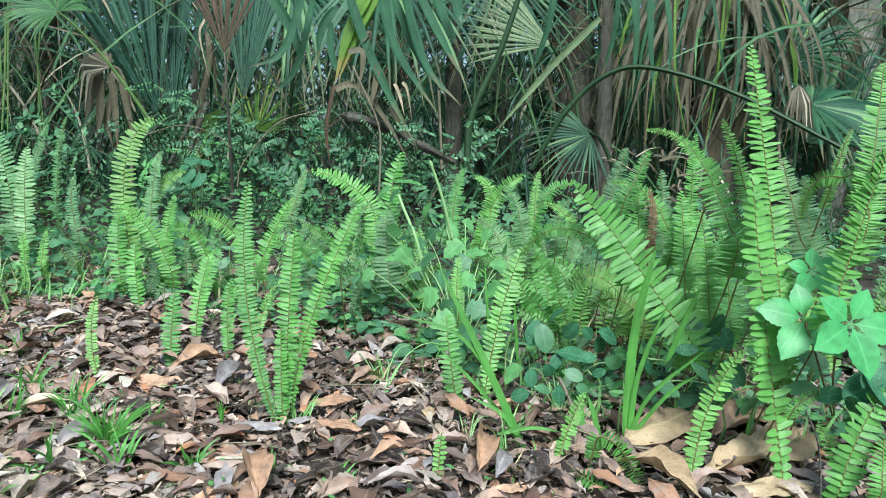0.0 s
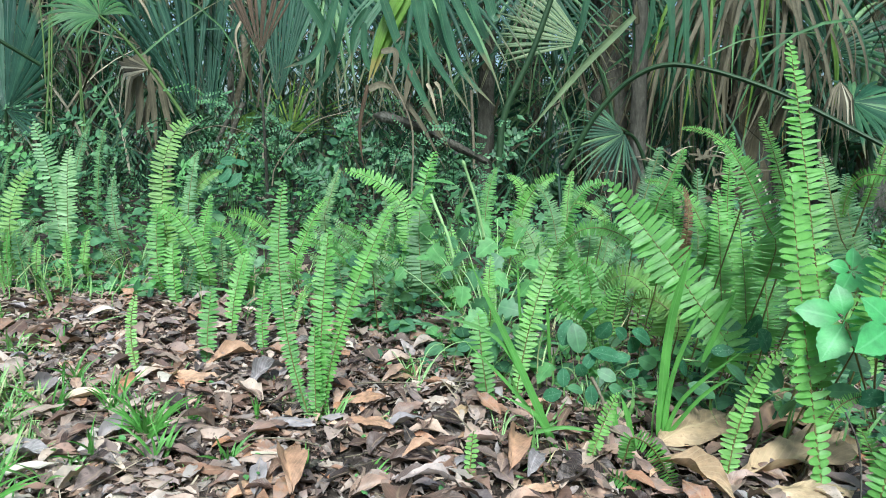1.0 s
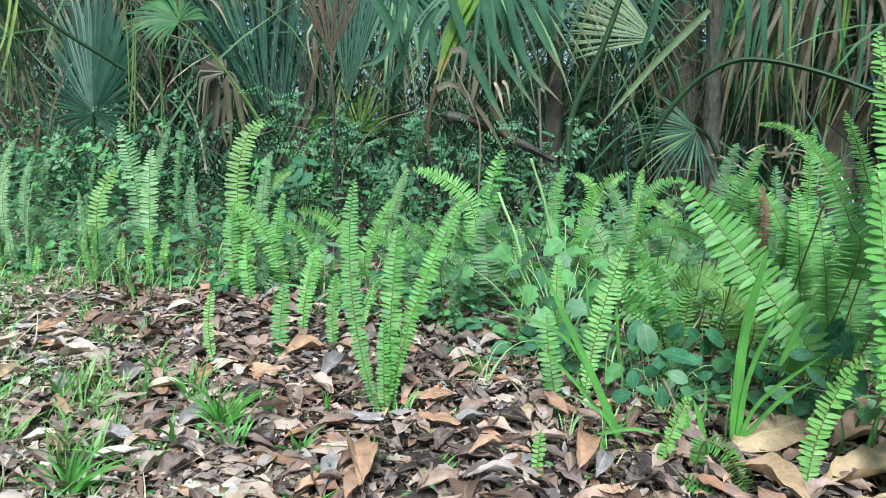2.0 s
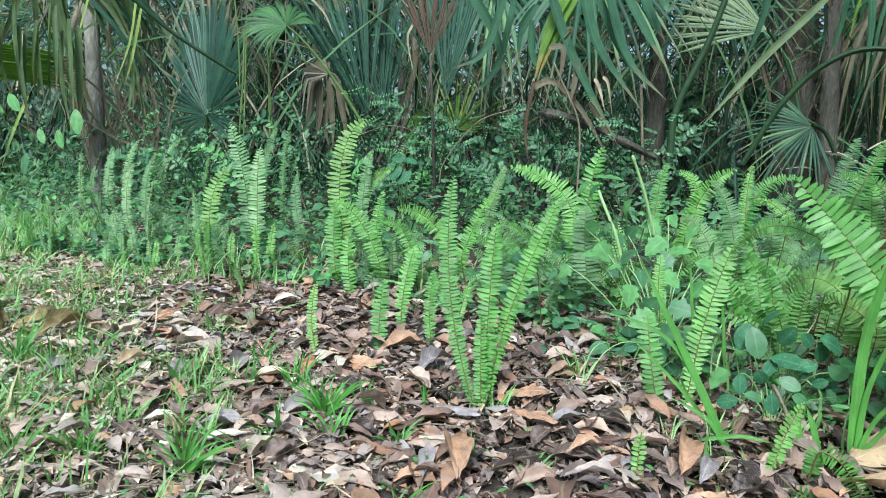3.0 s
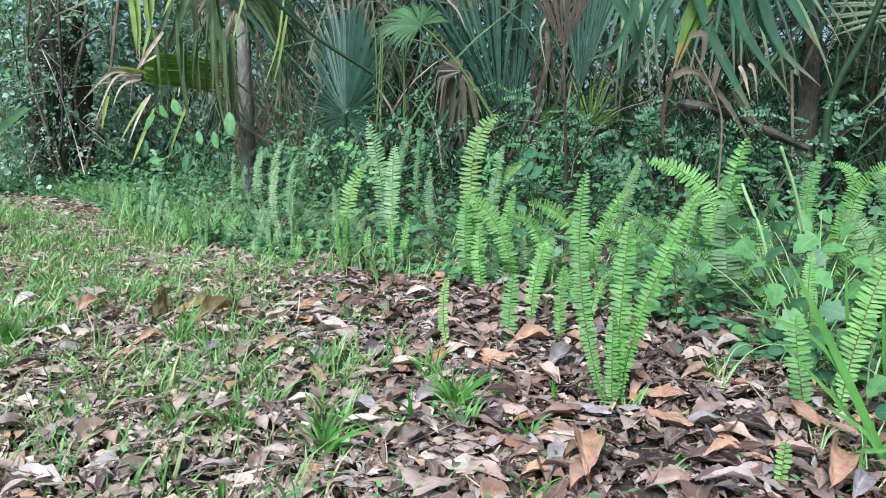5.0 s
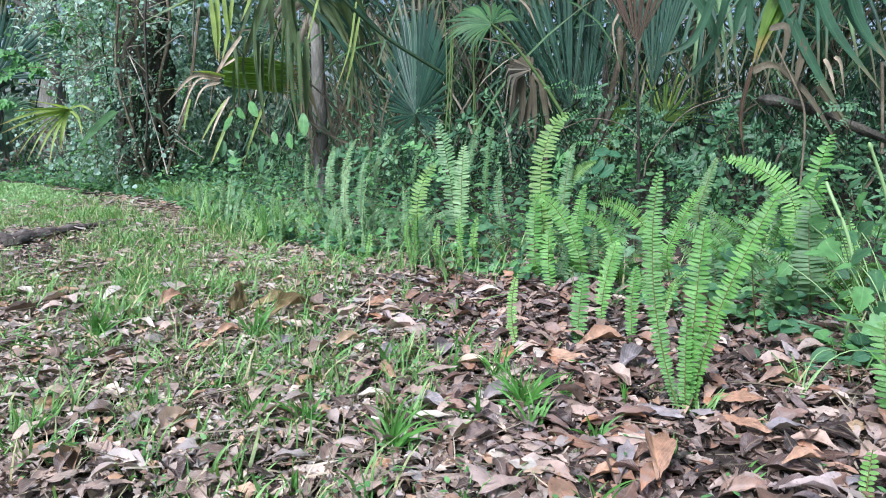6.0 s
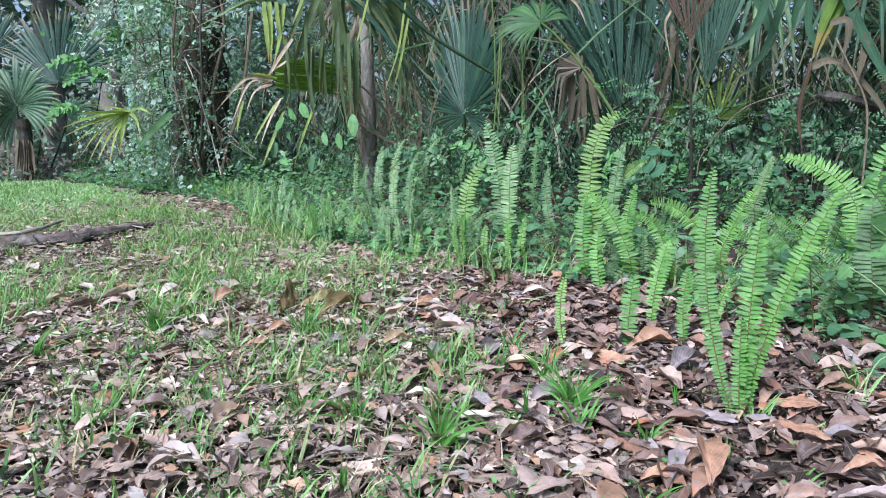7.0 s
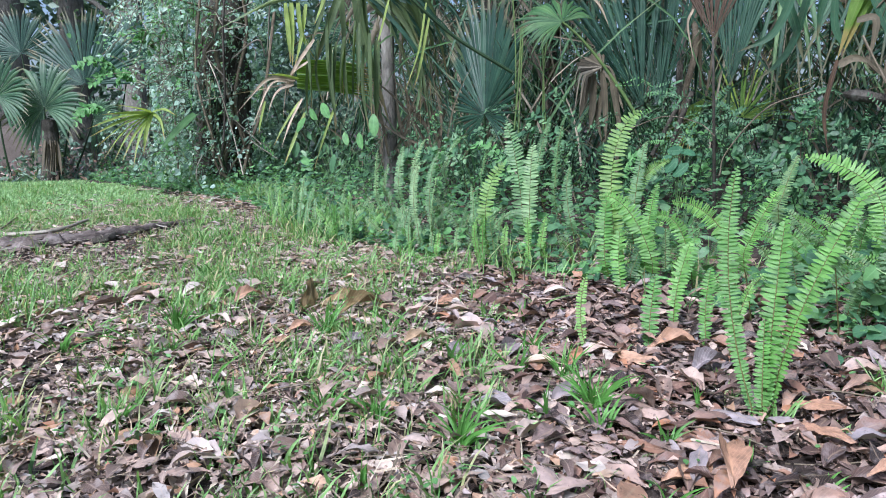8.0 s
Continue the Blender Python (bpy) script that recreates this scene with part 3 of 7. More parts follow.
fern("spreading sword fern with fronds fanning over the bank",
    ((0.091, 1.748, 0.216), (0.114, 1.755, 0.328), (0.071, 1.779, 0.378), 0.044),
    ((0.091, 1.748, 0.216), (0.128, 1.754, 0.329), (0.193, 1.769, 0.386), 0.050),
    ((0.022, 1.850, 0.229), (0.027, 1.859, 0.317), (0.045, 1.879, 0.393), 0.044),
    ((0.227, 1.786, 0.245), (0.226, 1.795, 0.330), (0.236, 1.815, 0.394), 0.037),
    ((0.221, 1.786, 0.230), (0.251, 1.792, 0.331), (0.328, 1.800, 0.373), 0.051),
    ((0.197, 1.689, 0.201), (0.173, 1.700, 0.307), (0.138, 1.724, 0.359), 0.054, FERN_SHADED),
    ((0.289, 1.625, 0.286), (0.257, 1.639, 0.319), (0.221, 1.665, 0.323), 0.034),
    ((0.150, 1.593, 0.175), (0.122, 1.604, 0.250), (0.076, 1.628, 0.284), 0.051, FERN_SHADED),
    ((0.276, 1.728, 0.226), (0.280, 1.737, 0.295), (0.308, 1.753, 0.336), 0.053, FERN_SHADED))
fern("tall yellow-green sword fern with a curled tip",
    ((-0.824, 1.863, 0.131), (-0.835, 1.869, 0.369), (-0.782, 1.914, 0.492), 0.071, FERN_YELLOW),
    ((-0.771, 1.855, 0.167), (-0.762, 1.868, 0.324), (-0.751, 1.895, 0.408), 0.037, FERN_PALE),
    ((-0.788, 1.877, 0.196), (-0.765, 1.896, 0.299), (-0.703, 1.942, 0.358), 0.045, FERN_YELLOW))
fern("low sword fern fronds spreading under a taller fern",
    ((-0.677, 1.760, 0.108), (-0.735, 1.747, 0.228), (-0.807, 1.738, 0.270), 0.054),
    ((-0.735, 1.719, 0.000), (-0.750, 1.722, 0.095), (-0.758, 1.742, 0.185), 0.050),
    ((-0.715, 1.810, 0.098), (-0.710, 1.822, 0.206), (-0.700, 1.848, 0.297), 0.040),
    ((-0.482, 1.723, 0.184), (-0.540, 1.716, 0.247), (-0.611, 1.714, 0.263), 0.051),
    ((-0.830, 1.815, 0.074), (-0.838, 1.821, 0.168), (-0.841, 1.843, 0.252), 0.054),
    ((-0.575, 1.760, 0.100), (-0.613, 1.756, 0.203), (-0.669, 1.759, 0.222), 0.044),
    ((-0.591, 1.717, 0.047), (-0.574, 1.732, 0.119), (-0.564, 1.757, 0.175), 0.040),
    ((-0.745, 1.790, 0.052), (-0.727, 1.807, 0.129), (-0.720, 1.832, 0.188), 0.040, FERN_SHADED))
fern("grey-green sword ferns with tall narrow fronds",
    ((-1.223, 2.031, 0.139), (-1.247, 2.027, 0.334), (-1.287, 2.027, 0.469), 0.071, FERN_PALE),
    ((-1.180, 2.001, 0.145), (-1.184, 2.009, 0.285), (-1.186, 2.031, 0.399), 0.063, FERN_PALE),
    ((-1.249, 2.156, 0.293), (-1.233, 2.176, 0.395), (-1.220, 2.207, 0.468), 0.039, FERN_PALE),
    ((-1.145, 2.103, 0.208), (-1.140, 2.116, 0.389), (-1.128, 2.146, 0.492), 0.044, FERN_PALE),
    ((-1.012, 1.963, 0.158), (-1.029, 1.964, 0.259), (-1.029, 1.988, 0.329), 0.035, FERN_PALE))
fern("sword fern with a bleached yellowing frond",
    ((-1.246, 1.886, 0.000), (-1.272, 1.879, 0.205), (-1.236, 1.928, 0.341), 0.061, FERN_YELLOW),
    ((-1.261, 1.843, 0.000), (-1.287, 1.836, 0.126), (-1.275, 1.870, 0.183), 0.025),
    ((-1.255, 1.842, 0.000), (-1.264, 1.847, 0.109), (-1.270, 1.869, 0.180), 0.025),
    ((-1.198, 1.833, 0.000), (-1.217, 1.831, 0.114), (-1.235, 1.844, 0.181), 0.045, FERN_SHADED),
    ((-1.198, 1.871, 0.059), (-1.202, 1.879, 0.108), (-1.207, 1.901, 0.147), 0.025),
    ((-1.101, 1.854, 0.034), (-1.105, 1.862, 0.116), (-1.119, 1.878, 0.183), 0.031),
    ((-1.076, 1.888, 0.088), (-1.075, 1.899, 0.137), (-1.078, 1.922, 0.180), 0.031))
fern("slender grey-green sword fern fronds below the palms",
    ((-1.549, 2.265, 0.256), (-1.535, 2.285, 0.366), (-1.517, 2.322, 0.430), 0.039, FERN_PALE),
    ((-1.801, 2.367, 0.262), (-1.778, 2.395, 0.378), (-1.741, 2.448, 0.426), 0.033, FERN_PALE),
    ((-1.710, 2.358, 0.308), (-1.696, 2.379, 0.360), (-1.680, 2.416, 0.389), 0.028, FERN_PALE),
    ((-1.419, 2.020, 0.131), (-1.424, 2.028, 0.202), (-1.440, 2.043, 0.259), 0.029, FERN_PALE))
fern("narrow upright grey-green sword ferns in the bank",
    ((-1.926, 2.306, 0.250), (-1.914, 2.327, 0.344), (-1.899, 2.367, 0.413), 0.043, FERN_PALE),
    ((-1.946, 2.238, 0.202), (-1.946, 2.251, 0.304), (-1.946, 2.277, 0.385), 0.042, FERN_PALE),
    ((-2.045, 2.214, 0.179), (-2.051, 2.220, 0.281), (-2.058, 2.242, 0.376), 0.045, FERN_PALE),
    ((-2.033, 2.248, 0.208), (-2.034, 2.259, 0.259), (-2.038, 2.284, 0.310), 0.031, FERN_PALE),
    ((-1.689, 2.029, 0.144), (-1.696, 2.035, 0.246), (-1.690, 2.067, 0.333), 0.036, FERN_PALE),
    ((-1.638, 2.056, 0.144), (-1.638, 2.067, 0.283), (-1.624, 2.104, 0.372), 0.035, FERN_PALE),
    ((-1.568, 1.974, 0.092), (-1.569, 1.985, 0.200), (-1.564, 2.015, 0.299), 0.030, FERN_PALE))
fern("small upright sword ferns at the edge of the bank",
    ((-1.625, 1.915, 0.052), (-1.632, 1.922, 0.105), (-1.639, 1.943, 0.143), 0.022, FERN_PALE),
    ((-1.592, 1.930, 0.079), (-1.601, 1.934, 0.117), (-1.618, 1.948, 0.151), 0.022, FERN_PALE),
    ((-1.640, 1.860, 0.000), (-1.646, 1.867, 0.050), (-1.656, 1.887, 0.085), 0.024, FERN_PALE),
    ((-1.561, 1.848, 0.000), (-1.568, 1.855, 0.053), (-1.575, 1.876, 0.077), 0.027),
    ((-1.565, 1.959, 0.000), (-1.564, 1.972, 0.075), (-1.569, 1.994, 0.148), 0.030, FERN_PALE),
    ((-1.475, 1.991, 0.000), (-1.478, 1.999, 0.066), (-1.485, 2.020, 0.109), 0.020, FERN_PALE),
    ((-1.482, 1.887, 0.039), (-1.483, 1.898, 0.072), (-1.492, 1.917, 0.104), 0.023))
fern("narrow sword ferns beside the lawn",
    ((-1.975, 1.957, 0.035), (-1.990, 1.956, 0.165), (-1.988, 1.987, 0.265), 0.038, FERN_PALE),
    ((-1.952, 1.955, 0.037), (-1.956, 1.964, 0.123), (-1.971, 1.978, 0.201), 0.029, FERN_PALE),
    ((-2.353, 2.055, 0.067), (-2.352, 2.070, 0.173), (-2.355, 2.099, 0.272), 0.030, FERN_PALE),
    ((-2.281, 2.027, 0.074), (-2.278, 2.045, 0.155), (-2.275, 2.078, 0.223), 0.024, FERN_PALE),
    ((-2.459, 2.115, 0.066), (-2.465, 2.120, 0.152), (-2.470, 2.147, 0.212), 0.026, FERN_PALE),
    ((-2.588, 2.163, 0.066), (-2.603, 2.159, 0.143), (-2.612, 2.181, 0.205), 0.024),
    ((-2.765, 2.248, 0.075), (-2.779, 2.245, 0.141), (-2.786, 2.270, 0.206), 0.025),
    ((-2.164, 1.994, 0.074), (-2.159, 2.012, 0.141), (-2.158, 2.043, 0.195), 0.026, FERN_PALE))

fern("withered rust-brown sword fern frond hanging among green ones", ((0.373, 1.277, 0.296), (0.373, 1.277, 0.347), (0.362, 1.280, 0.390), 0.022, FERN_DEAD))

# more ferns through the bank, each with a handful of fronds
FERN_KINDS = ["mid-green sword fern in the undergrowth", "dull green sword fern in the undergrowth"]


def wild_fern(x, y, count, tall, spread, material=FERN_SHADED, width=0.04):
    ob = thing("sword_fern", (0, 0, 0), FERN_KINDS[material in (FERN_SHADED, FERN_PALE)], "fern", "sword ferns")
    for k in range(count):
        a = rng.uniform(0, 2 * math.pi)
        h = tall * rng.uniform(0.65, 1.05)
        out = spread * h * rng.uniform(0.2, 1.1)
        b = np.array((x, y, 0.0)) + np.array((math.cos(a), math.sin(a), 0)) * 0.03
        t = b + np.array((math.cos(a) * out, math.sin(a) * out * 0.6, h * (1 - 0.3 * out / h)))
        m = (b + t) / 2 + np.array((-math.cos(a) * out * 0.2, 0, h * 0.12 * out / h))
        frond(ob, b, m, t, width * rng.uniform(0.8, 1.2), material, fill=0.82)
    return ob

# ---- palms ----


def fan(palm, hub, axis, normal, radius, spread=220, segments=34, split=0.5, droop=0.35, material=PALM, name="leaf_blade", ragged=0.08, hang=0.0, label="", short=0.72):
    """A fan leaf: folded segments joined near the hub, free and drooping at their ends."""
    hub, axis, normal = np.asarray(hub, float), unit(axis), unit(normal)
    side = unit(np.cross(normal, axis))
    axis = np.cross(side, normal)
    g = Geo()
    rows = np.array([0.02, 0.2, 0.38, 0.5, 0.62, 0.74, 0.86, 0.94, 1.0])
    step = radians(spread) / segments
    for k in range(segments):
        th = (k + 0.5 - segments / 2) * step + rng.normal(0, ragged * 0.25)
        d = axis * math.cos(th) + side * math.sin(th)
        across = side * math.cos(th) - axis * math.sin(th)
        ln = radius * (short + (1 - short) * max(0.0, (1 + math.cos(th)) / 2) ** (1.6 if short > 0.5 else 3.5)) * rng.uniform(1 - ragged, 1 + ragged)
        r = rows * ln
        join = split * ln
        half = np.where(r < join, r * math.tan(step / 2), join * math.tan(step / 2) * np.clip((ln - r) / max(ln - join, 1e-3), 0.03, 1) ** 0.8)
        dr = droop * rng.uniform(0.6, 1.4) * np.maximum(0, rows - 0.35) ** 2 * ln * 1.6
        path = hub + d * r[:, None] - UP * dr[:, None] - d * (dr * 0.35)[:, None]
        if hang:
            fall = np.maximum(0, rows - split) * ln * hang
            path = hub + d * np.minimum(r, join + (r - join) * (1 - hang))[:, None] - UP * fall[:, None]
        path += across * (rng.normal(0, 0.03) * rows ** 2 * ln)[:, None]
        fold = 0.55
        v = np.stack([path - across * half[:, None] - normal * (half * fold)[:, None], path + normal * (half * fold)[:, None], path + across * half[:, None] - normal * (half * fold)[:, None]], 1)
        uv = np.stack(np.broadcast_arrays(np.array([0, 0.5, 1.0])[None], rows[:, None]), -1)
        g.add(v, grid_faces(len(rows), 3), uv)
    return part(name, g, material, palm, label)


def palm_leaf(label, root, bend, hub, axis, normal, radius, stem=0.009, material=PALM, stem_material=PETIOLE, group="palmetto leaves", **more):
    """A palmetto leaf on its stem."""
    ob = thing("palmetto_leaf", (0, 0, 0), label, "palm leaf", group)
    part("petiole", tube(Geo(), bezier3(root, bend, hub, 14), np.linspace(stem * 1.3, stem * 0.7, 14), 6), stem_material, ob)
    fan(ob, hub, axis, normal, radius, material=material, **more)
    return ob


# the woods behind, far layer: many leaves with gaps
def make_woods():
    g = Geo()
    n = 46000
    az = rng.uniform(radians(-95), radians(60), n)
    d = np.where(az < radians(-50), rng.uniform(11, 18, n), rng.uniform(8.5, 17, n))
    lump = np.sin(az * 23) + np.sin(az * 57 + 1) * 0.6 + np.sin(d * 2.1) * 0.5
    z = rng.uniform(0, 1, n) ** 1.25 * (5.2 + lump)
    at = np.stack([np.sin(az) * d, np.cos(az) * d, z], -1)
    ln = rng.uniform(0.06, 0.22, n)
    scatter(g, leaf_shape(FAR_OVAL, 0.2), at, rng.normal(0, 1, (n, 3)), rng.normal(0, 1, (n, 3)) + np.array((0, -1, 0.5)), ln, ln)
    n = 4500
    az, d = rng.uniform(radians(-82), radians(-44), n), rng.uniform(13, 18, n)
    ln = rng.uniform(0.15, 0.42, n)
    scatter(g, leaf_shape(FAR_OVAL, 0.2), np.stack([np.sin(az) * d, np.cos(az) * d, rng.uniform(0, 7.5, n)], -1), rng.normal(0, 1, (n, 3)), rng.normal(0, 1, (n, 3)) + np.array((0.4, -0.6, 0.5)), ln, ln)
    return tagged(part("wood_foliage", g, WOODS_HAZED), "dense leaves of the wood behind the palms, haze in their green", "foliage", kind="stuff")


make_woods()


def make_shade_crowns():
    """Unseen leaf layer in place of palm and tree crowns, added to shade the thicket."""
    g = Geo()
    n = 6000
    x, y = rng.uniform(-4.0, 8, n), rng.uniform(3.0, 11, n)
    keep = bank_depth(x, y) > 0.7
    z = 2.3 + 0.5 * np.sin(x * 1.7) * np.sin(y * 1.3) + rng.uniform(0, 2.6, n)
    at = np.stack([x, y, z], -1)[keep]
    m = len(at)
    ln = rng.uniform(0.25, 0.6, m)
    scatter(g, leaf_shape(FAR_OVAL, 0.2), at, rng.normal(0, 1, (m, 3)) + np.array((0, 0, -0.5)), rng.normal(0, 0.6, (m, 3)) + UP, ln, ln)
    return tagged(part("palm_crowns", g, PALM), "unseen leaf layer for palm crowns, added to shade the thicket", "foliage", kind="stuff")


make_shade_crowns()


def background_tree(x, y, r, tall=7.0):
    ob = thing("background_tree", (0, 0, 0), "pale grey tree trunk far back in the wood", "tree", "background trees")
    path = smooth_path([(x, y, -0.05), (x + rng.normal(0, 0.1), y, tall * 0.4), (x + rng.normal(0, 0.3), y, tall)], 24)
    part("trunk", tube(Geo(), path, np.linspace(r * 1.2, r * 0.7, 24), 12, 0.05), PALE_BARK, ob)
    for k in range(4):
        b = path[8 + k * 4]
        t = b + np.array((rng.normal(0, 1.2), rng.normal(0, 0.8), rng.uniform(0.6, 1.4)))
        part("limb", tube(Geo(), bezier3(b, (b + t) / 2 + np.array((0, 0, 0.2)), t, 8), np.linspace(r * 0.4, r * 0.1, 8), 7), PALE_BARK, ob)
    g = Geo()
    n = 700
    at = path[-1] + rng.normal(0, 1, (n, 3)) * np.array((1.6, 1.4, 1.1))
    ln = rng.uniform(0.12, 0.3, n)
    scatter(g, leaf_shape(FAR_OVAL, 0.2), at, rng.normal(0, 1, (n, 3)), rng.normal(0, 1, (n, 3)) + UP, ln, ln)
    part("crown", g, WOODS_HAZED, ob)
    return ob


for az, d, r in ((-68, 12.0, 0.30), (-63.5, 13.0, 0.2), (-60, 11.5, 0.14), (-57, 12.5, 0.22), (-53, 11.0, 0.14), (-73, 11.5, 0.25), (-42, 10.5, 0.12), (-30, 10.0, 0.10), (-12, 10.0, 0.11), (4, 9.5, 0.12), (19, 9.8, 0.14), (28, 9.5, 0.2), (33, 9.2, 0.15)):
    background_tree(math.sin(radians(az)) * d, math.cos(radians(az)) * d, r)


def make_thicket():
    """Countless upright and hanging palm blades between the palms."""
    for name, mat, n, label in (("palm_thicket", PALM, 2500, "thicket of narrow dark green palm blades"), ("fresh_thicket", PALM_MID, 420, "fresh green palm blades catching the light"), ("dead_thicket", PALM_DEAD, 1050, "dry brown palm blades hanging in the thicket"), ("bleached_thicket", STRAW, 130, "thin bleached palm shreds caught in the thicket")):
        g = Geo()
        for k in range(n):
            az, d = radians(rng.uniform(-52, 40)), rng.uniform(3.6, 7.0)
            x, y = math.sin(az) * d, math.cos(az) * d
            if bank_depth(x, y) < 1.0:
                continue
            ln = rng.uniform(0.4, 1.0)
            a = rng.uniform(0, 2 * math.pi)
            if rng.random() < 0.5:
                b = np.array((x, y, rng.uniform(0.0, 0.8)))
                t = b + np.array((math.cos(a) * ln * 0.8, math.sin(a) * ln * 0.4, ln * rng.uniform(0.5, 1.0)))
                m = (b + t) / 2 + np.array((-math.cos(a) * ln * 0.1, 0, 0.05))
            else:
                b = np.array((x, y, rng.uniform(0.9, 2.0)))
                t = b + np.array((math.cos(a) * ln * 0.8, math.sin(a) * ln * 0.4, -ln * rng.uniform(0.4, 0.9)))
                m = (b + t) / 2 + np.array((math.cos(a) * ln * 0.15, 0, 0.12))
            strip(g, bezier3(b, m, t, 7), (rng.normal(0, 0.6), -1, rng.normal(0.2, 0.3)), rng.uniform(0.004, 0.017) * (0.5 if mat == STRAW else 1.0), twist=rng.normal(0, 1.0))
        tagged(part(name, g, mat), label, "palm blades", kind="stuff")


make_thicket()


def make_shrubs():
    """Fine-leaved shrubs and vines between the bank and the palms."""
    g, tw = Geo(), Geo()
    for k in range(800):
        az, d = radians(rng.uniform(-72, 36)), rng.uniform(2.5, 5.2)
        if az < radians(-48):
            d = rng.uniform(6.4, 9.5)
        x, y = math.sin(az) * d, math.cos(az) * d
        if bank_depth(x, y) < 0.35 or (az > radians(1) and rng.random() < 0.45):
            continue
        low = 0.45 if az > radians(1) else 1.0
        b = np.array((x, y, rng.uniform(0.0, 0.35) * low))
        a = rng.uniform(0, 2 * math.pi)
        ln = rng.uniform(0.12, 0.42) * low
        t = b + np.array((math.cos(a) * ln * 0.7, math.sin(a) * ln * 0.4, ln * rng.uniform(0.2, 1.0)))
        path = bezier3(b, (b + t) / 2 + np.array((0, 0, 0.08)), t, 16)
        single = k < 330
        leaves, twig = (Geo(), Geo()) if single else (g, tw)
        tube(twig, path[::3], 0.0015, 4)
        m = 26
        at = path[2 + np.arange(m) // 2] + rng.normal(0, 0.006, (m, 3))
        run = unit(path[-1] - path[0])
        out = unit(np.cross(run, rng.normal(0, 0.4, 3) + np.array((0, -0.7, 0.7))))
        along = np.where(np.arange(m)[:, None] % 2 == 0, out, -out) + run * 0.5 + rng.normal(0, 0.22, (m, 3))
        size = (rng.uniform(0.010, 0.026) if k % 4 else rng.uniform(0.028, 0.055)) * rng.uniform(0.75, 1.15, m)
        scatter(leaves, leaf_shape(ELLIPSE[::2] if k % 3 else LONG[::2], 0.15), at, along, rng.normal(0, 0.3, (m, 3)) + np.array((0, -0.6, 0.7)), size, size * 1.1)
        if single:
            b[2] = 0
            shrub = thing("small_shrub", (0, 0, 0), "small-leaved green shrub sprig below the palms", "shrub", "small shrubs")
            part("leaves", leaves, HERB_LIGHT if k % 7 == 0 else HERB, shrub)
            part("twig", twig, PETIOLE, shrub)
    ob = tagged(part("undergrowth", g, HERB), "fine-leaved green undergrowth below the palms", "undergrowth", kind="stuff")
    part("twigs", tw, PETIOLE, ob, "thin dark twigs")


make_shrubs()


def leafy_spray(b, t):
    """A thin vine shoot with small paired leaflets."""
    ob = thing("vine_spray", (0, 0, 0), "thin vine shoot with small paired green leaflets", "vine", "vine sprays")
    path = bezier3(b, (b + t) / 2 + np.array((rng.normal(0, 0.03), 0, 0.07)), t, 20)
    part("twig", tube(Geo(), path[::2], 0.0012, 4), PETIOLE, ob)
    g = Geo()
    for k in range(5, 20, 3):
        out = unit(np.array((rng.normal(0, 1), rng.normal(-0.3, 0.4), rng.normal(-0.15, 0.4))))
        wing = path[k] + np.linspace(0.008, rng.uniform(0.05, 0.10), 7)[:, None] * out
        flat = unit(np.cross(out, rng.normal(0, 0.3, 3) + np.array((0, -0.7, 0.7))))
        at = np.repeat(wing, 2, axis=0)
        along = np.where(np.arange(14)[:, None] % 2 == 0, flat, -flat) + out * 0.4 + rng.normal(0, 0.12, (14, 3))
        size = rng.uniform(0.009, 0.016) * rng.uniform(0.8, 1.1, 14)
        scatter(g, leaf_shape(OVAL, 0.15), at, along, rng.normal(0, 0.2, (14, 3)) + np.array((0, -0.6, 0.7)), size, size)
    part("leaves", g, HERB_LIGHT if rng.random() < 0.15 else HERB, ob)
    return ob


for k in range(26):
    az, d = radians(rng.uniform(-22, 2)), rng.uniform(2.4, 3.2)
    root = np.array((math.sin(az) * d, math.cos(az) * d, rng.uniform(0.15, 0.45)))
    leafy_spray(root, root + np.array((rng.normal(0.05, 0.14), rng.normal(-0.05, 0.05), rng.uniform(0.08, 0.26))))


def make_hedge():
    g = Geo()
    n = 9000
    az = radians(-51) + rng.uniform(0, 1, n) * radians(27)
    d = rng.uniform(6.8, 9.0, n)
    z = rng.uniform(0, 1, n) ** 1.2 * (2.0 + 0.5 * np.sin(az * 40))
    ln = rng.uniform(0.03, 0.10, n)
    scatter(g, leaf_shape(FAR_OVAL, 0.2), np.stack([np.sin(az) * d, np.cos(az) * d, z], -1), rng.normal(0, 1, (n, 3)), rng.normal(0, 0.7, (n, 3)) + np.array((0, -0.6, 0.6)), ln, ln)
    return tagged(part("bushes", g, WOODS_HAZED), "dark green bushes behind the palms", "bushes", kind="stuff")


make_hedge()


def make_vine_fill():
    # Leaf fill added behind the ivy tree to brighten the dark backdrop.
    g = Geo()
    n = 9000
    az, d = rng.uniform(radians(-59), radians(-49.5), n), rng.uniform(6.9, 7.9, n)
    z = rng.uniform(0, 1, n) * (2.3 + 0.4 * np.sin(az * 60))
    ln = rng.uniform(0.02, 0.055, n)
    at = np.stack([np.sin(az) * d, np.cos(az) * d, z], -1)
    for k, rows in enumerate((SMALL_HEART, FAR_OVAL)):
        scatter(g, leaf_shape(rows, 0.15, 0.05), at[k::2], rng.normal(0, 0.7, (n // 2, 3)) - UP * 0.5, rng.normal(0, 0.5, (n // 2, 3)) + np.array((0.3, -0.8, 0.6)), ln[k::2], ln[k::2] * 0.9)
    return tagged(part("vine_bushes", g, IVY_HAZED), "pale leaf fill added to brighten the gap behind the ivy", "bushes", kind="stuff")


make_vine_fill()

# ---- palms at the edge of the wood ----
FACE = (0.0, -1.0, 0.15)


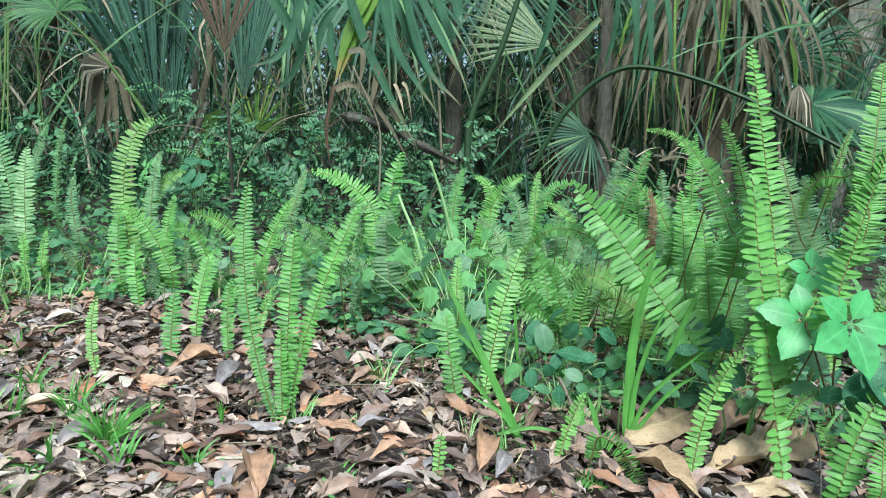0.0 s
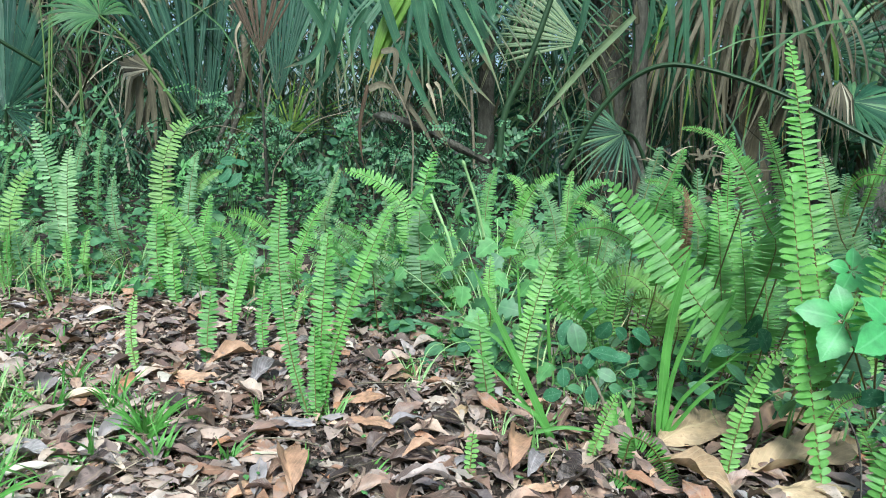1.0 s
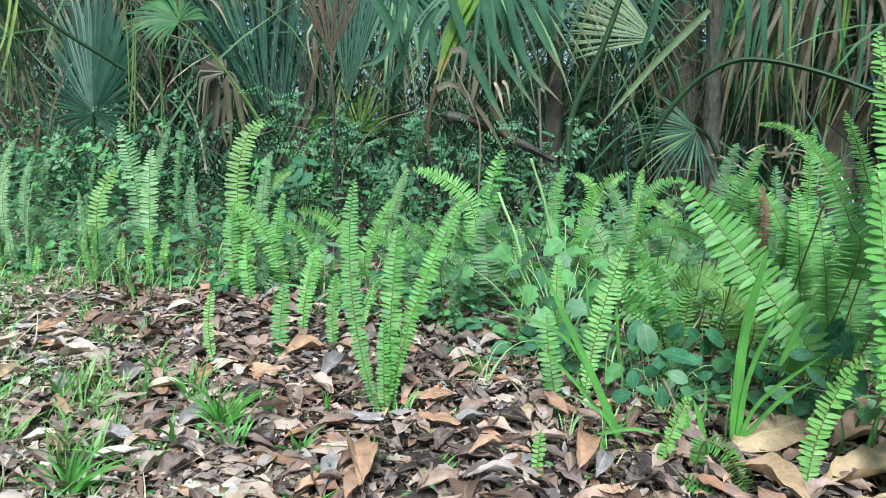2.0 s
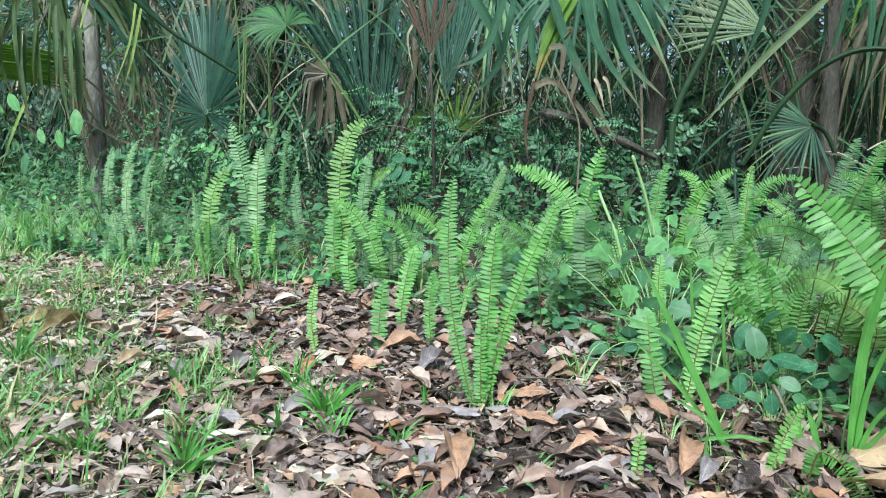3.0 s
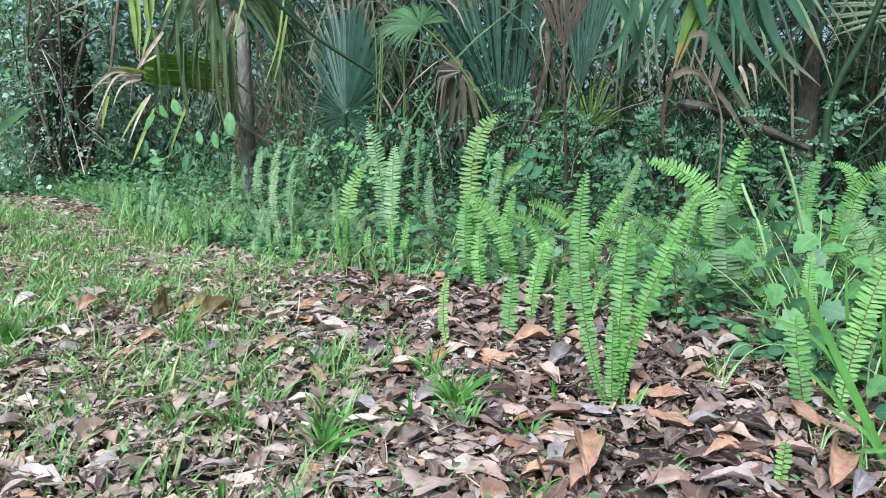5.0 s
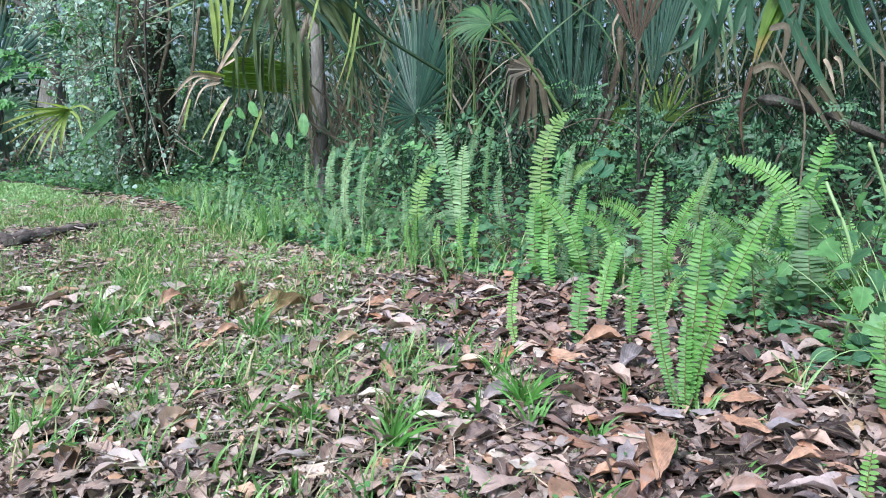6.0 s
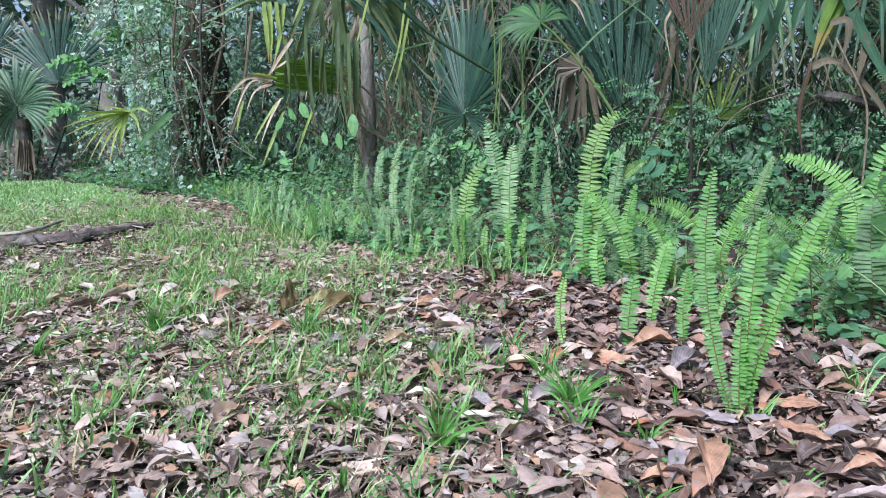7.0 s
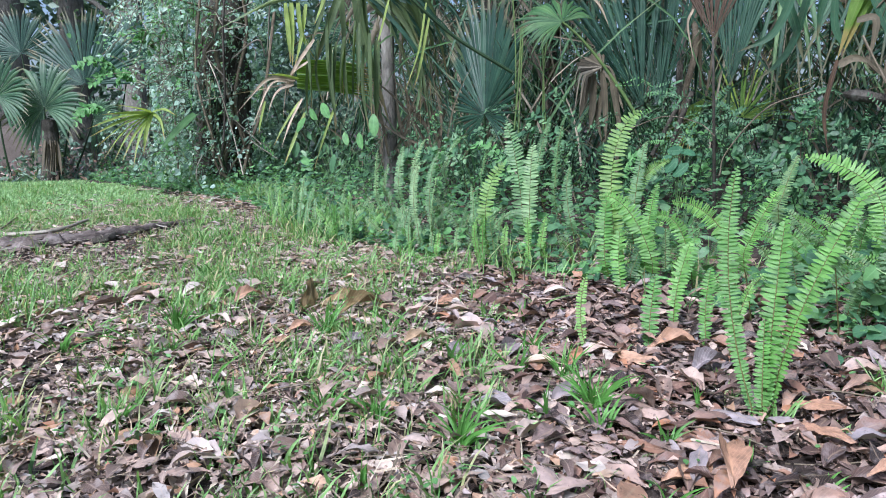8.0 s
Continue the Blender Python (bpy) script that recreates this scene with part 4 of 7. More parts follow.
def mark(p, dx=0.0, dy=0.0, dz=0.0):
    return np.asarray(p, float) + np.array((dx, dy, dz))


def streamers(label, paths, width, material, name="palm_strip", face=(0.2, -1, 0.2), group="palm strips", fold=0.25):
    """A torn palm leaf seen as separate long segments."""
    ob = thing(name, (0, 0, 0), label, "palm leaf", group)
    for p in paths:
        part("segment", strip(Geo(), smooth_path(p, 14), np.asarray(face) + rng.normal(0, 0.25, 3), width * rng.uniform(0.8, 1.2), fold, twist=rng.normal(0, 0.6)), material, ob)
    return ob


def stem(name, label, path, radius, material, category="plant", sides=7, rough=0.0):
    ob = new(name, tube(Geo(), smooth_path(path, 24), radius, sides, rough).mesh(name, material))
    return tagged(ob, label, category)


def palm_trunk(label, foot, top, radius, boots=26, bark=None):
    """A palm trunk: rough core with old split leaf bases round it."""
    foot, top = np.array((foot[0], foot[1], -0.05)), np.asarray(top, float)
    ob = thing("cabbage_palm", (0, 0, 0), label, "palm tree", "palm trees")
    path = smooth_path([foot, foot * 0.5 + top * 0.5 + np.array((0.01, 0, 0)), top], 24)
    part("trunk", tube(Geo(), path, radius * np.linspace(1.1, 0.95, 24), 12, 0.05), bark or BARK, ob)
    for k in range(boots):
        s = k / boots
        p = path[int(s * 22)]
        a = k * 2.4 + rng.normal(0, 0.2)
        out = np.array((math.cos(a), math.sin(a), 0))
        b = p + out * radius * 0.9
        t = b + out * radius * rng.uniform(0.3, 0.9) + np.array((rng.normal(0, 0.02), 0, radius * rng.uniform(1.5, 3.0)))
        part("leaf_base", strip(Geo(), bezier3(b, (b + t) / 2 + out * radius * 0.1, t, 6), out, radius * 0.7, 0.2), PALM_DEAD, ob)
    return ob


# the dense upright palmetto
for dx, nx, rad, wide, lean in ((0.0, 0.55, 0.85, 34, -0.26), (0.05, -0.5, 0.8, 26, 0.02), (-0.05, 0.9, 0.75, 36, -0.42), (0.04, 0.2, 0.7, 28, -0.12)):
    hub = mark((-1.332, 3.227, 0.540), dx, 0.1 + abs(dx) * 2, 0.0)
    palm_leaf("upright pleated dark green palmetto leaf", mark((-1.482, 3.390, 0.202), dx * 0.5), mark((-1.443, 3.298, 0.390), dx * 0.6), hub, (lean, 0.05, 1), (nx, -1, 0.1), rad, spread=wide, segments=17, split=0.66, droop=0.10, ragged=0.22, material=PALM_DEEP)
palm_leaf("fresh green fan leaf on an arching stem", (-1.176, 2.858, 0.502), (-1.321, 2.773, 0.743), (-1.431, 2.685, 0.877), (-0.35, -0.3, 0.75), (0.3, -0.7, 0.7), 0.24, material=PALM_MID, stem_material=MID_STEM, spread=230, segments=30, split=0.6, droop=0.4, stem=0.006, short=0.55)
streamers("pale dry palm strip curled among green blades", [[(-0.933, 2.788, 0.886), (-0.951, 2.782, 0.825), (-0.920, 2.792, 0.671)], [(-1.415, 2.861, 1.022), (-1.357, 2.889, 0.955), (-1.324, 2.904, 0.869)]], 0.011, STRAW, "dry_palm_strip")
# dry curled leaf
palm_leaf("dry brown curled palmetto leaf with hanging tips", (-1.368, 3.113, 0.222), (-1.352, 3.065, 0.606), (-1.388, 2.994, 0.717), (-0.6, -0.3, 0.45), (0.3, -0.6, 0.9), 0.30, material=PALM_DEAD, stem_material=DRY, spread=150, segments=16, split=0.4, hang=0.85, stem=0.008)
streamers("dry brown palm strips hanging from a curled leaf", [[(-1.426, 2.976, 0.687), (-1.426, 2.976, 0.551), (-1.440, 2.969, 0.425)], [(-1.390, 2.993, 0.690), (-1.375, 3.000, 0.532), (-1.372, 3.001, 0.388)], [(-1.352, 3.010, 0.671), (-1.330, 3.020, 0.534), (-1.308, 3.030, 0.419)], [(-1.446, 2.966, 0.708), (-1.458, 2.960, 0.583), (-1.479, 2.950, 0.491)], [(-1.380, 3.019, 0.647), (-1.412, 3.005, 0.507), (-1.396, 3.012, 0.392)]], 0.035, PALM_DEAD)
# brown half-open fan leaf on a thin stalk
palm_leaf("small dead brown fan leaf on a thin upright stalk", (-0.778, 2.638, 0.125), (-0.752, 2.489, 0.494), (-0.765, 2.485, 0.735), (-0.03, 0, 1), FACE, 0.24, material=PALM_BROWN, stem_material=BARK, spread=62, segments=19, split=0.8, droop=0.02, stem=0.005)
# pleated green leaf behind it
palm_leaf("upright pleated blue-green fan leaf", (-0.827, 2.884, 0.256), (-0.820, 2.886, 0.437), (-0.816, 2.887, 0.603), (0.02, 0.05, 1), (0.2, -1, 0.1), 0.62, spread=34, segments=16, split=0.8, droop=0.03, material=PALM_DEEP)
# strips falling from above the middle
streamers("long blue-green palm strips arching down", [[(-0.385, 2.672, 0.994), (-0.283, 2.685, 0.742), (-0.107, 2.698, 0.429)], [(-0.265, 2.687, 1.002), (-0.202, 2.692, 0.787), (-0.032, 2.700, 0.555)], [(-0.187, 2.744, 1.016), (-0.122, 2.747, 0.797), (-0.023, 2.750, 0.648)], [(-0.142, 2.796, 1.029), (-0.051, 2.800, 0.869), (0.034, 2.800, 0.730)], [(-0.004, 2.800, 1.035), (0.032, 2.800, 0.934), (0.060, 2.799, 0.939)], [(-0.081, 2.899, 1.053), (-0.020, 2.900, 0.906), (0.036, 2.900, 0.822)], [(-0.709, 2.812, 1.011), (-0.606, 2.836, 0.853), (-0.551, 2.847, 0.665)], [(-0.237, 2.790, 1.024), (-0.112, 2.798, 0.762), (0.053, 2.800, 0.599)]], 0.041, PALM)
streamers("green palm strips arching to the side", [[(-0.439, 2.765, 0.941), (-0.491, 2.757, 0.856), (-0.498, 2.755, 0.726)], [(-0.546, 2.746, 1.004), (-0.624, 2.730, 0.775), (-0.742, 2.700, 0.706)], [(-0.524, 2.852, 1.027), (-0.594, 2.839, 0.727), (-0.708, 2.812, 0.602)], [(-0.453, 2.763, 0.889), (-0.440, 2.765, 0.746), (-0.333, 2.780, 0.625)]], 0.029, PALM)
streamers("dying yellow-green palm leaf folded down", [[(-0.278, 2.736, 1.001), (-0.333, 2.730, 0.888), (-0.411, 2.719, 0.680)], [(-0.304, 2.733, 1.000), (-0.369, 2.725, 0.866), (-0.427, 2.717, 0.659)], [(-0.264, 2.767, 0.998), (-0.315, 2.762, 0.873), (-0.391, 2.752, 0.715)]], 0.043, PALM_LIGHT, "palm_strip")
streamers("dry brown palm strips hanging from a folded leaf", [[(-0.366, 2.625, 0.768), (-0.314, 2.631, 0.763), (-0.327, 2.630, 0.625)], [(-0.266, 2.687, 0.739), (-0.273, 2.686, 0.662), (-0.289, 2.685, 0.559)], [(-0.325, 2.680, 0.810), (-0.295, 2.684, 0.842), (-0.313, 2.682, 0.741)], [(-0.413, 2.668, 0.635), (-0.373, 2.674, 0.657), (-0.321, 2.681, 0.643)], [(-0.349, 2.728, 0.663), (-0.241, 2.739, 0.542), (-0.128, 2.747, 0.355)], [(-0.221, 2.741, 0.585), (-0.165, 2.745, 0.503), (-0.120, 2.747, 0.437)]], 0.023, PALM_DEAD, "dry_palm_strip")
streamers("dry brown palm strip hanging straight down", [[(-0.404, 2.568, 0.647), (-0.430, 2.564, 0.489), (-0.411, 2.567, 0.350)]], 0.016, PALM_BROWN, "dry_palm_strip")
streamers("pale tan palm strips hanging straight down", [[(-0.203, 2.692, 0.669), (-0.185, 2.694, 0.635), (-0.162, 2.695, 0.554)], [(-0.174, 2.694, 0.675), (-0.152, 2.696, 0.647), (-0.131, 2.697, 0.520)]], 0.012, STRAW, "dry_palm_strip")
stem("sapling", "thin pale upright stem in the thicket", [(-0.044, 3.000, 0.674), (-0.032, 3.000, 0.537), (-0.018, 3.000, 0.352)], 0.006, DRY, "sapling")
stem("dry_weed", "dry tan stalk standing in the bank", [(-0.290, 2.181, 0.674), (-0.260, 2.185, 0.613), (-0.213, 2.190, 0.515), (-0.202, 2.191, 0.436), (-0.203, 2.191, 0.267)], np.linspace(0.0035, 0.0028, 24), DRY)
stem("broken_palm_frond", "dark brown broken palm stem lying across the thicket", [(-0.416, 2.769, 0.552), (-0.266, 2.787, 0.518), (-0.112, 2.798, 0.452), (0.033, 2.800, 0.386)], np.interp(np.arange(24), [0, 2, 23], [0.004, 0.022, 0.013]), BARK, rough=0.12)
stem("palm_frond", "thick dark green slanting palm stem", [(0.287, 2.986, 1.128), (0.201, 2.993, 0.840), (0.097, 2.998, 0.576), (0.084, 2.999, 0.355)], np.linspace(0.011, 0.016, 24), PETIOLE)
streamers("pale grey-green straight palm blade", [[(0.568, 2.844, 0.957), (0.374, 2.876, 0.746), (0.177, 2.895, 0.493)]], 0.032, PALM_PALE)
stem("palm_frond", "dark green arching palm stem", [(0.329, 2.781, 0.372), (0.443, 2.765, 0.591), (0.578, 2.740, 0.730), (0.734, 2.702, 0.763), (1.018, 2.609, 0.675), (1.340, 2.459, 0.494)], np.linspace(0.011, 0.008, 24), PETIOLE)
stem("sapling", "slender grey trunk in the thicket", [(-1.369, 3.971, 1.287), (-1.366, 3.972, 0.995), (-1.383, 3.966, 0.696), (-1.346, 3.979, 0.174)], 0.018, BARK, "sapling")
stem("sapling", "slender pale trunk in the thicket", [(-1.269, 3.793, 1.084), (-1.250, 3.800, 0.832), (-1.299, 3.783, 0.570), (-1.308, 3.780, 0.217)], 0.016, DRY, "sapling")
stem("sapling", "brown upright stem in the thicket", [(-1.167, 3.193, 0.301), (-1.121, 3.210, 0.452), (-1.068, 3.228, 0.603)], 0.012, BARK, "sapling")
stem("sapling", "brown slanting stem in the thicket", [(-1.222, 3.173, 0.324), (-1.154, 3.198, 0.475), (-1.109, 3.214, 0.576)], 0.010, BARK, "sapling")
palm_trunk("narrow rough palm trunk in the thicket", (0.775, 3.516, 0.269), (0.718, 3.528, 1.265), 0.037, 8)
palm_trunk("rough palm trunk behind hanging leaves", (0.029, 3.800, 0.238), (0.007, 3.800, 1.300), 0.042, 10)
palm_trunk("palm trunk covered in old leaf bases", (0.756, 4.233, 0.242), (0.703, 4.242, 1.425), 0.102, 30)
palm_trunk("thick palm trunk wrapped in dead leaves", (1.404, 3.745, 0.294), (1.311, 3.779, 1.344), 0.101, 44)
palm_trunk("greyish palm trunk at the edge of the thicket", (2.444, 4.362, 0.402), (2.342, 4.417, 1.589), 0.158, 14, PALE_BARK)
# dead skirt of the thick trunk
skirt = []
for k in range(96):
    u = rng.uniform(-0.28, 0.28)
    top = mark((1.231, 3.542, 1.262), u, rng.uniform(-0.15, 0.2), rng.uniform(-0.1, 0.1))
    low = mark(top, u * 0.6 + rng.normal(0, 0.12), rng.normal(0, 0.05), -rng.uniform(0.5, 0.85))
    skirt.append([top, (top + low) / 2 + np.array((u * 0.25, -0.03, 0)), low])
streamers("dead brown leaves hanging down a palm trunk", skirt[:62], 0.02, PALM_DEAD, "dead_palm_skirt")
streamers("yellowing palm strips hanging beside a trunk", skirt[62:72], 0.016, PALM_LIGHT, "palm_strip")
streamers("green palm strips hanging beside a trunk", skirt[72:], 0.018, PALM, "palm_strip")
streamers("long green palm strips hanging from above", [[(0.701, 2.917, 1.107), (0.725, 2.911, 0.915), (0.729, 2.910, 0.653)], [(0.763, 2.901, 1.106), (0.780, 2.897, 0.871), (0.820, 2.886, 0.611)], [(0.670, 3.027, 1.130), (0.662, 3.028, 0.930), (0.620, 3.037, 0.725)], [(0.814, 2.888, 1.105), (0.850, 2.877, 0.893), (0.857, 2.875, 0.677)], [(0.531, 2.953, 1.108), (0.587, 2.942, 0.914), (0.578, 2.944, 0.716)], [(0.424, 3.071, 1.130), (0.391, 3.075, 0.927), (0.321, 3.083, 0.717)]], 0.031, PALM)
palm_leaf("yellowing fan leaf behind a trunk", (1.039, 3.863, 0.273), (1.020, 3.868, 0.721), (0.948, 3.783, 1.165), (0.1, -0.3, -1), (0.3, -1, 0.3), 0.5, material=PALM_LIGHT, spread=80, segments=18, split=0.3, droop=0.1)
# The pale material carries this leaf's backlight.
palm_leaf("fan leaf with light from behind put into its pale colour", (0.659, 3.539, 0.498), (0.588, 3.552, 0.766), (0.470, 3.468, 0.937), (-1, 0.1, 0.35), (0.1, -1, 0.3), 0.42, material=PALM_PALE, spread=75, segments=22, split=0.7, droop=0.05)
palm_leaf("dark fan leaf low in the thicket", (0.809, 3.405, 0.290), (0.745, 3.420, 0.474), (0.658, 3.336, 0.527), (-0.7, -0.1, -0.4), (0, -1, 0.5), 0.33, spread=170, segments=26, split=0.35, droop=0.2)
palm_leaf("dark green palmetto fan leaf", (1.733, 3.605, 0.315), (1.729, 3.607, 0.622), (1.635, 3.541, 0.938), (-0.2, -0.1, 0.8), FACE, 0.5, spread=250, segments=34, split=0.45, droop=0.3)
palm_leaf("green fan leaf tilted towards the clearing", (1.700, 3.173, 0.338), (1.660, 3.194, 0.559), (1.510, 3.046, 0.679), (0.8, -0.3, 0.25), (0, -0.6, 1), 0.45, spread=200, segments=30, split=0.45, droop=0.3)
palm_leaf("grey dead fan leaf drooping from its stem", (1.368, 2.893, 0.341), (1.330, 2.911, 0.564), (1.357, 2.843, 0.737), (0.1, -0.3, -0.6), (0.6, -1, 0.4), 0.22, material=PALM_DEAD, stem_material=DRY, spread=120, segments=16, split=0.35, hang=0.7, stem=0.006)
palm_leaf("dark green fan leaf hanging from above", (0.351, 3.985, 0.240), (0.375, 3.982, 0.944), (0.248, 3.792, 1.362), (-0.1, -0.5, -0.8), (0.1, -1, 0.3), 0.7, spread=150, segments=30, split=0.35, droop=0.2)
palm_leaf("dark green fan leaf hanging from above", (-0.887, 3.900, 0.197), (-0.834, 3.912, 0.889), (-0.754, 3.520, 1.234), (0.3, -0.5, -0.6), (-0.2, -1, 0.4), 0.7, spread=190, segments=30, split=0.35, droop=0.25)
palm_leaf("blue-green fan leaf hanging from above", (-0.278, 3.990, 0.215), (-0.329, 3.986, 0.918), (-0.316, 3.385, 1.268), (0.5, -0.6, -0.4), (-0.1, -0.8, 0.6), 0.75, spread=170, segments=28, split=0.35, droop=0.4)

heap = []
for k in range(46):
    b = mark((1.012, 3.455, 0.444), rng.uniform(-0.2, 0.2), rng.uniform(-0.15, 0.2), rng.uniform(-0.32, 0.0))
    t = b + np.array((rng.normal(0, 0.13), rng.normal(0, 0.08), rng.normal(0.01, 0.05)))
    heap.append([b, (b + t) / 2 + np.array((0, 0, rng.uniform(0.01, 0.04))), t])
streamers("heap of grey dead palm scraps behind the ferns", heap[:34], 0.018, PALM_DEAD, "dead_palm_heap", face=(0.2, -0.7, 0.8))
streamers("heap of bleached palm scraps behind the ferns", heap[34:], 0.009, STRAW, "dead_palm_heap", face=(0.2, -0.7, 0.8))
# the clump with the upright fan
palm_leaf("large half-open blue-green fan leaf", (-2.064, 3.060, 0.258), (-2.034, 3.021, 0.401), (-2.006, 2.979, 0.524), (-0.14, -0.05, 1), (-0.35, -1, 0.1), 0.66, spread=280, segments=52, split=0.62, droop=0.05, short=0.34, material=PALM_DEEP)
palm_trunk("leaning grey-brown palm trunk with split bases", (-2.973, 3.359, 0.200), (-3.005, 3.398, 1.275), 0.042, 5, PALE_BARK)
dead_heap = []
for k in range(44):
    b = mark((-2.859, 3.469, 0.224), rng.uniform(-0.35, 0.35), rng.uniform(-0.2, 0.2), rng.uniform(-0.05, 0.1))
    t = mark(b, rng.normal(0, 0.25), rng.normal(0, 0.1), rng.uniform(0.25, 0.7))
    dead_heap.append([b, (b + t) / 2 + rng.normal(0, 0.04, 3), t])
streamers("grey dead palm stalks heaped round a trunk", dead_heap, 0.02, PALM_DEAD, "dead_palm_heap")
a, b, c, e = (np.array(p) for p in ((-3.136, 2.776, 0.848), (-2.850, 3.134, 0.802), (-3.099, 2.743, 0.709), (-2.829, 3.085, 0.646)))
# The lit underside is painted by the lighter yellow-green material.
streamers("pleated palm leaf hanging over, sunlight put into its yellow-green", [[a + (c - a) * q, (a + b + (c + e - a - b) * q) / 2 + np.array((0, 0, 0.012)), b + (e - b) * q] for q in np.linspace(0, 1, 12)], 0.026, PALM_LIGHT, face=(0.3, -0.9, -0.5), fold=0.5)
top = np.array((-2.868, 2.625, 0.956))
across = np.array((-2.679, 2.951, 0.941)) - top
fringe = []
for q in np.linspace(0.0, 1.0, 13):
    b = top + across * (q + rng.normal(0, 0.02)) + np.array((0, 0, rng.uniform(-0.05, 0.12)))
    t = b + np.array((rng.normal(0.0, 0.03), rng.normal(0, 0.02), -rng.uniform(0.32, 0.50)))
    fringe.append([b, (b + t) / 2 + np.array((rng.normal(0, 0.012), -0.01, 0)), t])
streamers("dull olive-green fringe of a hanging palm leaf", fringe, 0.03, PALM_OLIVE, fold=0.35)
streamers("broad dull green palm blades arching down", [[(-2.776, 2.862, 1.316), (-2.845, 2.793, 1.086), (-2.933, 2.702, 0.764)], [(-2.889, 2.891, 1.308), (-2.872, 2.908, 0.983), (-2.891, 2.889, 0.587)], [(-2.802, 2.974, 1.280), (-2.776, 2.999, 0.953), (-2.744, 3.027, 0.585)], [(-2.901, 2.736, 1.314), (-2.876, 2.762, 1.114), (-2.944, 2.690, 0.867)], [(-2.821, 2.957, 1.251), (-2.808, 2.968, 1.013), (-2.704, 3.063, 0.491)]], 0.05, PALM_OLIVE, "palm_strip")
streamers("long pale grey-green palm blades arching sideways", [[(-2.905, 2.732, 1.177), (-2.986, 2.492, 1.098), (-3.072, 2.221, 0.957)], [(-2.883, 2.754, 1.200), (-2.967, 2.514, 1.121), (-3.037, 2.350, 1.027)]], 0.034, PALM_PALE, "palm_strip")
streamers("yellow-green palm strips hanging straight down", [[(-2.937, 2.548, 1.108), (-2.933, 2.553, 0.955), (-2.932, 2.554, 0.807)], [(-2.919, 2.569, 1.109), (-2.920, 2.568, 0.955), (-2.925, 2.562, 0.790)], [(-2.869, 2.624, 1.102), (-2.890, 2.601, 0.927), (-2.922, 2.566, 0.770)], [(-2.896, 2.595, 1.110), (-2.885, 2.606, 0.955), (-2.842, 2.653, 0.813)], [(-2.796, 2.700, 1.154), (-2.819, 2.677, 1.069), (-2.845, 2.650, 0.998)]], 0.026, PALM_YELLOW, "palm_strip")
streamers("thin bleached palm strips arching outwards", [[(-2.774, 2.579, 0.915), (-2.847, 2.499, 0.762), (-2.873, 2.469, 0.636)], [(-2.798, 2.553, 0.804), (-2.863, 2.481, 0.720), (-2.892, 2.448, 0.508)], [(-2.849, 2.497, 0.706), (-2.901, 2.359, 0.702), (-2.951, 2.216, 0.550)], [(-2.849, 2.497, 0.703), (-2.884, 2.380, 0.689), (-2.913, 2.265, 0.467)], [(-2.845, 2.502, 0.714), (-2.892, 2.370, 0.716), (-2.937, 2.234, 0.577)], [(-2.849, 2.497, 0.692), (-2.868, 2.399, 0.647), (-2.869, 2.320, 0.508)], [(-2.823, 2.526, 0.621), (-2.827, 2.447, 0.507), (-2.824, 2.373, 0.376)], [(-2.858, 2.486, 0.697), (-2.920, 2.336, 0.661), (-2.972, 2.188, 0.636)]], 0.016, STRAW, "dry_palm_strip")
streamers("narrow yellowing palm strips at the clump", [[(-2.833, 2.515, 0.720), (-2.847, 2.424, 0.738), (-2.861, 2.329, 0.734)], [(-2.833, 2.515, 0.607), (-2.846, 2.425, 0.493), (-2.847, 2.346, 0.388)], [(-2.816, 2.534, 0.550), (-2.821, 2.454, 0.408), (-2.820, 2.378, 0.283)], [(-2.777, 2.720, 0.595), (-2.823, 2.673, 0.434), (-2.830, 2.593, 0.258)], [(-2.866, 2.324, 0.604), (-2.883, 2.303, 0.508), (-2.891, 2.292, 0.445)], [(-2.473, 3.124, 1.129), (-2.508, 3.096, 0.880), (-2.574, 3.043, 0.656)], [(-2.624, 2.999, 1.159), (-2.660, 2.969, 0.999), (-2.690, 2.942, 0.867)], [(-2.462, 3.133, 1.056), (-2.502, 3.101, 0.820), (-2.535, 3.074, 0.670)]], 0.016, PALM_YELLOW, "palm_strip")
near, far = np.array((-2.778, 3.131, 1.241)), np.array((-2.639, 3.375, 0.670))
fans = [[], [], []]
for k in range(34):
    b = near + np.array((rng.normal(0, 0.10), rng.normal(0, 0.06), rng.uniform(-0.04, 0.10)))
    t = far + np.array((rng.normal(0.0, 0.17), rng.normal(0, 0.1), rng.uniform(-0.24, 0.22)))
    fans[k % 3].append([b, (b + t) / 2 + np.array((0.05, 0, 0.07)) + rng.normal(0, 0.015, 3), t])
streamers("grey-green narrow palm strips fanning down", fans[0], 0.026, PALM_PALE)
streamers("dull green narrow palm strips fanning down", fans[1], 0.024, PALM_OLIVE)
streamers("dark green narrow palm strips fanning down", fans[2], 0.022, PALM_DEEP)
stem("palm_frond", "dark slanting palm stem", [(-2.120, 2.523, 1.049), (-1.952, 2.653, 0.864), (-1.735, 2.799, 0.700)], 0.008, PETIOLE)
for pts in ([(-1.693, 2.824, 0.948), (-1.703, 2.818, 0.681), (-1.714, 2.812, 0.408)], [(-1.622, 2.865, 0.878), (-1.615, 2.869, 0.658), (-1.604, 2.875, 0.409)], [(-1.734, 2.799, 1.017), (-1.724, 2.805, 0.826), (-1.723, 2.806, 0.631)]):
    stem("reed", "thin yellow-green upright stem", pts, 0.003, MID_STEM)
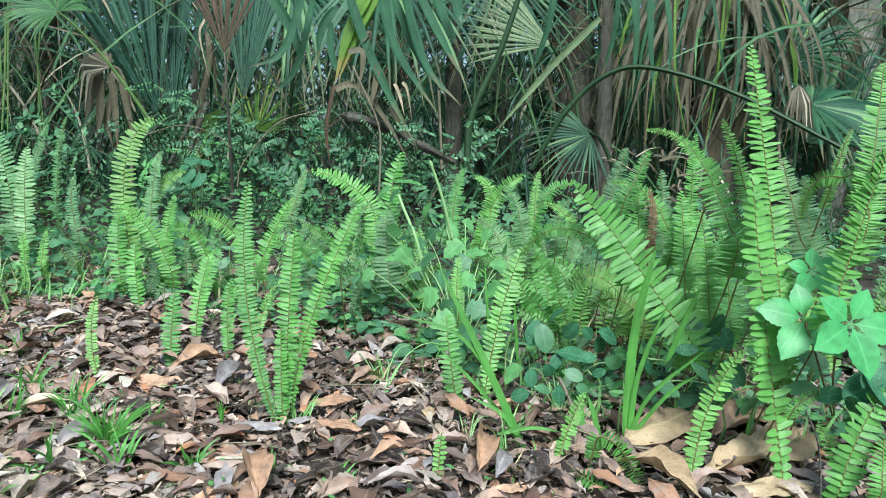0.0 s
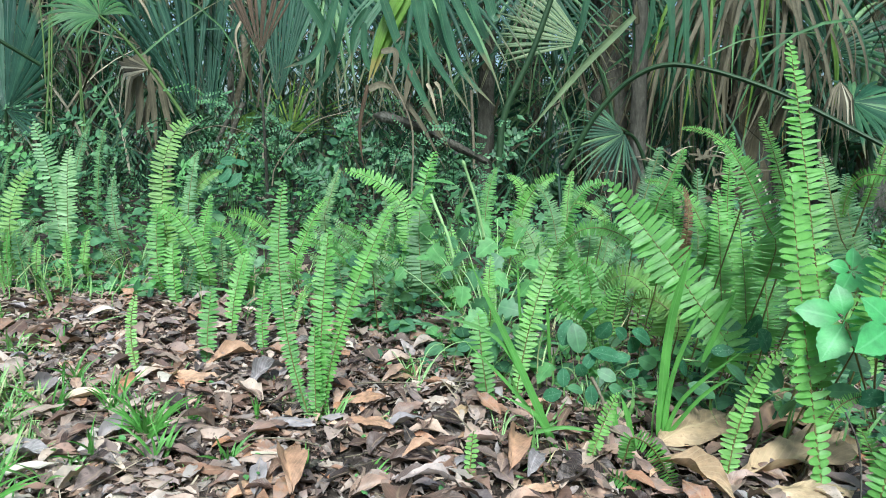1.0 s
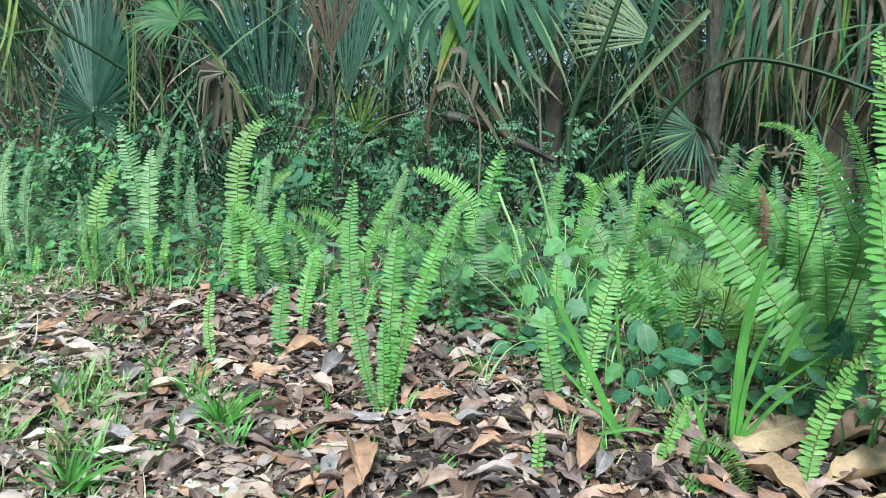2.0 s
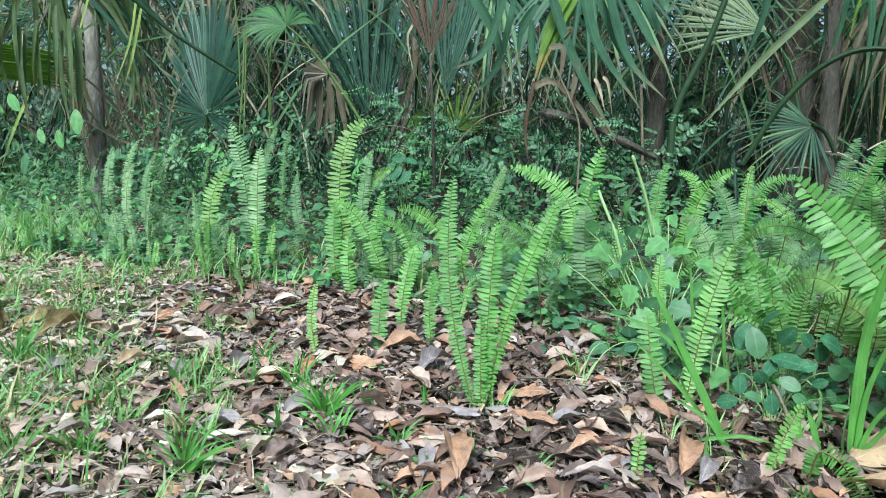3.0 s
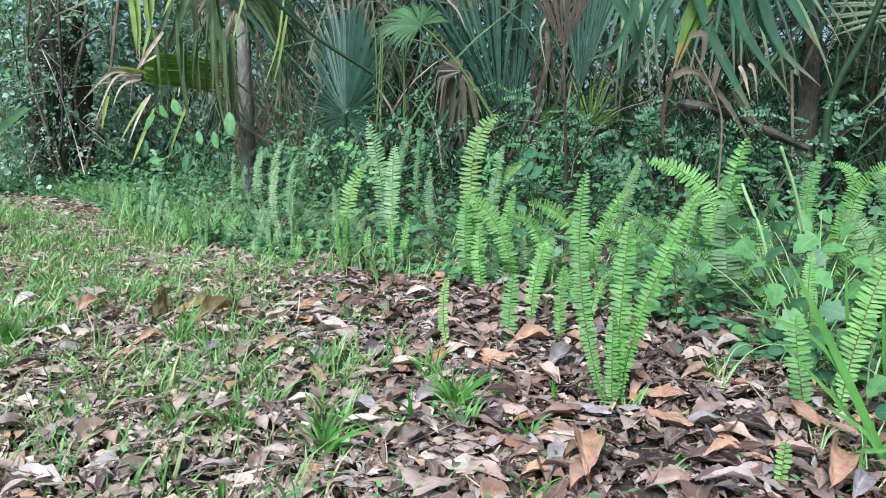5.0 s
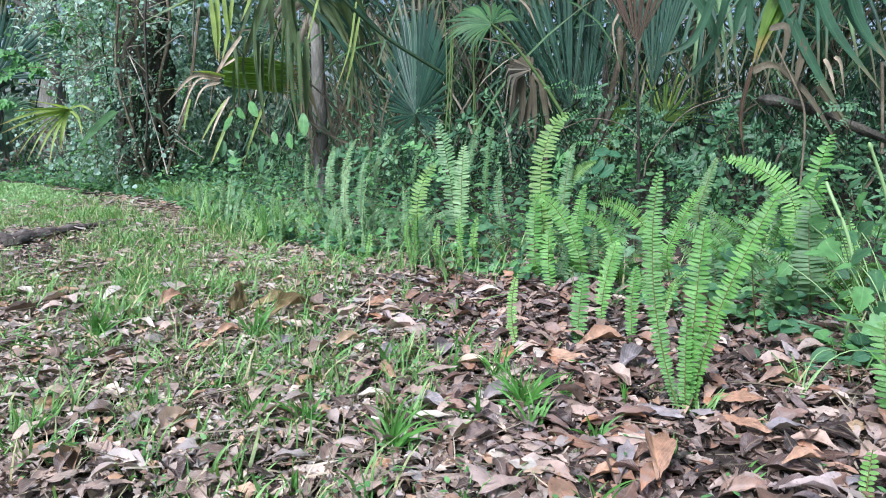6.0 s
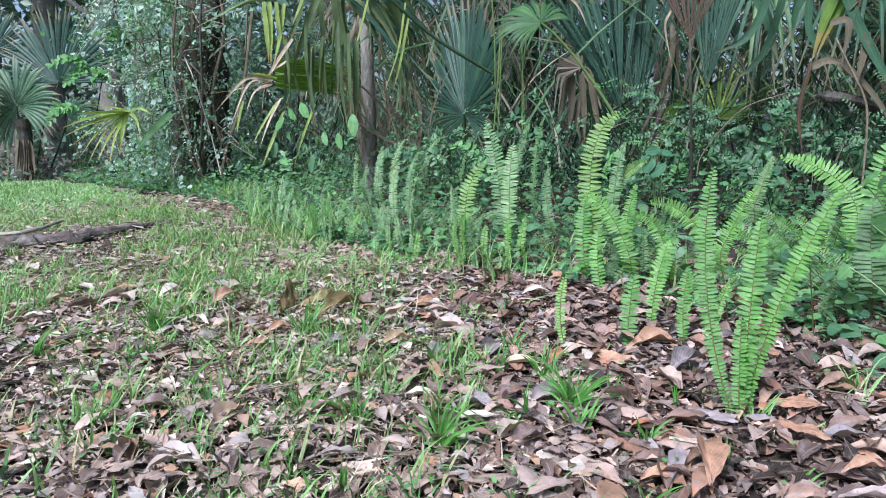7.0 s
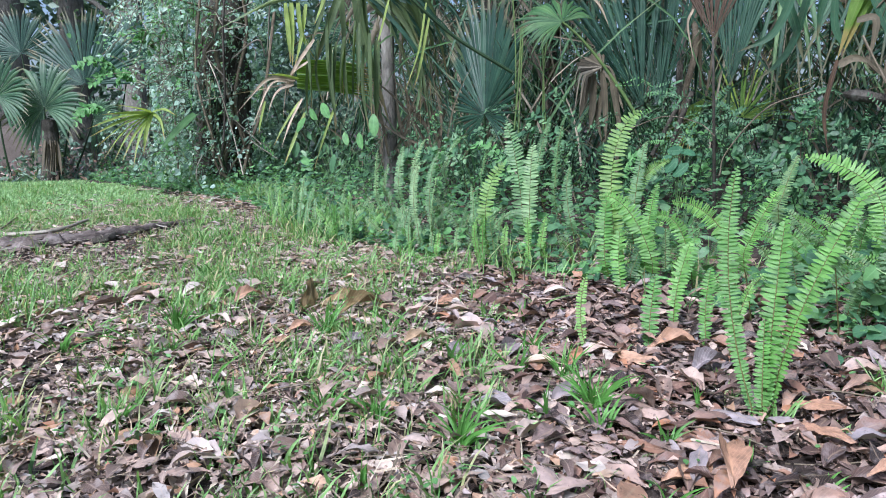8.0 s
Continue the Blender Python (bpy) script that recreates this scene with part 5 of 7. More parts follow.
stem("reed", "yellowing thin upright plant stem", [(-1.706, 2.825, 0.894), (-1.714, 2.820, 0.703), (-1.732, 2.809, 0.445)], 0.004, MID_STEM)
stem("reed", "yellowing thin upright plant stem", [(-1.599, 2.887, 0.930), (-1.620, 2.875, 0.692), (-1.619, 2.875, 0.446)], 0.0035, MID_STEM)


# the ivy-covered tree and the far corner of the lawn
def ivy_tree():
    tree = thing("vine_covered_tree", (0, 0, 0), "tree trunk wrapped in climbing vines and ivy", "tree")
    trunk = part("trunk", tube(Geo(), smooth_path([(-5.124, 3.818, 0.100), (-5.113, 3.833, 0.863), (-5.121, 3.823, 1.809), (-5.103, 3.847, 2.836)], 40), np.linspace(0.15, 0.12, 40), 14, 0.08), BARK, tree)
    part("trunk", tube(Geo(), smooth_path([(-5.505, 3.805, 0.091), (-5.475, 3.847, 1.025), (-5.404, 3.945, 2.720)], 30), np.linspace(0.11, 0.09, 30), 10, 0.06), BARK, tree)
    for p, r in (([(-4.902, 3.445, 0.879), (-4.902, 3.445, 0.489), (-4.892, 3.459, 0.224), (-4.813, 3.567, 0.040)], 0.012), ([(-4.576, 3.865, 1.401), (-4.655, 3.769, 0.706), (-4.736, 3.669, 0.352), (-4.770, 3.624, 0.128)], 0.012), ([(-5.083, 3.358, 1.478), (-4.896, 3.624, 1.364), (-4.995, 3.486, 1.016), (-4.952, 3.547, 0.400)], 0.009), ([(-4.807, 3.739, 0.167), (-4.868, 3.660, 0.711), (-4.796, 3.753, 1.239), (-4.809, 3.737, 1.624)], 0.014), ([(-4.954, 3.544, 0.128), (-4.885, 3.638, 0.622), (-4.943, 3.559, 1.104), (-4.906, 3.609, 1.617)], 0.016)):
        part("vine", tube(Geo(), smooth_path(p, 26), r, 6, 0.05), DRY, tree)
    for k in range(7):
        a = mark((-5.056, 3.486, 0.175), rng.uniform(-0.55, 0.4), rng.uniform(-0.1, 0.2))
        b = mark(a, rng.normal(0, 0.2), rng.normal(0, 0.1), rng.uniform(0.8, 1.9))
        part("vine", tube(Geo(), smooth_path([a, (a * 2 + b) / 3 + rng.normal(0, 0.07, 3), (a + b * 2) / 3 + rng.normal(0, 0.07, 3), b], 20), rng.uniform(0.004, 0.012), 5, 0.05), BARK if k % 2 else DRY, tree)
    for k in range(26):
        a = mark((-4.934, 3.400, 0.793), rng.uniform(-0.7, 0.5), rng.uniform(-0.15, 0.2), rng.uniform(-0.5, 0.7))
        b = mark(a, rng.normal(0, 0.3), rng.normal(0, 0.1), rng.normal(-0.1, 0.45))
        part("vine", tube(Geo(), smooth_path([a, (a * 2 + b) / 3 + rng.normal(0, 0.09, 3), (a + b * 2) / 3 + rng.normal(0, 0.09, 3), b], 20), rng.uniform(0.002, 0.006), 5), PALE_VINE, tree)
    g, lit = Geo(), Geo()
    for c, n, wide, high in (((-5.204, 3.356, 1.108), 210, 0.26, 0.28), ((-5.407, 3.219, 1.155), 110, 0.2, 0.25), ((-5.009, 3.467, 0.667), 170, 0.16, 0.3), ((-4.770, 3.625, 1.224), 200, 0.13, 0.45), ((-5.274, 3.245, 0.451), 190, 0.22, 0.16), ((-5.121, 3.480, 1.456), 190, 0.36, 0.2), ((-4.738, 3.666, 0.662), 110, 0.1, 0.35), ((-4.978, 3.335, 0.250), 240, 0.4, 0.08)):
        at = np.array(c) + rng.normal(0, 1, (n, 3)) * np.array((wide, 0.25, high))
        ln = 0.010 + 0.036 * rng.uniform(0, 1, n) ** 2.2
        scatter(lit if wide == 0.2 else g, leaf_shape(SMALL_HEART, 0.12), at, rng.normal(0, 1, (n, 3)) + np.array((0, -0.3, -0.6)), rng.normal(0, 0.5, (n, 3)) + np.array((0.2, -0.9, 0.5)), ln, ln * 0.9)
    corner, width, height = np.array((-5.062, 3.390, 0.841)), np.array((-4.783, 3.770, 0.844)) - np.array((-5.062, 3.390, 0.841)), 0.75
    for k in range(480):
        b = corner + width * rng.uniform(-0.5, 0.95) + np.array((0, rng.uniform(-0.35, 0.25), rng.uniform(-0.95, 1.0) * height))
        out = np.array((rng.normal(-0.15, 0.5), rng.normal(-0.3, 0.2), rng.normal(-0.05, 0.4)))
        e = b + unit(out) * rng.uniform(0.15, 0.4)
        path = bezier3(b, (b + e) / 2 + np.array((0, 0, 0.05)), e, 10)
        m = 16
        at = path[2 + np.arange(m) // 2] + rng.normal(0, 0.004, (m, 3))
        run = unit(path[-1] - path[0])
        wing = unit(np.cross(run, rng.normal(0, 0.3, 3) + np.array((0, -0.8, 0.6))))
        along = np.where(np.arange(m)[:, None] % 2 == 0, wing, -wing) + run * 0.6 + rng.normal(0, 0.2, (m, 3))
        size = (rng.uniform(0.012, 0.028) if k % 8 != 1 else rng.uniform(0.04, 0.06)) * rng.uniform(0.6, 1.3, m)
        scatter(lit if k % 5 == 0 else g, leaf_shape((SMALL_HEART, LONG[::2], FAR_OVAL, SMALL_HEART)[k % 4], 0.15, 0.05), at, along, rng.normal(0, 0.25, (m, 3)) + np.array((0, -0.7, 0.6)), size, size)
        if k % 3 == 0:
            part("twig", tube(Geo(), path, 0.003, 4), DRY, tree)
    part("ivy", g, IVY_HAZED, tree, "dense small ivy leaves with haze in their green")
    part("ivy", lit, HERB_LIGHT, tree, "lighter green vine leaves")
    return tree


ivy_tree()
palm_leaf("dark blue-green fan palm leaf at the edge of the lawn", (-8.070, 3.741, 0.029), (-8.014, 3.860, 0.589), (-7.936, 4.017, 1.013), (0.0, -0.1, 1), (0.5, -1, 0.05), 0.92, spread=185, segments=40, split=0.62, ragged=0.06, material=PALM_BLUE, droop=0.1)
palm_leaf("dark blue-green fan palm leaf at the edge of the lawn", (-7.650, 3.460, 0.055), (-7.657, 3.443, 0.412), (-7.659, 3.439, 0.751), (-0.3, -0.2, 0.8), (0.5, -1, 0.25), 0.66, spread=320, segments=40, split=0.62, ragged=0.06, material=PALM_FAR, droop=0.3)
palm_leaf("dark blue-green fan palm leaf at the edge of the lawn", (-7.890, 3.154, 0.067), (-7.904, 3.118, 0.419), (-7.908, 3.109, 0.863), (0.1, -0.1, 1), (0.4, -1, 0.1), 0.55, spread=300, segments=40, split=0.62, ragged=0.06, material=PALM_FAR, droop=0.25)
palm_leaf("dark blue-green fan palm leaf at the edge of the lawn", (-8.135, 4.284, 0.009), (-8.036, 4.466, 0.718), (-7.974, 4.575, 1.325), (0.1, -0.1, 1), (0.2, -1, 0.1), 0.66, spread=220, segments=40, split=0.62, ragged=0.06, material=PALM_BLUE, droop=0.15)
palm_leaf("dark blue-green fan palm leaf at the edge of the lawn", (-8.640, 3.694, 0.018), (-8.631, 3.714, 0.850), (-8.637, 3.699, 1.372), (-0.2, -0.1, 1), (0.6, -1, 0.1), 0.62, spread=240, segments=40, split=0.62, ragged=0.06, material=PALM_BLUE, droop=0.2)
palm_leaf("dark blue-green fan palm leaf at the edge of the lawn", (-7.933, 3.797, 0.029), (-7.872, 3.921, 0.343), (-7.823, 4.018, 0.646), (0.7, -0.1, 0.1), (0.4, -1, 0.2), 0.45, spread=200, segments=40, split=0.62, ragged=0.06, material=PALM_FAR, droop=0.5)
palm_leaf("dull green fan leaf beside the vines", (-4.849, 3.517, 0.152), (-4.875, 3.482, 0.487), (-4.867, 3.493, 0.715), (-1, -0.2, 0.12), (0.3, -0.8, 0.6), 0.42, spread=110, segments=40, split=0.62, ragged=0.06, material=PALM_DEEP, droop=0.2)
streamers("single broad green blade leaning among vines", [[(-4.635, 3.128, 0.596), (-4.622, 2.967, 0.479), (-4.608, 2.801, 0.340)]], 0.07, PALM_MID, "palm_strip")
streamers("dead palm leaves hanging at the foot of a palm", [[(-7.576, 3.380, 0.424), (-7.541, 3.336, 0.257), (-7.510, 3.282, 0.069)], [(-7.571, 3.392, 0.407), (-7.533, 3.354, 0.256), (-7.500, 3.305, 0.068)], [(-7.565, 3.404, 0.390), (-7.524, 3.373, 0.256), (-7.490, 3.327, 0.067)], [(-7.557, 3.421, 0.423), (-7.516, 3.391, 0.255), (-7.480, 3.350, 0.066)], [(-7.552, 3.433, 0.406), (-7.508, 3.409, 0.254), (-7.470, 3.372, 0.065)], [(-7.546, 3.445, 0.389), (-7.500, 3.427, 0.254), (-7.459, 3.395, 0.064)], [(-7.539, 3.462, 0.422), (-7.491, 3.445, 0.253), (-7.449, 3.418, 0.062)], [(-7.533, 3.474, 0.405), (-7.483, 3.464, 0.253), (-7.438, 3.441, 0.061)]], 0.035, PALM_DEAD, "dead_palm_skirt")
stem("palm_stump", "short reddish-brown palm stub among fans", [(-7.703, 3.464, 0.019), (-7.651, 3.457, 0.297), (-7.647, 3.465, 0.627)], np.linspace(0.10, 0.07, 24), BARK, "palm stub", 9, 0.08)
streamers("yellow-green palm strips arching over the lawn, backlight in their colour", [[(-4.965, 2.985, 0.615), (-4.944, 2.721, 0.580), (-4.960, 2.479, 0.498)], [(-4.965, 2.985, 0.615), (-4.942, 2.726, 0.552), (-4.952, 2.493, 0.444)], [(-4.965, 2.985, 0.615), (-4.940, 2.730, 0.516), (-4.936, 2.525, 0.370)], [(-4.965, 2.985, 0.615), (-4.930, 2.747, 0.484), (-4.914, 2.567, 0.299)], [(-4.965, 2.985, 0.615), (-4.916, 2.771, 0.468), (-4.890, 2.612, 0.258)], [(-4.965, 2.985, 0.615), (-4.902, 2.796, 0.451), (-4.862, 2.664, 0.268)], [(-4.965, 2.985, 0.615), (-4.883, 2.828, 0.443), (-4.827, 2.725, 0.230)], [(-4.965, 2.985, 0.615), (-4.863, 2.862, 0.466), (-4.791, 2.788, 0.308)], [(-4.965, 2.985, 0.615), (-4.914, 2.775, 0.611), (-4.911, 2.573, 0.597)], [(-4.965, 2.985, 0.615), (-4.891, 2.815, 0.643), (-4.866, 2.656, 0.662)], [(-4.965, 2.985, 0.615), (-4.807, 2.955, 0.550), (-4.713, 2.916, 0.408)], [(-4.965, 2.985, 0.615), (-4.794, 2.976, 0.630), (-4.666, 2.991, 0.587)]], 0.026, PALM_YELLOW, "palm_strip", face=(0.6, -0.6, 0.6))
stem("palm_frond", "green palm stem at the edge of the lawn", [(-4.95, 3.32, 0.0), (-4.99, 3.22, 0.34), (-4.965, 2.985, 0.615)], 0.005, PETIOLE_LIGHT)


def make_lawn_edge():
    """Low brush and dead leaves where the lawn meets the far palms."""
    g, dead = Geo(), Geo()
    n = 5200
    az, d = rng.uniform(radians(-80), radians(-56), n), 8.3 + 1.6 * rng.uniform(0, 1, n) ** 1.3
    z = rng.uniform(0, 1, n) ** 1.6 * (0.10 + 0.30 * np.clip(d - 8.3, 0, 1)) * (1 + 0.5 * np.sin(az * 70))
    at = np.stack([np.sin(az) * d, np.cos(az) * d, z], -1)
    ln = rng.uniform(0.03, 0.09, n)
    brown = rng.random(n) < 0.35
    for geo, of in ((g, ~brown), (dead, brown)):
        m = int(of.sum())
        scatter(geo, leaf_shape(FAR_OVAL, 0.2), at[of], rng.normal(0, 1, (m, 3)), rng.normal(0, 0.7, (m, 3)) + np.array((0.5, -0.6, 0.7)), ln[of], ln[of] * 0.8)
    tagged(part("low_brush", g, WOODS_HAZED), "low dark green brush at the edge of the lawn", "bushes", kind="stuff")
    tagged(part("brush_litter", dead, LITTER), "brown dead leaves under the far palms", "dead leaves", kind="stuff")


make_lawn_edge()


def bright_spray(b, t):
    """A light green shoot with paired leaflets."""
    ob = thing("vine_spray", (0, 0, 0), "bright light green leafy shoot in front of palms", "vine", "bright leafy shoots")
    path = bezier3(b, (b + t) / 2 + np.array((0, 0, 0.06)), t, 22)
    part("twig", tube(Geo(), path[::2], 0.003, 4), MID_STEM, ob)
    out = unit(np.cross(unit(t - b), np.array((0.4, -0.8, 0.4))))
    m = 40
    at = path[1 + np.arange(m) // 2] + rng.normal(0, 0.01, (m, 3))
    along = np.where(np.arange(m)[:, None] % 2 == 0, out, -out) + unit(t - b) * 0.5 + rng.normal(0, 0.3, (m, 3))
    size = rng.uniform(0.04, 0.08, m)
    g = Geo()
    scatter(g, leaf_shape(OVAL, 0.15), at, along, rng.normal(0, 0.3, (m, 3)) + np.array((0.3, -0.7, 0.6)), size, size)
    part("leaves", g, HERB_LIGHT, ob)
    return ob


for b, t in ((np.array((-6.113, 3.397, 1.015)), np.array((-6.181, 3.055, 1.032))), (np.array((-6.104, 3.414, 0.968)), np.array((-6.134, 3.147, 0.885))), (np.array((-5.833, 3.075, 0.663)), np.array((-5.840, 2.843, 0.566))), (np.array((-5.276, 3.242, 1.084)), np.array((-5.260, 3.075, 1.166))), (np.array((-5.618, 3.255, 0.864)), np.array((-5.592, 3.099, 0.900)))):
    bright_spray(b, t)

# a plain low wall beyond the far palms
wall = bmesh.new()
bmesh.ops.create_cube(wall, size=1.0, matrix=Matrix.Translation((-9.25, 3.15, 0.28)) @ pose(0, 0, 0, 0, 0, 71) @ Matrix.Diagonal((1.9, 0.12, 0.62, 1)))
bmesh.ops.bevel(wall, geom=wall.edges[:], offset=0.012, segments=2, affect="EDGES")
wall_mesh = bpy.data.meshes.new("wall_west")
wall.to_mesh(wall_mesh)
wall.free()
wall_mesh.materials.append(rough_material("weathered_wall", [(0.3, (0.16, 0.13, 0.115)), (0.5, (0.24, 0.20, 0.18)), (0.7, (0.34, 0.30, 0.275))], 3, 60, 0.9, 0.5, 0.006))
tagged(new("wall_west", wall_mesh), "low plain grey-brown wall beyond the palms", "wall", kind="structure")

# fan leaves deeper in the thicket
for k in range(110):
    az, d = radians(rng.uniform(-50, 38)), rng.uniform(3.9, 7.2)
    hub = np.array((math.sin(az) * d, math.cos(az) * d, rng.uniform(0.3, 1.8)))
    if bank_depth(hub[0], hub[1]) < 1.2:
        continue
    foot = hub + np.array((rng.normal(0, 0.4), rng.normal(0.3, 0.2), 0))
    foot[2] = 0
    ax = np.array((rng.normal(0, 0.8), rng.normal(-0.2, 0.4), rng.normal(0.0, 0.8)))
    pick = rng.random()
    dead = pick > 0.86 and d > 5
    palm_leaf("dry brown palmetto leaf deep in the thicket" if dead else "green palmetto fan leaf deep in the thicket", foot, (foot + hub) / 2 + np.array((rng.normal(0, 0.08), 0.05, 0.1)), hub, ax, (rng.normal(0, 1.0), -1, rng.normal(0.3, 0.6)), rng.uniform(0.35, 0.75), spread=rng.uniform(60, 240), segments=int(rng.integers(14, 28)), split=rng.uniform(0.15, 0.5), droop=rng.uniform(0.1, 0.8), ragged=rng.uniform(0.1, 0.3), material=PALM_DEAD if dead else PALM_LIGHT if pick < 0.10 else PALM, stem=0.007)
for k in range(16):
    az, d = radians(rng.uniform(-48, 38)), rng.uniform(5.0, 7.5)
    x, y = math.sin(az) * d, math.cos(az) * d
    palm_trunk("rough palm trunk deep in the thicket", (x, y, 0), (x + rng.normal(0, 0.1), y, 3.0), rng.uniform(0.04, 0.10), 14)

# ---- dead leaves on the ground ----
def open_side(x, y):
    """From 0 in the leaf-strewn corner to 1 on the open grass."""
    return np.clip((-0.33 - 0.88 * (np.asarray(y) - 0.76) - np.asarray(x)) / 0.5 + 0.35, 0, 1)


def litter_density(x, y):
    b = bank_depth(x, y)
    return np.where(b > 1.2, 0.6, np.where(b > 0.15, 0.5, 1.0 - 0.5 * open_side(x, y))) * np.maximum(np.clip(1 - (-x - 4.1) / 1.2, 0.06, 1), 1.3 * (np.abs(b + 0.08) < 0.17 + 0.06 * np.sin(9 * np.asarray(x))) * (np.asarray(x) > -5.6))


def litter_points(n, x0, x1, y0, y1):
    p = np.stack([rng.uniform(x0, x1, n), rng.uniform(y0, y1, n)], -1)
    return p[rng.random(n) < litter_density(p[:, 0], p[:, 1])]


def crumpled(rows, fold, arch, seed, size=(7, 5)):
    """A dead leaf, curled, buckled, torn and ragged at the edge."""
    r = np.random.default_rng(seed)
    a0, h0 = np.array(rows).T
    aa = np.linspace(0, 1, size[0])
    hh = np.interp(aa, a0, h0) * r.uniform(0.85, 1.2)
    cc = np.linspace(-1, 1, size[1])
    roll, twist, curl = r.uniform(-0.3, 0.35), r.normal(0, 0.22), r.uniform(-0.1, 0.5) * (seed % 3 != 0)
    bend = r.normal(0, 0.06)
    ph = r.uniform(0, 6.28, 6)
    tears = [(r.uniform(0.2, 0.9), r.choice((-1, 1)), r.uniform(0.15, 0.45)) for k in range(r.integers(0, 2) if size[0] < 14 else 0)]
    v, uv = [], []
    for a, h in zip(aa, hh):
        z = arch * (a - a * a) * 4
        for c in cc:
            sign = 1 if c > 0 else -1
            w = h * (0.95 + 0.12 * math.sin((6.5 + sign) * a + ph[4] * sign) + 0.07 * math.sin(21 * a + ph[0] * sign))
            for place, of, deep in tears:
                if of == sign:
                    w *= 1 - deep * math.exp(-(((a - place) / 0.07) ** 2))
            buckle = 0.020 * math.sin(9 * a + ph[0] + 3 * c) + 0.018 * math.sin(17 * a - 5 * c + ph[1]) + 0.012 * math.sin(29 * a + 9 * c + ph[2])
            up = abs(c) * h * fold + c * c * h * roll * (a - 0.3) + c * h * twist * (a - 0.5) + buckle * (0.4 + 0.7 * abs(c)) + curl * h * c ** 4
            y = c * w * (1 - 0.25 * max(curl, 0) * c * c) + bend * math.sin(3.1 * a)
            v.append((a, y, z + up))
            uv.append((0.5 + 0.5 * c, a))
    return np.array(v), grid_faces(len(aa), len(cc)), np.array(uv)


LEAF_FORMS = [(LONG, 0.3, 0.10), (DEAD, 0.15, 0.07), (LONG, -0.25, -0.06), (DEAD, 0.55, 0.16), (LONG, 0.1, 0.22), (DEAD, -0.3, 0.10), (DEAD, 0.9, 0.04), (DEAD, 0.05, -0.14)]
LITTER_SHAPES = [crumpled(LEAF_FORMS[k % 8][0], LEAF_FORMS[k % 8][1] * 0.85, LEAF_FORMS[k % 8][2] * 0.5, 20 + k, (8, 5)) for k in range(14)]
FAR_LEAVES = [crumpled(LEAF_FORMS[k % 8][0], LEAF_FORMS[k % 8][1] * 0.5, LEAF_FORMS[k % 8][2] * 0.15, 20 + k, (5, 3)) for k in range(14)]


def make_litter():
    browner, dry = Geo(), Geo()
    for k in range(14):
        for n, x0, x1, y0, y1, big in ((900, -2.0, 1.0, 0.5, 2.4, 1), (800, -2.4, -0.3, 0.3, 2.3, 0.9), (700, -4.6, -1.9, 0.3, 3.4, 0.9), (200, -7, -4, 0.3, 5, 0.9), (190, -5.6, -3.0, 2.2, 3.5, 0.9), (150, 0.4, 2, 0.6, 2, 1.1), (260, -3, 0.4, -0.4, 0.6, 0.9), (750, -5, 5, -4.5, 0.4, 1.1), (110, 1.0, 5, 0.2, 1.4, 1.0), (330, -4, 7, 2.2, 8.5, 1.3)):
            p = litter_points(n, x0, x1, y0, y1)
            m = len(p)
            z = ground_height(p[:, 0], p[:, 1]) + 0.001 + 0.024 * rng.uniform(0, 1, m) ** 1.4
            a = rng.uniform(0, 2 * np.pi, m)
            # Towards the open side, leaves take the colour brightened for open-sky light.
            out = rng.random(m) < 0.10 + 0.90 * open_side(p[:, 0], p[:, 1])
            flat = np.where(out, 0.42, 0.75)
            along = np.stack([np.cos(a), np.sin(a), rng.normal(0.03, 0.18, m) * flat], -1)
            face = np.stack([rng.normal(0, 0.27, m) * flat, rng.normal(-0.12, 0.27, m) * flat, np.ones(m)], -1)
            ln = (0.018 + 0.068 * rng.uniform(0, 1, m) ** 1.8) * big
            wd = ln * rng.uniform(0.8, 1.4, m)
            at = np.column_stack([p, z])
            near = np.hypot(p[:, 0], p[:, 1]) < 2.1
            for g, of in ((browner, ~out), (dry, out)):
                for sh, where in ((LITTER_SHAPES[k], of & near), (FAR_LEAVES[k], of & ~near)):
                    scatter(g, sh, at[where], along[where], face[where], ln[where], wd[where])
    tagged(part("leaf_litter", browner, LITTER), "layer of brown and grey dead leaves on the soil", "dead leaves", kind="stuff")
    tagged(part("bleached_leaf_litter", dry, LITTER_LIT), "pale pinkish-brown dead leaves among the grass, brightened as if lit", "dead leaves", kind="stuff")


make_litter()


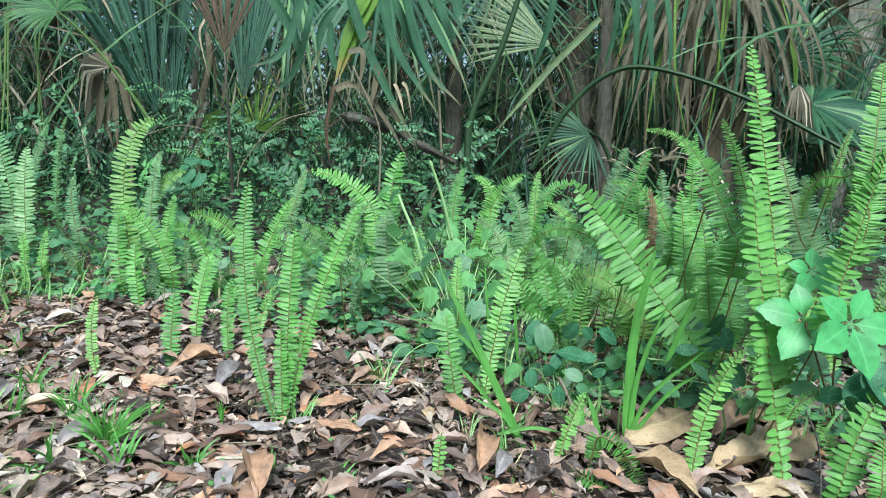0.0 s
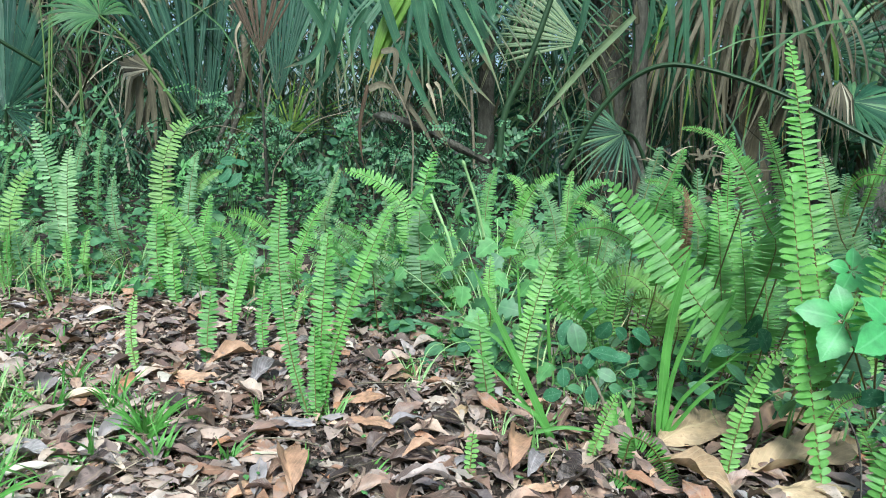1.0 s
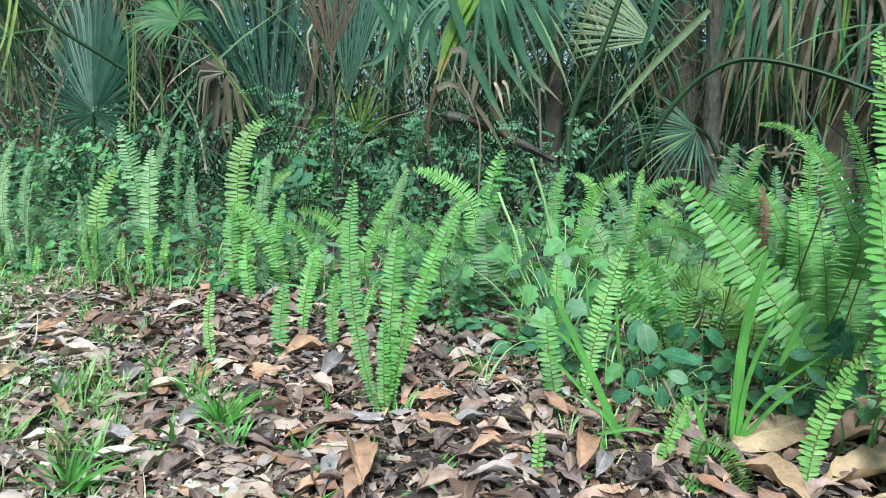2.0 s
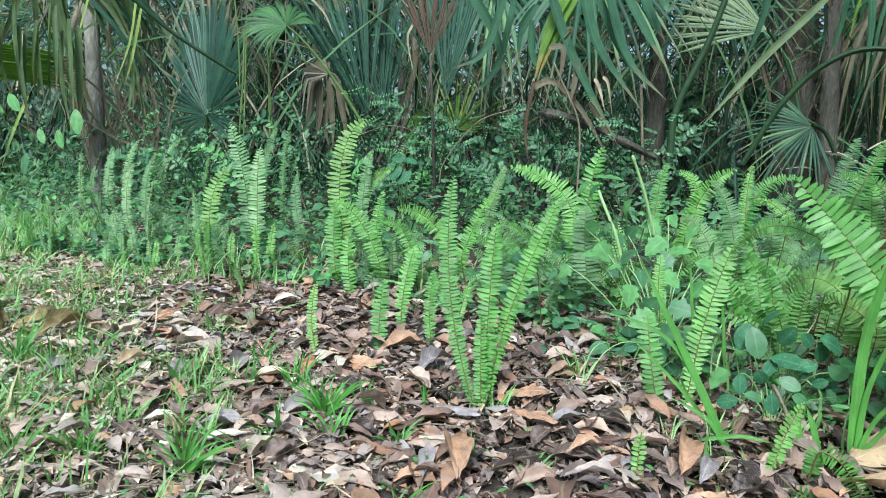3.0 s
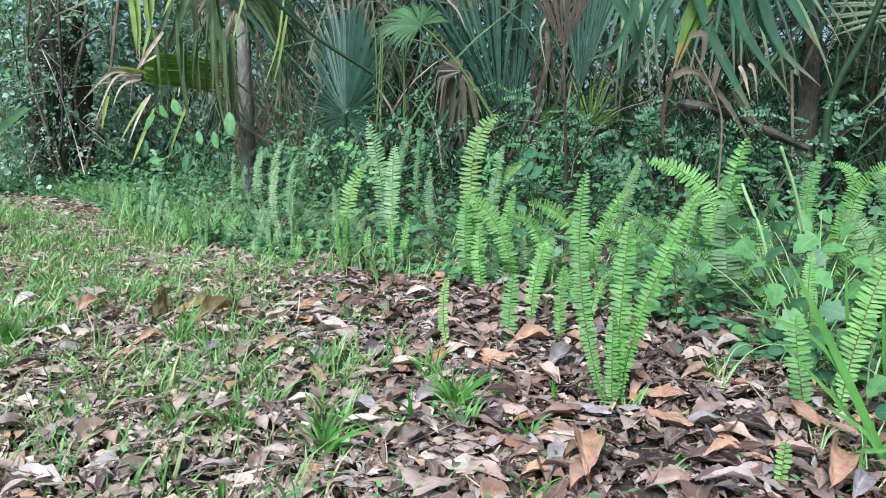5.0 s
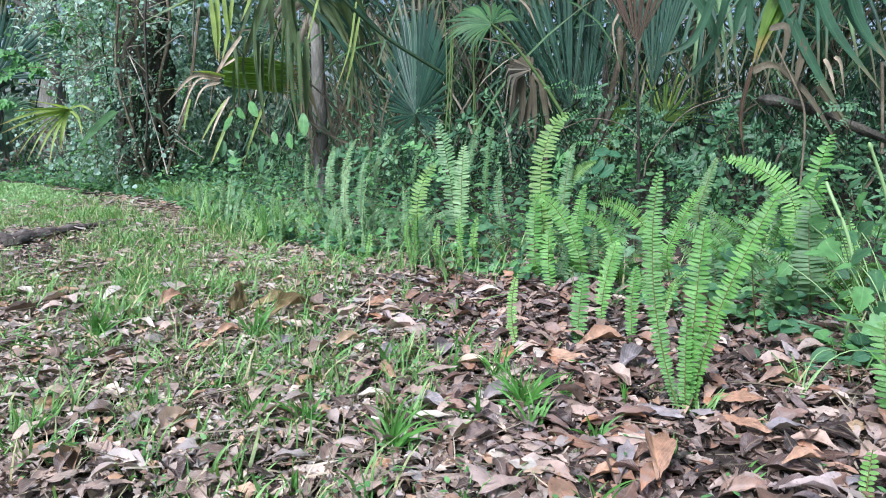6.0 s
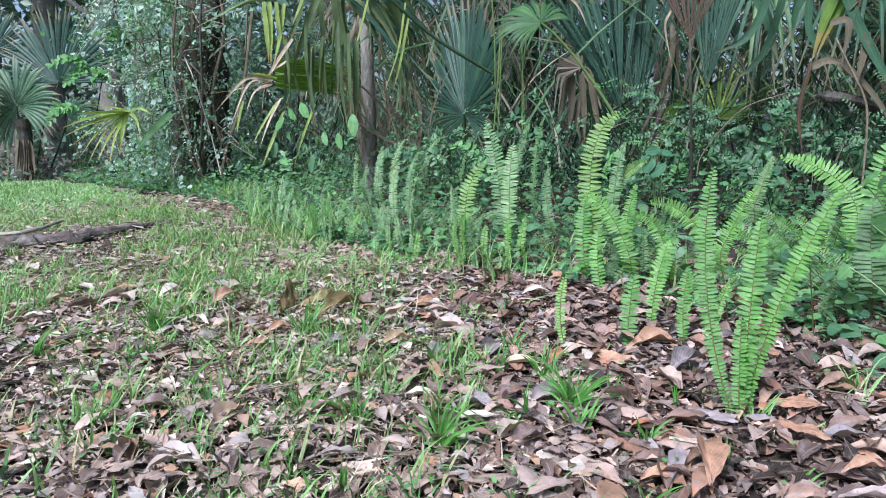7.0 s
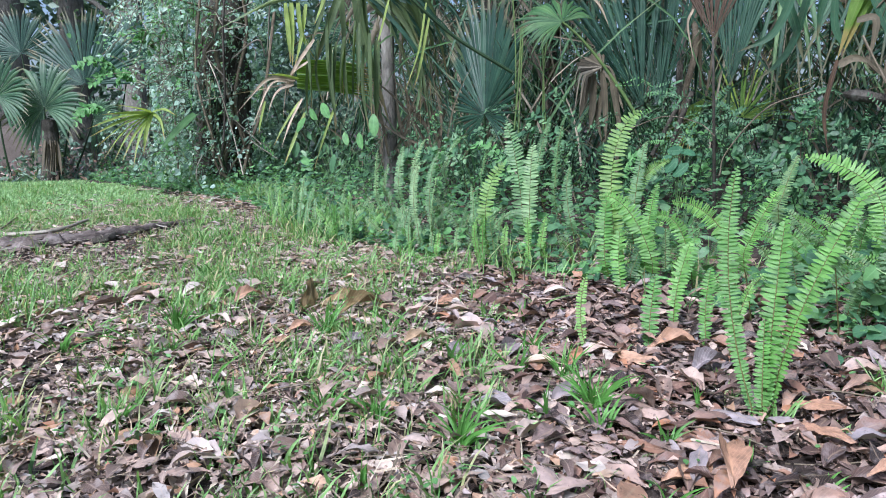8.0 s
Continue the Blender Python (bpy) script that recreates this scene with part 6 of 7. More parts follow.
def make_crumbs():
    """Leaf scraps and fine twigs between the larger leaves."""
    g, pale, tw = Geo(), Geo(), Geo()
    n = 60000
    p = np.stack([rng.uniform(-3.4, 1.0, n), rng.uniform(0.2, 2.7, n)], -1)
    p = p[(bank_depth(p[:, 0], p[:, 1]) < 0.4) & (rng.random(n) < np.clip(2.2 / np.hypot(p[:, 0], p[:, 1]) - 0.4, 0.15, 1))]
    m = len(p)
    ln = rng.uniform(0.005, 0.024, m)
    at = np.column_stack([p, rng.uniform(0.004, 0.022, m)])
    along, face, wd = rng.normal(0, 1, (m, 3)) * np.array((1, 1, 0.35)), rng.normal(0, 0.6, (m, 3)) + UP, ln * rng.uniform(0.8, 2.2, m)
    light = rng.random(m) < 0.15 + 0.7 * open_side(p[:, 0], p[:, 1])
    scrap = crumpled(DEAD, 0.5, 0.1, 33, (3, 3))
    scatter(g, scrap, at[~light], along[~light], face[~light], ln[~light], wd[~light])
    scatter(pale, scrap, at[light], along[light], face[light], ln[light], wd[light])
    ob = tagged(part("leaf_scraps", g, LITTER), "crumbled scraps of dead leaves on the soil", "dead leaves", kind="stuff")
    tagged(part("bleached_leaf_scraps", pale, LITTER_LIT), "pale crumbled scraps of dead leaves in the grass", "dead leaves", kind="stuff")
    for k in range(700):
        x, y = rng.uniform(-2.6, 0.9), rng.uniform(0.45, 2.3)
        a, ln = rng.uniform(0, 2 * math.pi), rng.uniform(0.03, 0.16)
        b = np.array((x, y, rng.uniform(0.010, 0.028)))
        t = b + np.array((math.cos(a) * ln, math.sin(a) * ln, rng.normal(0, 0.008)))
        tube(tw, bezier3(b, (b + t) / 2 + rng.normal(0, 0.006, 3), t, 6), rng.uniform(0.0005, 0.0017), 4)
    part("fine_twigs", tw, DRY, ob, "fine dry twigs")


make_crumbs()


def dead_leaf(at, turn, length, tilt, lean, mesh, label):
    ob = new("dead_leaf", mesh)
    ob.matrix_world = pose(*at, lean, tilt, turn) @ Matrix.Scale(length, 4)
    return tagged(ob, label, "dead leaf", "dead leaves")


FINE_SHAPES = [crumpled((LONG, DEAD)[k % 2], f, a, 120 + k, (14, 9)) for k, (f, a) in enumerate([(0.3, 0.10), (0.15, 0.07), (-0.25, -0.06), (0.55, 0.16), (0.1, 0.22), (-0.3, 0.10), (0.9, 0.04), (0.05, -0.14)])]
LEAF_MESHES = [Geo().add(*sh).mesh("dead_leaf", LITTER_ONE) for sh in FINE_SHAPES]
LEAF_LABELS = ["dry brown fallen leaf on the litter", "curled brown fallen leaf on the soil", "dry grey-brown fallen leaf on the litter", "folded tan fallen leaf on the litter", "arched brown fallen leaf on the litter", "flat brown fallen leaf on the litter", "folded dark brown fallen leaf on the litter", "narrow brown fallen leaf on the litter"]
placed = 0
while placed < 290:
    lx, ly = rng.uniform(-1.2, 0.7), rng.uniform(0.72, 1.9)
    if bank_depth(lx, ly) > 0.1 or rng.random() > litter_density(lx, ly):
        continue
    k = int(rng.integers(0, 8))
    dead_leaf((lx, ly, float(ground_height(lx, ly)) + rng.uniform(0.012, 0.026)), rng.uniform(0, 360), rng.uniform(0.038, 0.085), rng.normal(-3, 9), rng.normal(0, 14), LEAF_MESHES[k], LEAF_LABELS[k])
    placed += 1


# ---- grass ----
FAR_BLADE = (np.array([(0, -0.5, 0), (0, 0.5, 0), (0.55, 0.4, -0.5), (0.55, -0.4, -0.5), (1, 0.05, 0), (1, -0.05, 0)]), np.array([(0, 1, 2, 3), (3, 2, 4, 5)]), np.array([(0, 0), (1, 0), (0.9, 0.55), (0.1, 0.55), (0.55, 1), (0.45, 1)]))
NEAR_BLADE = (np.array([(a, c * h, 2.4 * (a * a - a)) for a, h in ((0, 0.5), (0.35, 0.5), (0.7, 0.34), (1, 0.03)) for c in (-1, 1)]), grid_faces(4, 2), np.array([(0.5 + 0.45 * c, a) for a in (0, 0.35, 0.7, 1) for c in (-1, 1)]))


def grass_blades(g, p, height, width, lean=0.5, shape=None):
    m = len(p)
    a = rng.uniform(0, 2 * np.pi, m)
    out = lean * rng.uniform(0.2, 1.2, m)
    along = np.stack([np.cos(a) * out, np.sin(a) * out, np.ones(m)], -1)
    face = np.stack([np.cos(a + 0.4), np.sin(a + 0.4), np.full(m, -0.2)], -1)
    z = ground_height(p[:, 0], p[:, 1])
    scatter(g, shape or NEAR_BLADE, np.column_stack([p, z]), along, face, height, width, lift=height * rng.uniform(0.1, 0.5, m))


def make_grass():
    g = Geo()
    n = 27000
    tufts = np.stack([rng.uniform(-7.0, 0.3, n), rng.uniform(0.2, 4.4, n)], -1)
    x, y = tufts.T
    patch = (0.55 + 0.55 * np.sin(x * 4.1 + 1.3 * y + 0.6) * np.sin(y * 5.3 - 0.7 * x) + 0.35 * np.sin(x * 13) * np.sin(y * 11)).clip(0, 2) ** 1.5
    bare = 0.95 * np.exp(-(((x + 2.95) / 0.45) ** 4 + ((y - 1.45) / 0.55) ** 4))
    bare = np.maximum(bare, 0.85 * (x < -2.6) * np.exp(-(((bank_depth(x, y) + 0.10) / 0.28) ** 4)))
    keep = (bank_depth(x, y) < 0.15) & (rng.random(n) > bare) & (rng.random(n) < (0.02 + 1.1 * open_side(x, y) * np.clip(patch - 0.12, 0.04, 1) * np.clip((np.hypot(x, y) - 0.75) / 0.5, 0.4, 1) * np.clip((x + 4.6) / 1.2, 0.1, 1)))
    p = np.repeat(tufts[keep], 20, axis=0)
    p = p + rng.normal(0, 0.015, p.shape)
    tall = np.repeat(0.55 + 0.95 * rng.uniform(0, 1, int(keep.sum())) ** 2, 20)
    grass_blades(g, p, (0.012 + 0.062 * rng.uniform(0, 1, len(p)) ** 1.2) * tall, rng.uniform(0.0016, 0.0052, len(p)), 1.0)
    n = 7500
    x = np.where(rng.random(n) < 0.6, rng.uniform(-5.2, -1.8, n), rng.uniform(-5, 0.9, n))
    y = np.interp(x, FRONT_X, FRONT_Y) + np.where(x < -3.2, rng.uniform(0.08, 0.5, n), rng.uniform(-0.15, 0.5, n))
    p = np.stack([x, y], -1)
    p = p[np.sin(x * 4.7) + np.sin(x * 11 + 1) > 0.1]
    grass_blades(g, p, rng.uniform(0.03, 0.15, len(p)), rng.uniform(0.0018, 0.006, len(p)), 0.9)
    n = 2600
    p = np.stack([rng.uniform(-7, 6, n), rng.uniform(-4.5, 0.5, n)], -1)
    p = p[(np.sin(p[:, 0] * 3.1 + p[:, 1]) + np.sin(p[:, 1] * 4.3) > -0.4) & (np.hypot(p[:, 0], p[:, 1]) > 0.3)]
    p = np.repeat(p, 9, axis=0)
    p = p + rng.normal(0, 0.03, p.shape)
    grass_blades(g, p, rng.uniform(0.015, 0.08, len(p)), rng.uniform(0.002, 0.005, len(p)), 1.1)
    return tagged(part("grass", g, GRASS), "short green grass growing through dead leaves", "grass", kind="stuff")


make_grass()


def make_lawn():
    g, dry = Geo(), Geo()
    lawn = np.concatenate([np.stack([rng.uniform(x0, x1, n), rng.uniform(y0, y1, n)], -1) for n, x0, x1, y0, y1 in ((60000, -11, -3.0, 0.0, 5.0), (90000, -9.5, -3.6, 0.8, 4.5), (14000, -15, -3, -1.5, 6.5), (12000, -12, 8, -8, 0.2))])
    n = len(lawn)
    x, y = lawn.T
    bare = 1.1 * np.exp(-(((x + 3.05) / 0.5) ** 4 + ((y - 1.45) / 0.6) ** 4)) + 0.3 * np.sin(x * 3.3) * np.sin(y * 4.1)
    lawn = lawn[(bank_depth(x, y) < -0.12 + 0.10 * np.sin(5 * x) * np.sin(11 * x + 1)) & (rng.random(n) > bare) & (rng.random(n) < np.maximum(np.clip((-x - 3.75 + 0.25 * np.sin(4 * y)) / 0.6, 0.06, 1), np.clip((0.1 - y) / 2, 0, 0.8)))]
    grass_blades(g, lawn, rng.uniform(0.01, 0.03, len(lawn)), rng.uniform(0.004, 0.009, len(lawn)), 1.2, FAR_BLADE)
    tagged(part("lawn", g, LAWN), "short bright green lawn grass", "lawn", kind="stuff")
    n = 17000
    p = np.stack([rng.uniform(-4.5, 0.0, n), rng.uniform(0.0, 3.4, n)], -1)
    p = p[(bank_depth(p[:, 0], p[:, 1]) < 0.1) & (rng.random(n) < 0.25 + 0.75 * open_side(p[:, 0], p[:, 1]))]
    m = len(p)
    ln = rng.uniform(0.03, 0.09, m)
    scatter(dry, NEAR_BLADE, np.column_stack([p, rng.uniform(0.006, 0.03, m)]), rng.normal(0, 1, (m, 3)) * np.array((1, 1, 0.18)), rng.normal(0, 0.4, (m, 3)) + UP, ln, rng.uniform(0.0012, 0.0035, m), lift=ln * rng.uniform(0, 0.18, m))
    tagged(part("straw", dry, STRAW), "dry straw-coloured grass lying on the ground", "dry grass", kind="stuff")


make_lawn()


def tiny_herbs():
    g = Geo()
    n = 5200
    p = np.stack([rng.uniform(-3.6, 0.5, n), rng.uniform(0.4, 2.6, n)], -1)
    p = p[(bank_depth(p[:, 0], p[:, 1]) < 0.1) & (rng.random(n) < 0.45 + 0.5 * open_side(p[:, 0], p[:, 1]))]
    m = len(p)
    p = np.repeat(p[: m // 3], 3, axis=0) + rng.normal(0, 0.006, (m // 3 * 3, 2))
    m = len(p)
    ln = rng.uniform(0.006, 0.015, m)
    scatter(g, leaf_shape(OVAL, 0.15), np.column_stack([p, rng.uniform(0.01, 0.04, m)]), rng.normal(0, 1, (m, 3)) * np.array((1, 1, 0.3)), rng.normal(0, 0.3, (m, 3)) + UP, ln, ln)
    return tagged(part("seedlings", g, HERB_LIGHT), "tiny green seedlings among dead leaves", "seedlings", kind="stuff")


tiny_herbs()


def grass_tuft(label, base, count, tall, width, lean, material=GRASS_BRIGHT):
    """A tuft of separate blades."""
    ob = thing("grass_tuft", (0, 0, 0), label, "grass tuft", "grass tufts")
    for k in range(count):
        a = rng.uniform(0, 2 * math.pi)
        h, out = tall * rng.uniform(0.5, 1.1), lean * tall * rng.uniform(0.2, 1.2)
        b = mark(base, rng.normal(0, 0.006), rng.normal(0, 0.006))
        t = mark(b, math.cos(a) * out, math.sin(a) * out, h)
        m = (b + t) / 2 + np.array((-math.cos(a) * out * 0.12, -math.sin(a) * out * 0.12, h * 0.12))
        part("blade", strip(Geo(), bezier3(b, m, t, 9), (math.cos(a) * 0.6, math.sin(a) * 0.6 - 0.5, 0.5), width * rng.uniform(0.7, 1.2), 0.2), material, ob)
    return ob


grass_tuft("bright green grass tuft on bare soil", (-0.559, 0.743, 0.000), 22, 0.06, 0.0055, 1.2)
grass_tuft("bright green grass tuft in dead leaves", (-0.460, 0.957, 0.000), 14, 0.07, 0.005, 0.9)
grass_tuft("small green grass tuft in dead leaves", (-0.710, 0.741, 0.000), 12, 0.05, 0.005, 0.9)
grass_tuft("small green grass tuft in dead leaves", (-0.801, 0.706, 0.000), 11, 0.05, 0.005, 0.9)
grass_tuft("leaning green grass tuft in dead leaves", (-0.463, 0.964, 0.000), 12, 0.085, 0.0055, 0.8)
grass_tuft("thin green grass tuft in dead leaves", (-0.325, 1.027, 0.000), 6, 0.06, 0.005, 0.4)
grass_tuft("green grass tuft in litter", (-0.725, 0.738, 0.000), 12, 0.05, 0.005, 1.0)
grass_tuft("green grass tuft in litter", (-1.400, 0.843, 0.000), 26, 0.10, 0.005, 0.8)
grass_tuft("green grass tuft in litter", (-1.127, 1.023, 0.000), 22, 0.09, 0.005, 0.8)
grass_tuft("green grass tuft in litter", (-1.037, 0.501, -0.000), 14, 0.06, 0.005, 1.0)
grass_tuft("green grass tuft in litter", (-1.457, 0.615, 0.000), 16, 0.07, 0.005, 0.9)
grass_tuft("green grass tuft in litter", (-0.587, 0.563, 0.000), 8, 0.05, 0.006, 0.4)
for spot, size in (((-0.690, 1.172, 0.000), 0.07), ((-0.560, 1.059, 0.000), 0.08), ((-0.420, 0.905, 0.000), 0.06), ((-0.320, 0.902, 0.000), 0.05), ((-0.825, 1.348, 0.000), 0.06), ((-0.506, 0.890, 0.000), 0.07), ((-0.220, 0.882, 0.000), 0.04), ((-0.123, 0.877, 0.000), 0.035), ((-0.428, 1.028, 0.000), 0.05), ((-0.643, 1.028, 0.000), 0.07), ((-1.020, 1.114, 0.000), 0.07), ((-0.785, 1.022, 0.000), 0.06), ((-0.465, 0.959, 0.000), 0.08), ((-0.589, 0.789, 0.000), 0.06)):
    grass_tuft("bright green grass tuft among dead leaves", spot, 9, size, 0.005, 0.9)
grass_tuft("thin dark grass in the bank", (-0.177, 1.830, 0.000), 34, 0.13, 0.0035, 0.9)
grass_tuft("thin dark grass in the bank", (-0.059, 1.849, 0.000), 26, 0.13, 0.0035, 0.9)


count = 0
while count < 130:
    tx, ty = rng.uniform(-2.4, -0.1), rng.uniform(0.5, 2.2)
    if bank_depth(tx, ty) > 0 or rng.random() > open_side(tx, ty) * 0.8 + 0.10:
        continue
    grass_tuft("green grass tuft among dead leaves", (tx, ty, 0.0), int(rng.integers(3, 10)), rng.uniform(0.025, 0.07), rng.uniform(0.003, 0.006), rng.uniform(0.7, 1.8), GRASS if count % 3 else GRASS_BRIGHT)
    count += 1


def broad_grass(label, paths, width):
    ob = thing("broad_grass", (0, 0, 0), label, "grass", "broad grasses")
    for k, p in enumerate(paths):
        part("blade", strip(Geo(), smooth_path(p, 16), (0.25, -1, 0.35), width * (1.1 if k == 0 else rng.uniform(0.45, 0.7)), 0.18, lambda s: np.interp(s, [0, 0.1, 0.7, 1], [0.5, 1, 0.75, 0.03])), GRASS_BRIGHT, ob)
    return ob


broad_grass("broad-bladed bright green grass leaning over the litter", [[(0.134, 1.021, -0.001), (0.072, 1.027, 0.127), (-0.009, 1.030, 0.283)], [(0.132, 1.022, -0.001), (0.044, 1.029, 0.160), (-0.075, 1.027, 0.205)], [(0.135, 1.011, 0.004), (0.098, 1.015, 0.058), (0.044, 1.019, 0.085)], [(0.090, 0.996, 0.036), (0.138, 0.990, 0.050), (0.182, 0.983, 0.048)], [(0.138, 1.041, -0.001), (0.065, 1.048, 0.084), (-0.015, 1.050, 0.160)], [(0.141, 1.242, 0.072), (0.133, 1.243, 0.154), (0.123, 1.244, 0.236)], [(0.094, 1.246, 0.090), (0.082, 1.247, 0.172), (0.075, 1.248, 0.251)]], 0.012)
broad_grass("upright broad-bladed green grass", [[(0.286, 1.031, 0.017), (0.287, 1.031, 0.186), (0.310, 1.024, 0.327)], [(0.290, 1.030, 0.018), (0.316, 1.022, 0.095), (0.392, 0.996, 0.183)], [(0.288, 1.030, 0.017), (0.338, 1.015, 0.098), (0.380, 1.000, 0.139)], [(0.248, 1.020, 0.004), (0.236, 1.023, 0.056), (0.224, 1.026, 0.090)], [(0.291, 1.030, 0.018), (0.298, 1.028, 0.127), (0.334, 1.016, 0.251)], [(0.344, 1.045, 0.141), (0.365, 1.038, 0.213), (0.380, 1.032, 0.258)], [(0.238, 1.023, 0.007), (0.219, 1.027, 0.045), (0.217, 1.027, 0.078)]], 0.016)


# ---- broad-leaved herbs ----
def herb(name, label, leaves, material, rows, size, stem_from, category="herb", group="", face=(0.0, -0.75, 0.65), fold=0.12, stem_r=0.0012, aspect=1.0, hang=0.0):
    """Leaves at given points on thin stalks from a common foot."""
    ob = thing(name, (0, 0, 0), label, category, group)
    foot = np.asarray(stem_from, float)
    for p in leaves:
        p = np.asarray(p, float)
        a = rng.uniform(0, 2 * math.pi)
        g = Geo()
        ln = size * rng.uniform(0.65, 1.25)
        along = np.array((math.cos(a), -0.25, math.sin(a) * 0.7 - 0.2 - hang))
        f = np.asarray(face) + rng.normal(0, 0.38, 3)
        scatter(g, leaf_shape(rows, fold, 0.05), [p - unit(along) * ln * 0.5], along[None], f[None], np.array([ln]), np.array([ln * aspect]))
        leaf = part("leaf", g, material if rng.random() < 0.7 else HERB, ob)
        part("stalk", tube(Geo(), bezier3(foot, (foot + p) / 2 + np.array((0, 0.02, 0.03)), p - unit(along) * ln * 0.5, 8), stem_r, 4), PETIOLE_LIGHT, leaf)
    return ob


herb("heartleaf_vine", "light green heart-leaved vine climbing over ferns", [(-0.080, 1.598, 0.362), (-0.133, 1.594, 0.343), (0.002, 1.620, 0.295), (-0.038, 1.600, 0.306), (-0.055, 1.649, 0.329), (-0.109, 1.576, 0.339)], HERB_LIGHT, ROUND, 0.052, (-0.029, 1.854, 0.000), "vine", aspect=0.85)
herb("lettuce_leaved_vine", "pale green broad-leaved creeper in the bank", [(-0.057, 1.499, 0.183), (-0.024, 1.450, 0.134), (0.020, 1.550, 0.222), (0.056, 1.449, 0.173), (0.077, 1.348, 0.138), (0.116, 1.495, 0.203), (0.001, 1.400, 0.099), (0.055, 1.299, 0.105), (0.138, 1.393, 0.181), (0.127, 1.193, 0.061), (-0.057, 1.599, 0.231), (0.019, 1.650, 0.253), (0.096, 1.597, 0.250), (-0.002, 1.500, 0.161), (-0.115, 1.696, 0.242), (-0.169, 1.591, 0.150), (-0.079, 1.548, 0.205), (-0.028, 1.500, 0.209), (0.039, 1.500, 0.199), (0.076, 1.548, 0.218), (0.100, 1.396, 0.168), (0.023, 1.420, 0.131), (-0.040, 1.449, 0.097), (0.086, 1.297, 0.107), (0.120, 1.345, 0.135), (-0.119, 1.596, 0.190), (-0.026, 1.650, 0.245), (0.060, 1.699, 0.263), (0.137, 1.544, 0.233), (0.035, 1.300, 0.072)], HERB_LIGHT, ROUND, 0.041, (0.040, 1.422, 0.000), "creeper", aspect=0.9)
herb("oval_leaf_herb", "dull green oval-leaved herb speckled pale", [(0.197, 1.184, 0.173), (0.175, 1.167, 0.136), (0.161, 1.189, 0.139), (0.218, 1.160, 0.154), (0.249, 1.174, 0.146), (0.274, 1.137, 0.151), (0.219, 1.129, 0.119), (0.193, 1.134, 0.107), (0.242, 1.124, 0.117), (0.264, 1.150, 0.134)], HERB_DARK, ELLIPSE, 0.044, (0.253, 1.309, 0.000), aspect=1.15)
herb("oval_leaf_herb", "dull green oval-leaved herb in dead leaves", [(-0.197, 1.406, 0.017), (-0.166, 1.390, -0.004), (-0.124, 1.374, -0.003), (-0.074, 1.398, 0.036), (-0.032, 1.380, 0.032), (-0.059, 1.349, 0.002), (-0.097, 1.377, 0.009), (-0.118, 1.214, -0.008), (-0.153, 1.291, -0.010), (-0.014, 1.400, 0.046)], HERB_DARK, ELLIPSE, 0.042, (-0.096, 1.238, 0.000), aspect=1.25)
herb("oval_leaf_herb", "dull green oval-leaved herb under ferns", [(0.390, 1.082, 0.190), (0.421, 1.070, 0.194), (0.430, 1.045, 0.179), (0.376, 1.055, 0.157), (0.390, 1.028, 0.130), (0.358, 1.061, 0.136), (0.416, 1.072, 0.162)], HERB_DARK, ELLIPSE, 0.050, (0.478, 1.244, 0.000), aspect=1.0)
herb("oval_leaf_herb", "small green oval-leaved herb in dead leaves", [(0.022, 1.150, -0.008), (0.040, 1.099, -0.011), (0.072, 1.118, 0.007), (0.067, 1.078, -0.015), (0.089, 1.096, -0.000), (0.076, 1.097, -0.009)], HERB_DARK, ELLIPSE, 0.031, (0.050, 1.011, 0.000), aspect=1.25)
herb("oval_leaf_herb", "small green oval-leaved herb by the grass", [(0.166, 1.087, 0.074), (0.192, 1.083, 0.068), (0.150, 1.110, 0.085), (0.216, 1.099, 0.096), (0.249, 1.071, 0.111), (0.274, 1.086, 0.125), (0.176, 1.106, 0.101), (0.226, 1.077, 0.081), (0.134, 1.112, 0.055)], HERB_DARK, ELLIPSE, 0.030, (0.205, 1.136, 0.000), aspect=1.2)
herb("oval_leaf_herb", "small green oval-leaved herb by the ferns", [(0.416, 0.909, 0.124), (0.499, 0.924, 0.185), (0.413, 0.965, 0.152), (0.482, 0.910, 0.149), (0.506, 0.886, 0.151), (0.518, 0.855, 0.148), (0.347, 1.044, 0.097), (0.327, 1.071, 0.123)], HERB_DARK, ELLIPSE, 0.037, (0.578, 1.149, 0.000), aspect=1.1)
herb("oval_leaf_herb", "blue-green oval-leaved herb at the edge of the bank", [(0.532, 0.847, 0.192), (0.539, 0.843, 0.175), (0.537, 0.867, 0.167)], HERB_DARK, ELLIPSE, 0.055, (0.702, 1.071, 0.000), aspect=1.1)
herb("oval_leaf_herb", "dull green oval-leaved herb below the palms", [(-0.800, 2.263, 0.372), (-0.768, 2.274, 0.364), (-0.809, 2.260, 0.324), (-0.782, 2.269, 0.310), (-0.824, 2.254, 0.345)], HERB_DARK, ELLIPSE, 0.057, (-0.819, 2.362, 0.154), aspect=1.0)
herb("broad_leaf_shrub", "light green broad-leaved shrub under a drooping palm", [(-2.750, 2.531, 0.540), (-2.794, 2.484, 0.487), (-2.767, 2.513, 0.435), (-2.815, 2.461, 0.362), (-2.640, 2.644, 0.415), (-2.587, 2.696, 0.403), (-2.534, 2.745, 0.482), (-2.567, 2.715, 0.367), (-2.709, 2.575, 0.559), (-2.786, 2.492, 0.307), (-2.688, 2.596, 0.290)], HERB_LIGHT, ELLIPSE, 0.10, (-2.809, 2.687, 0.178), "shrub", face=(0.3, -0.9, 0.35), aspect=0.8, hang=0.7)


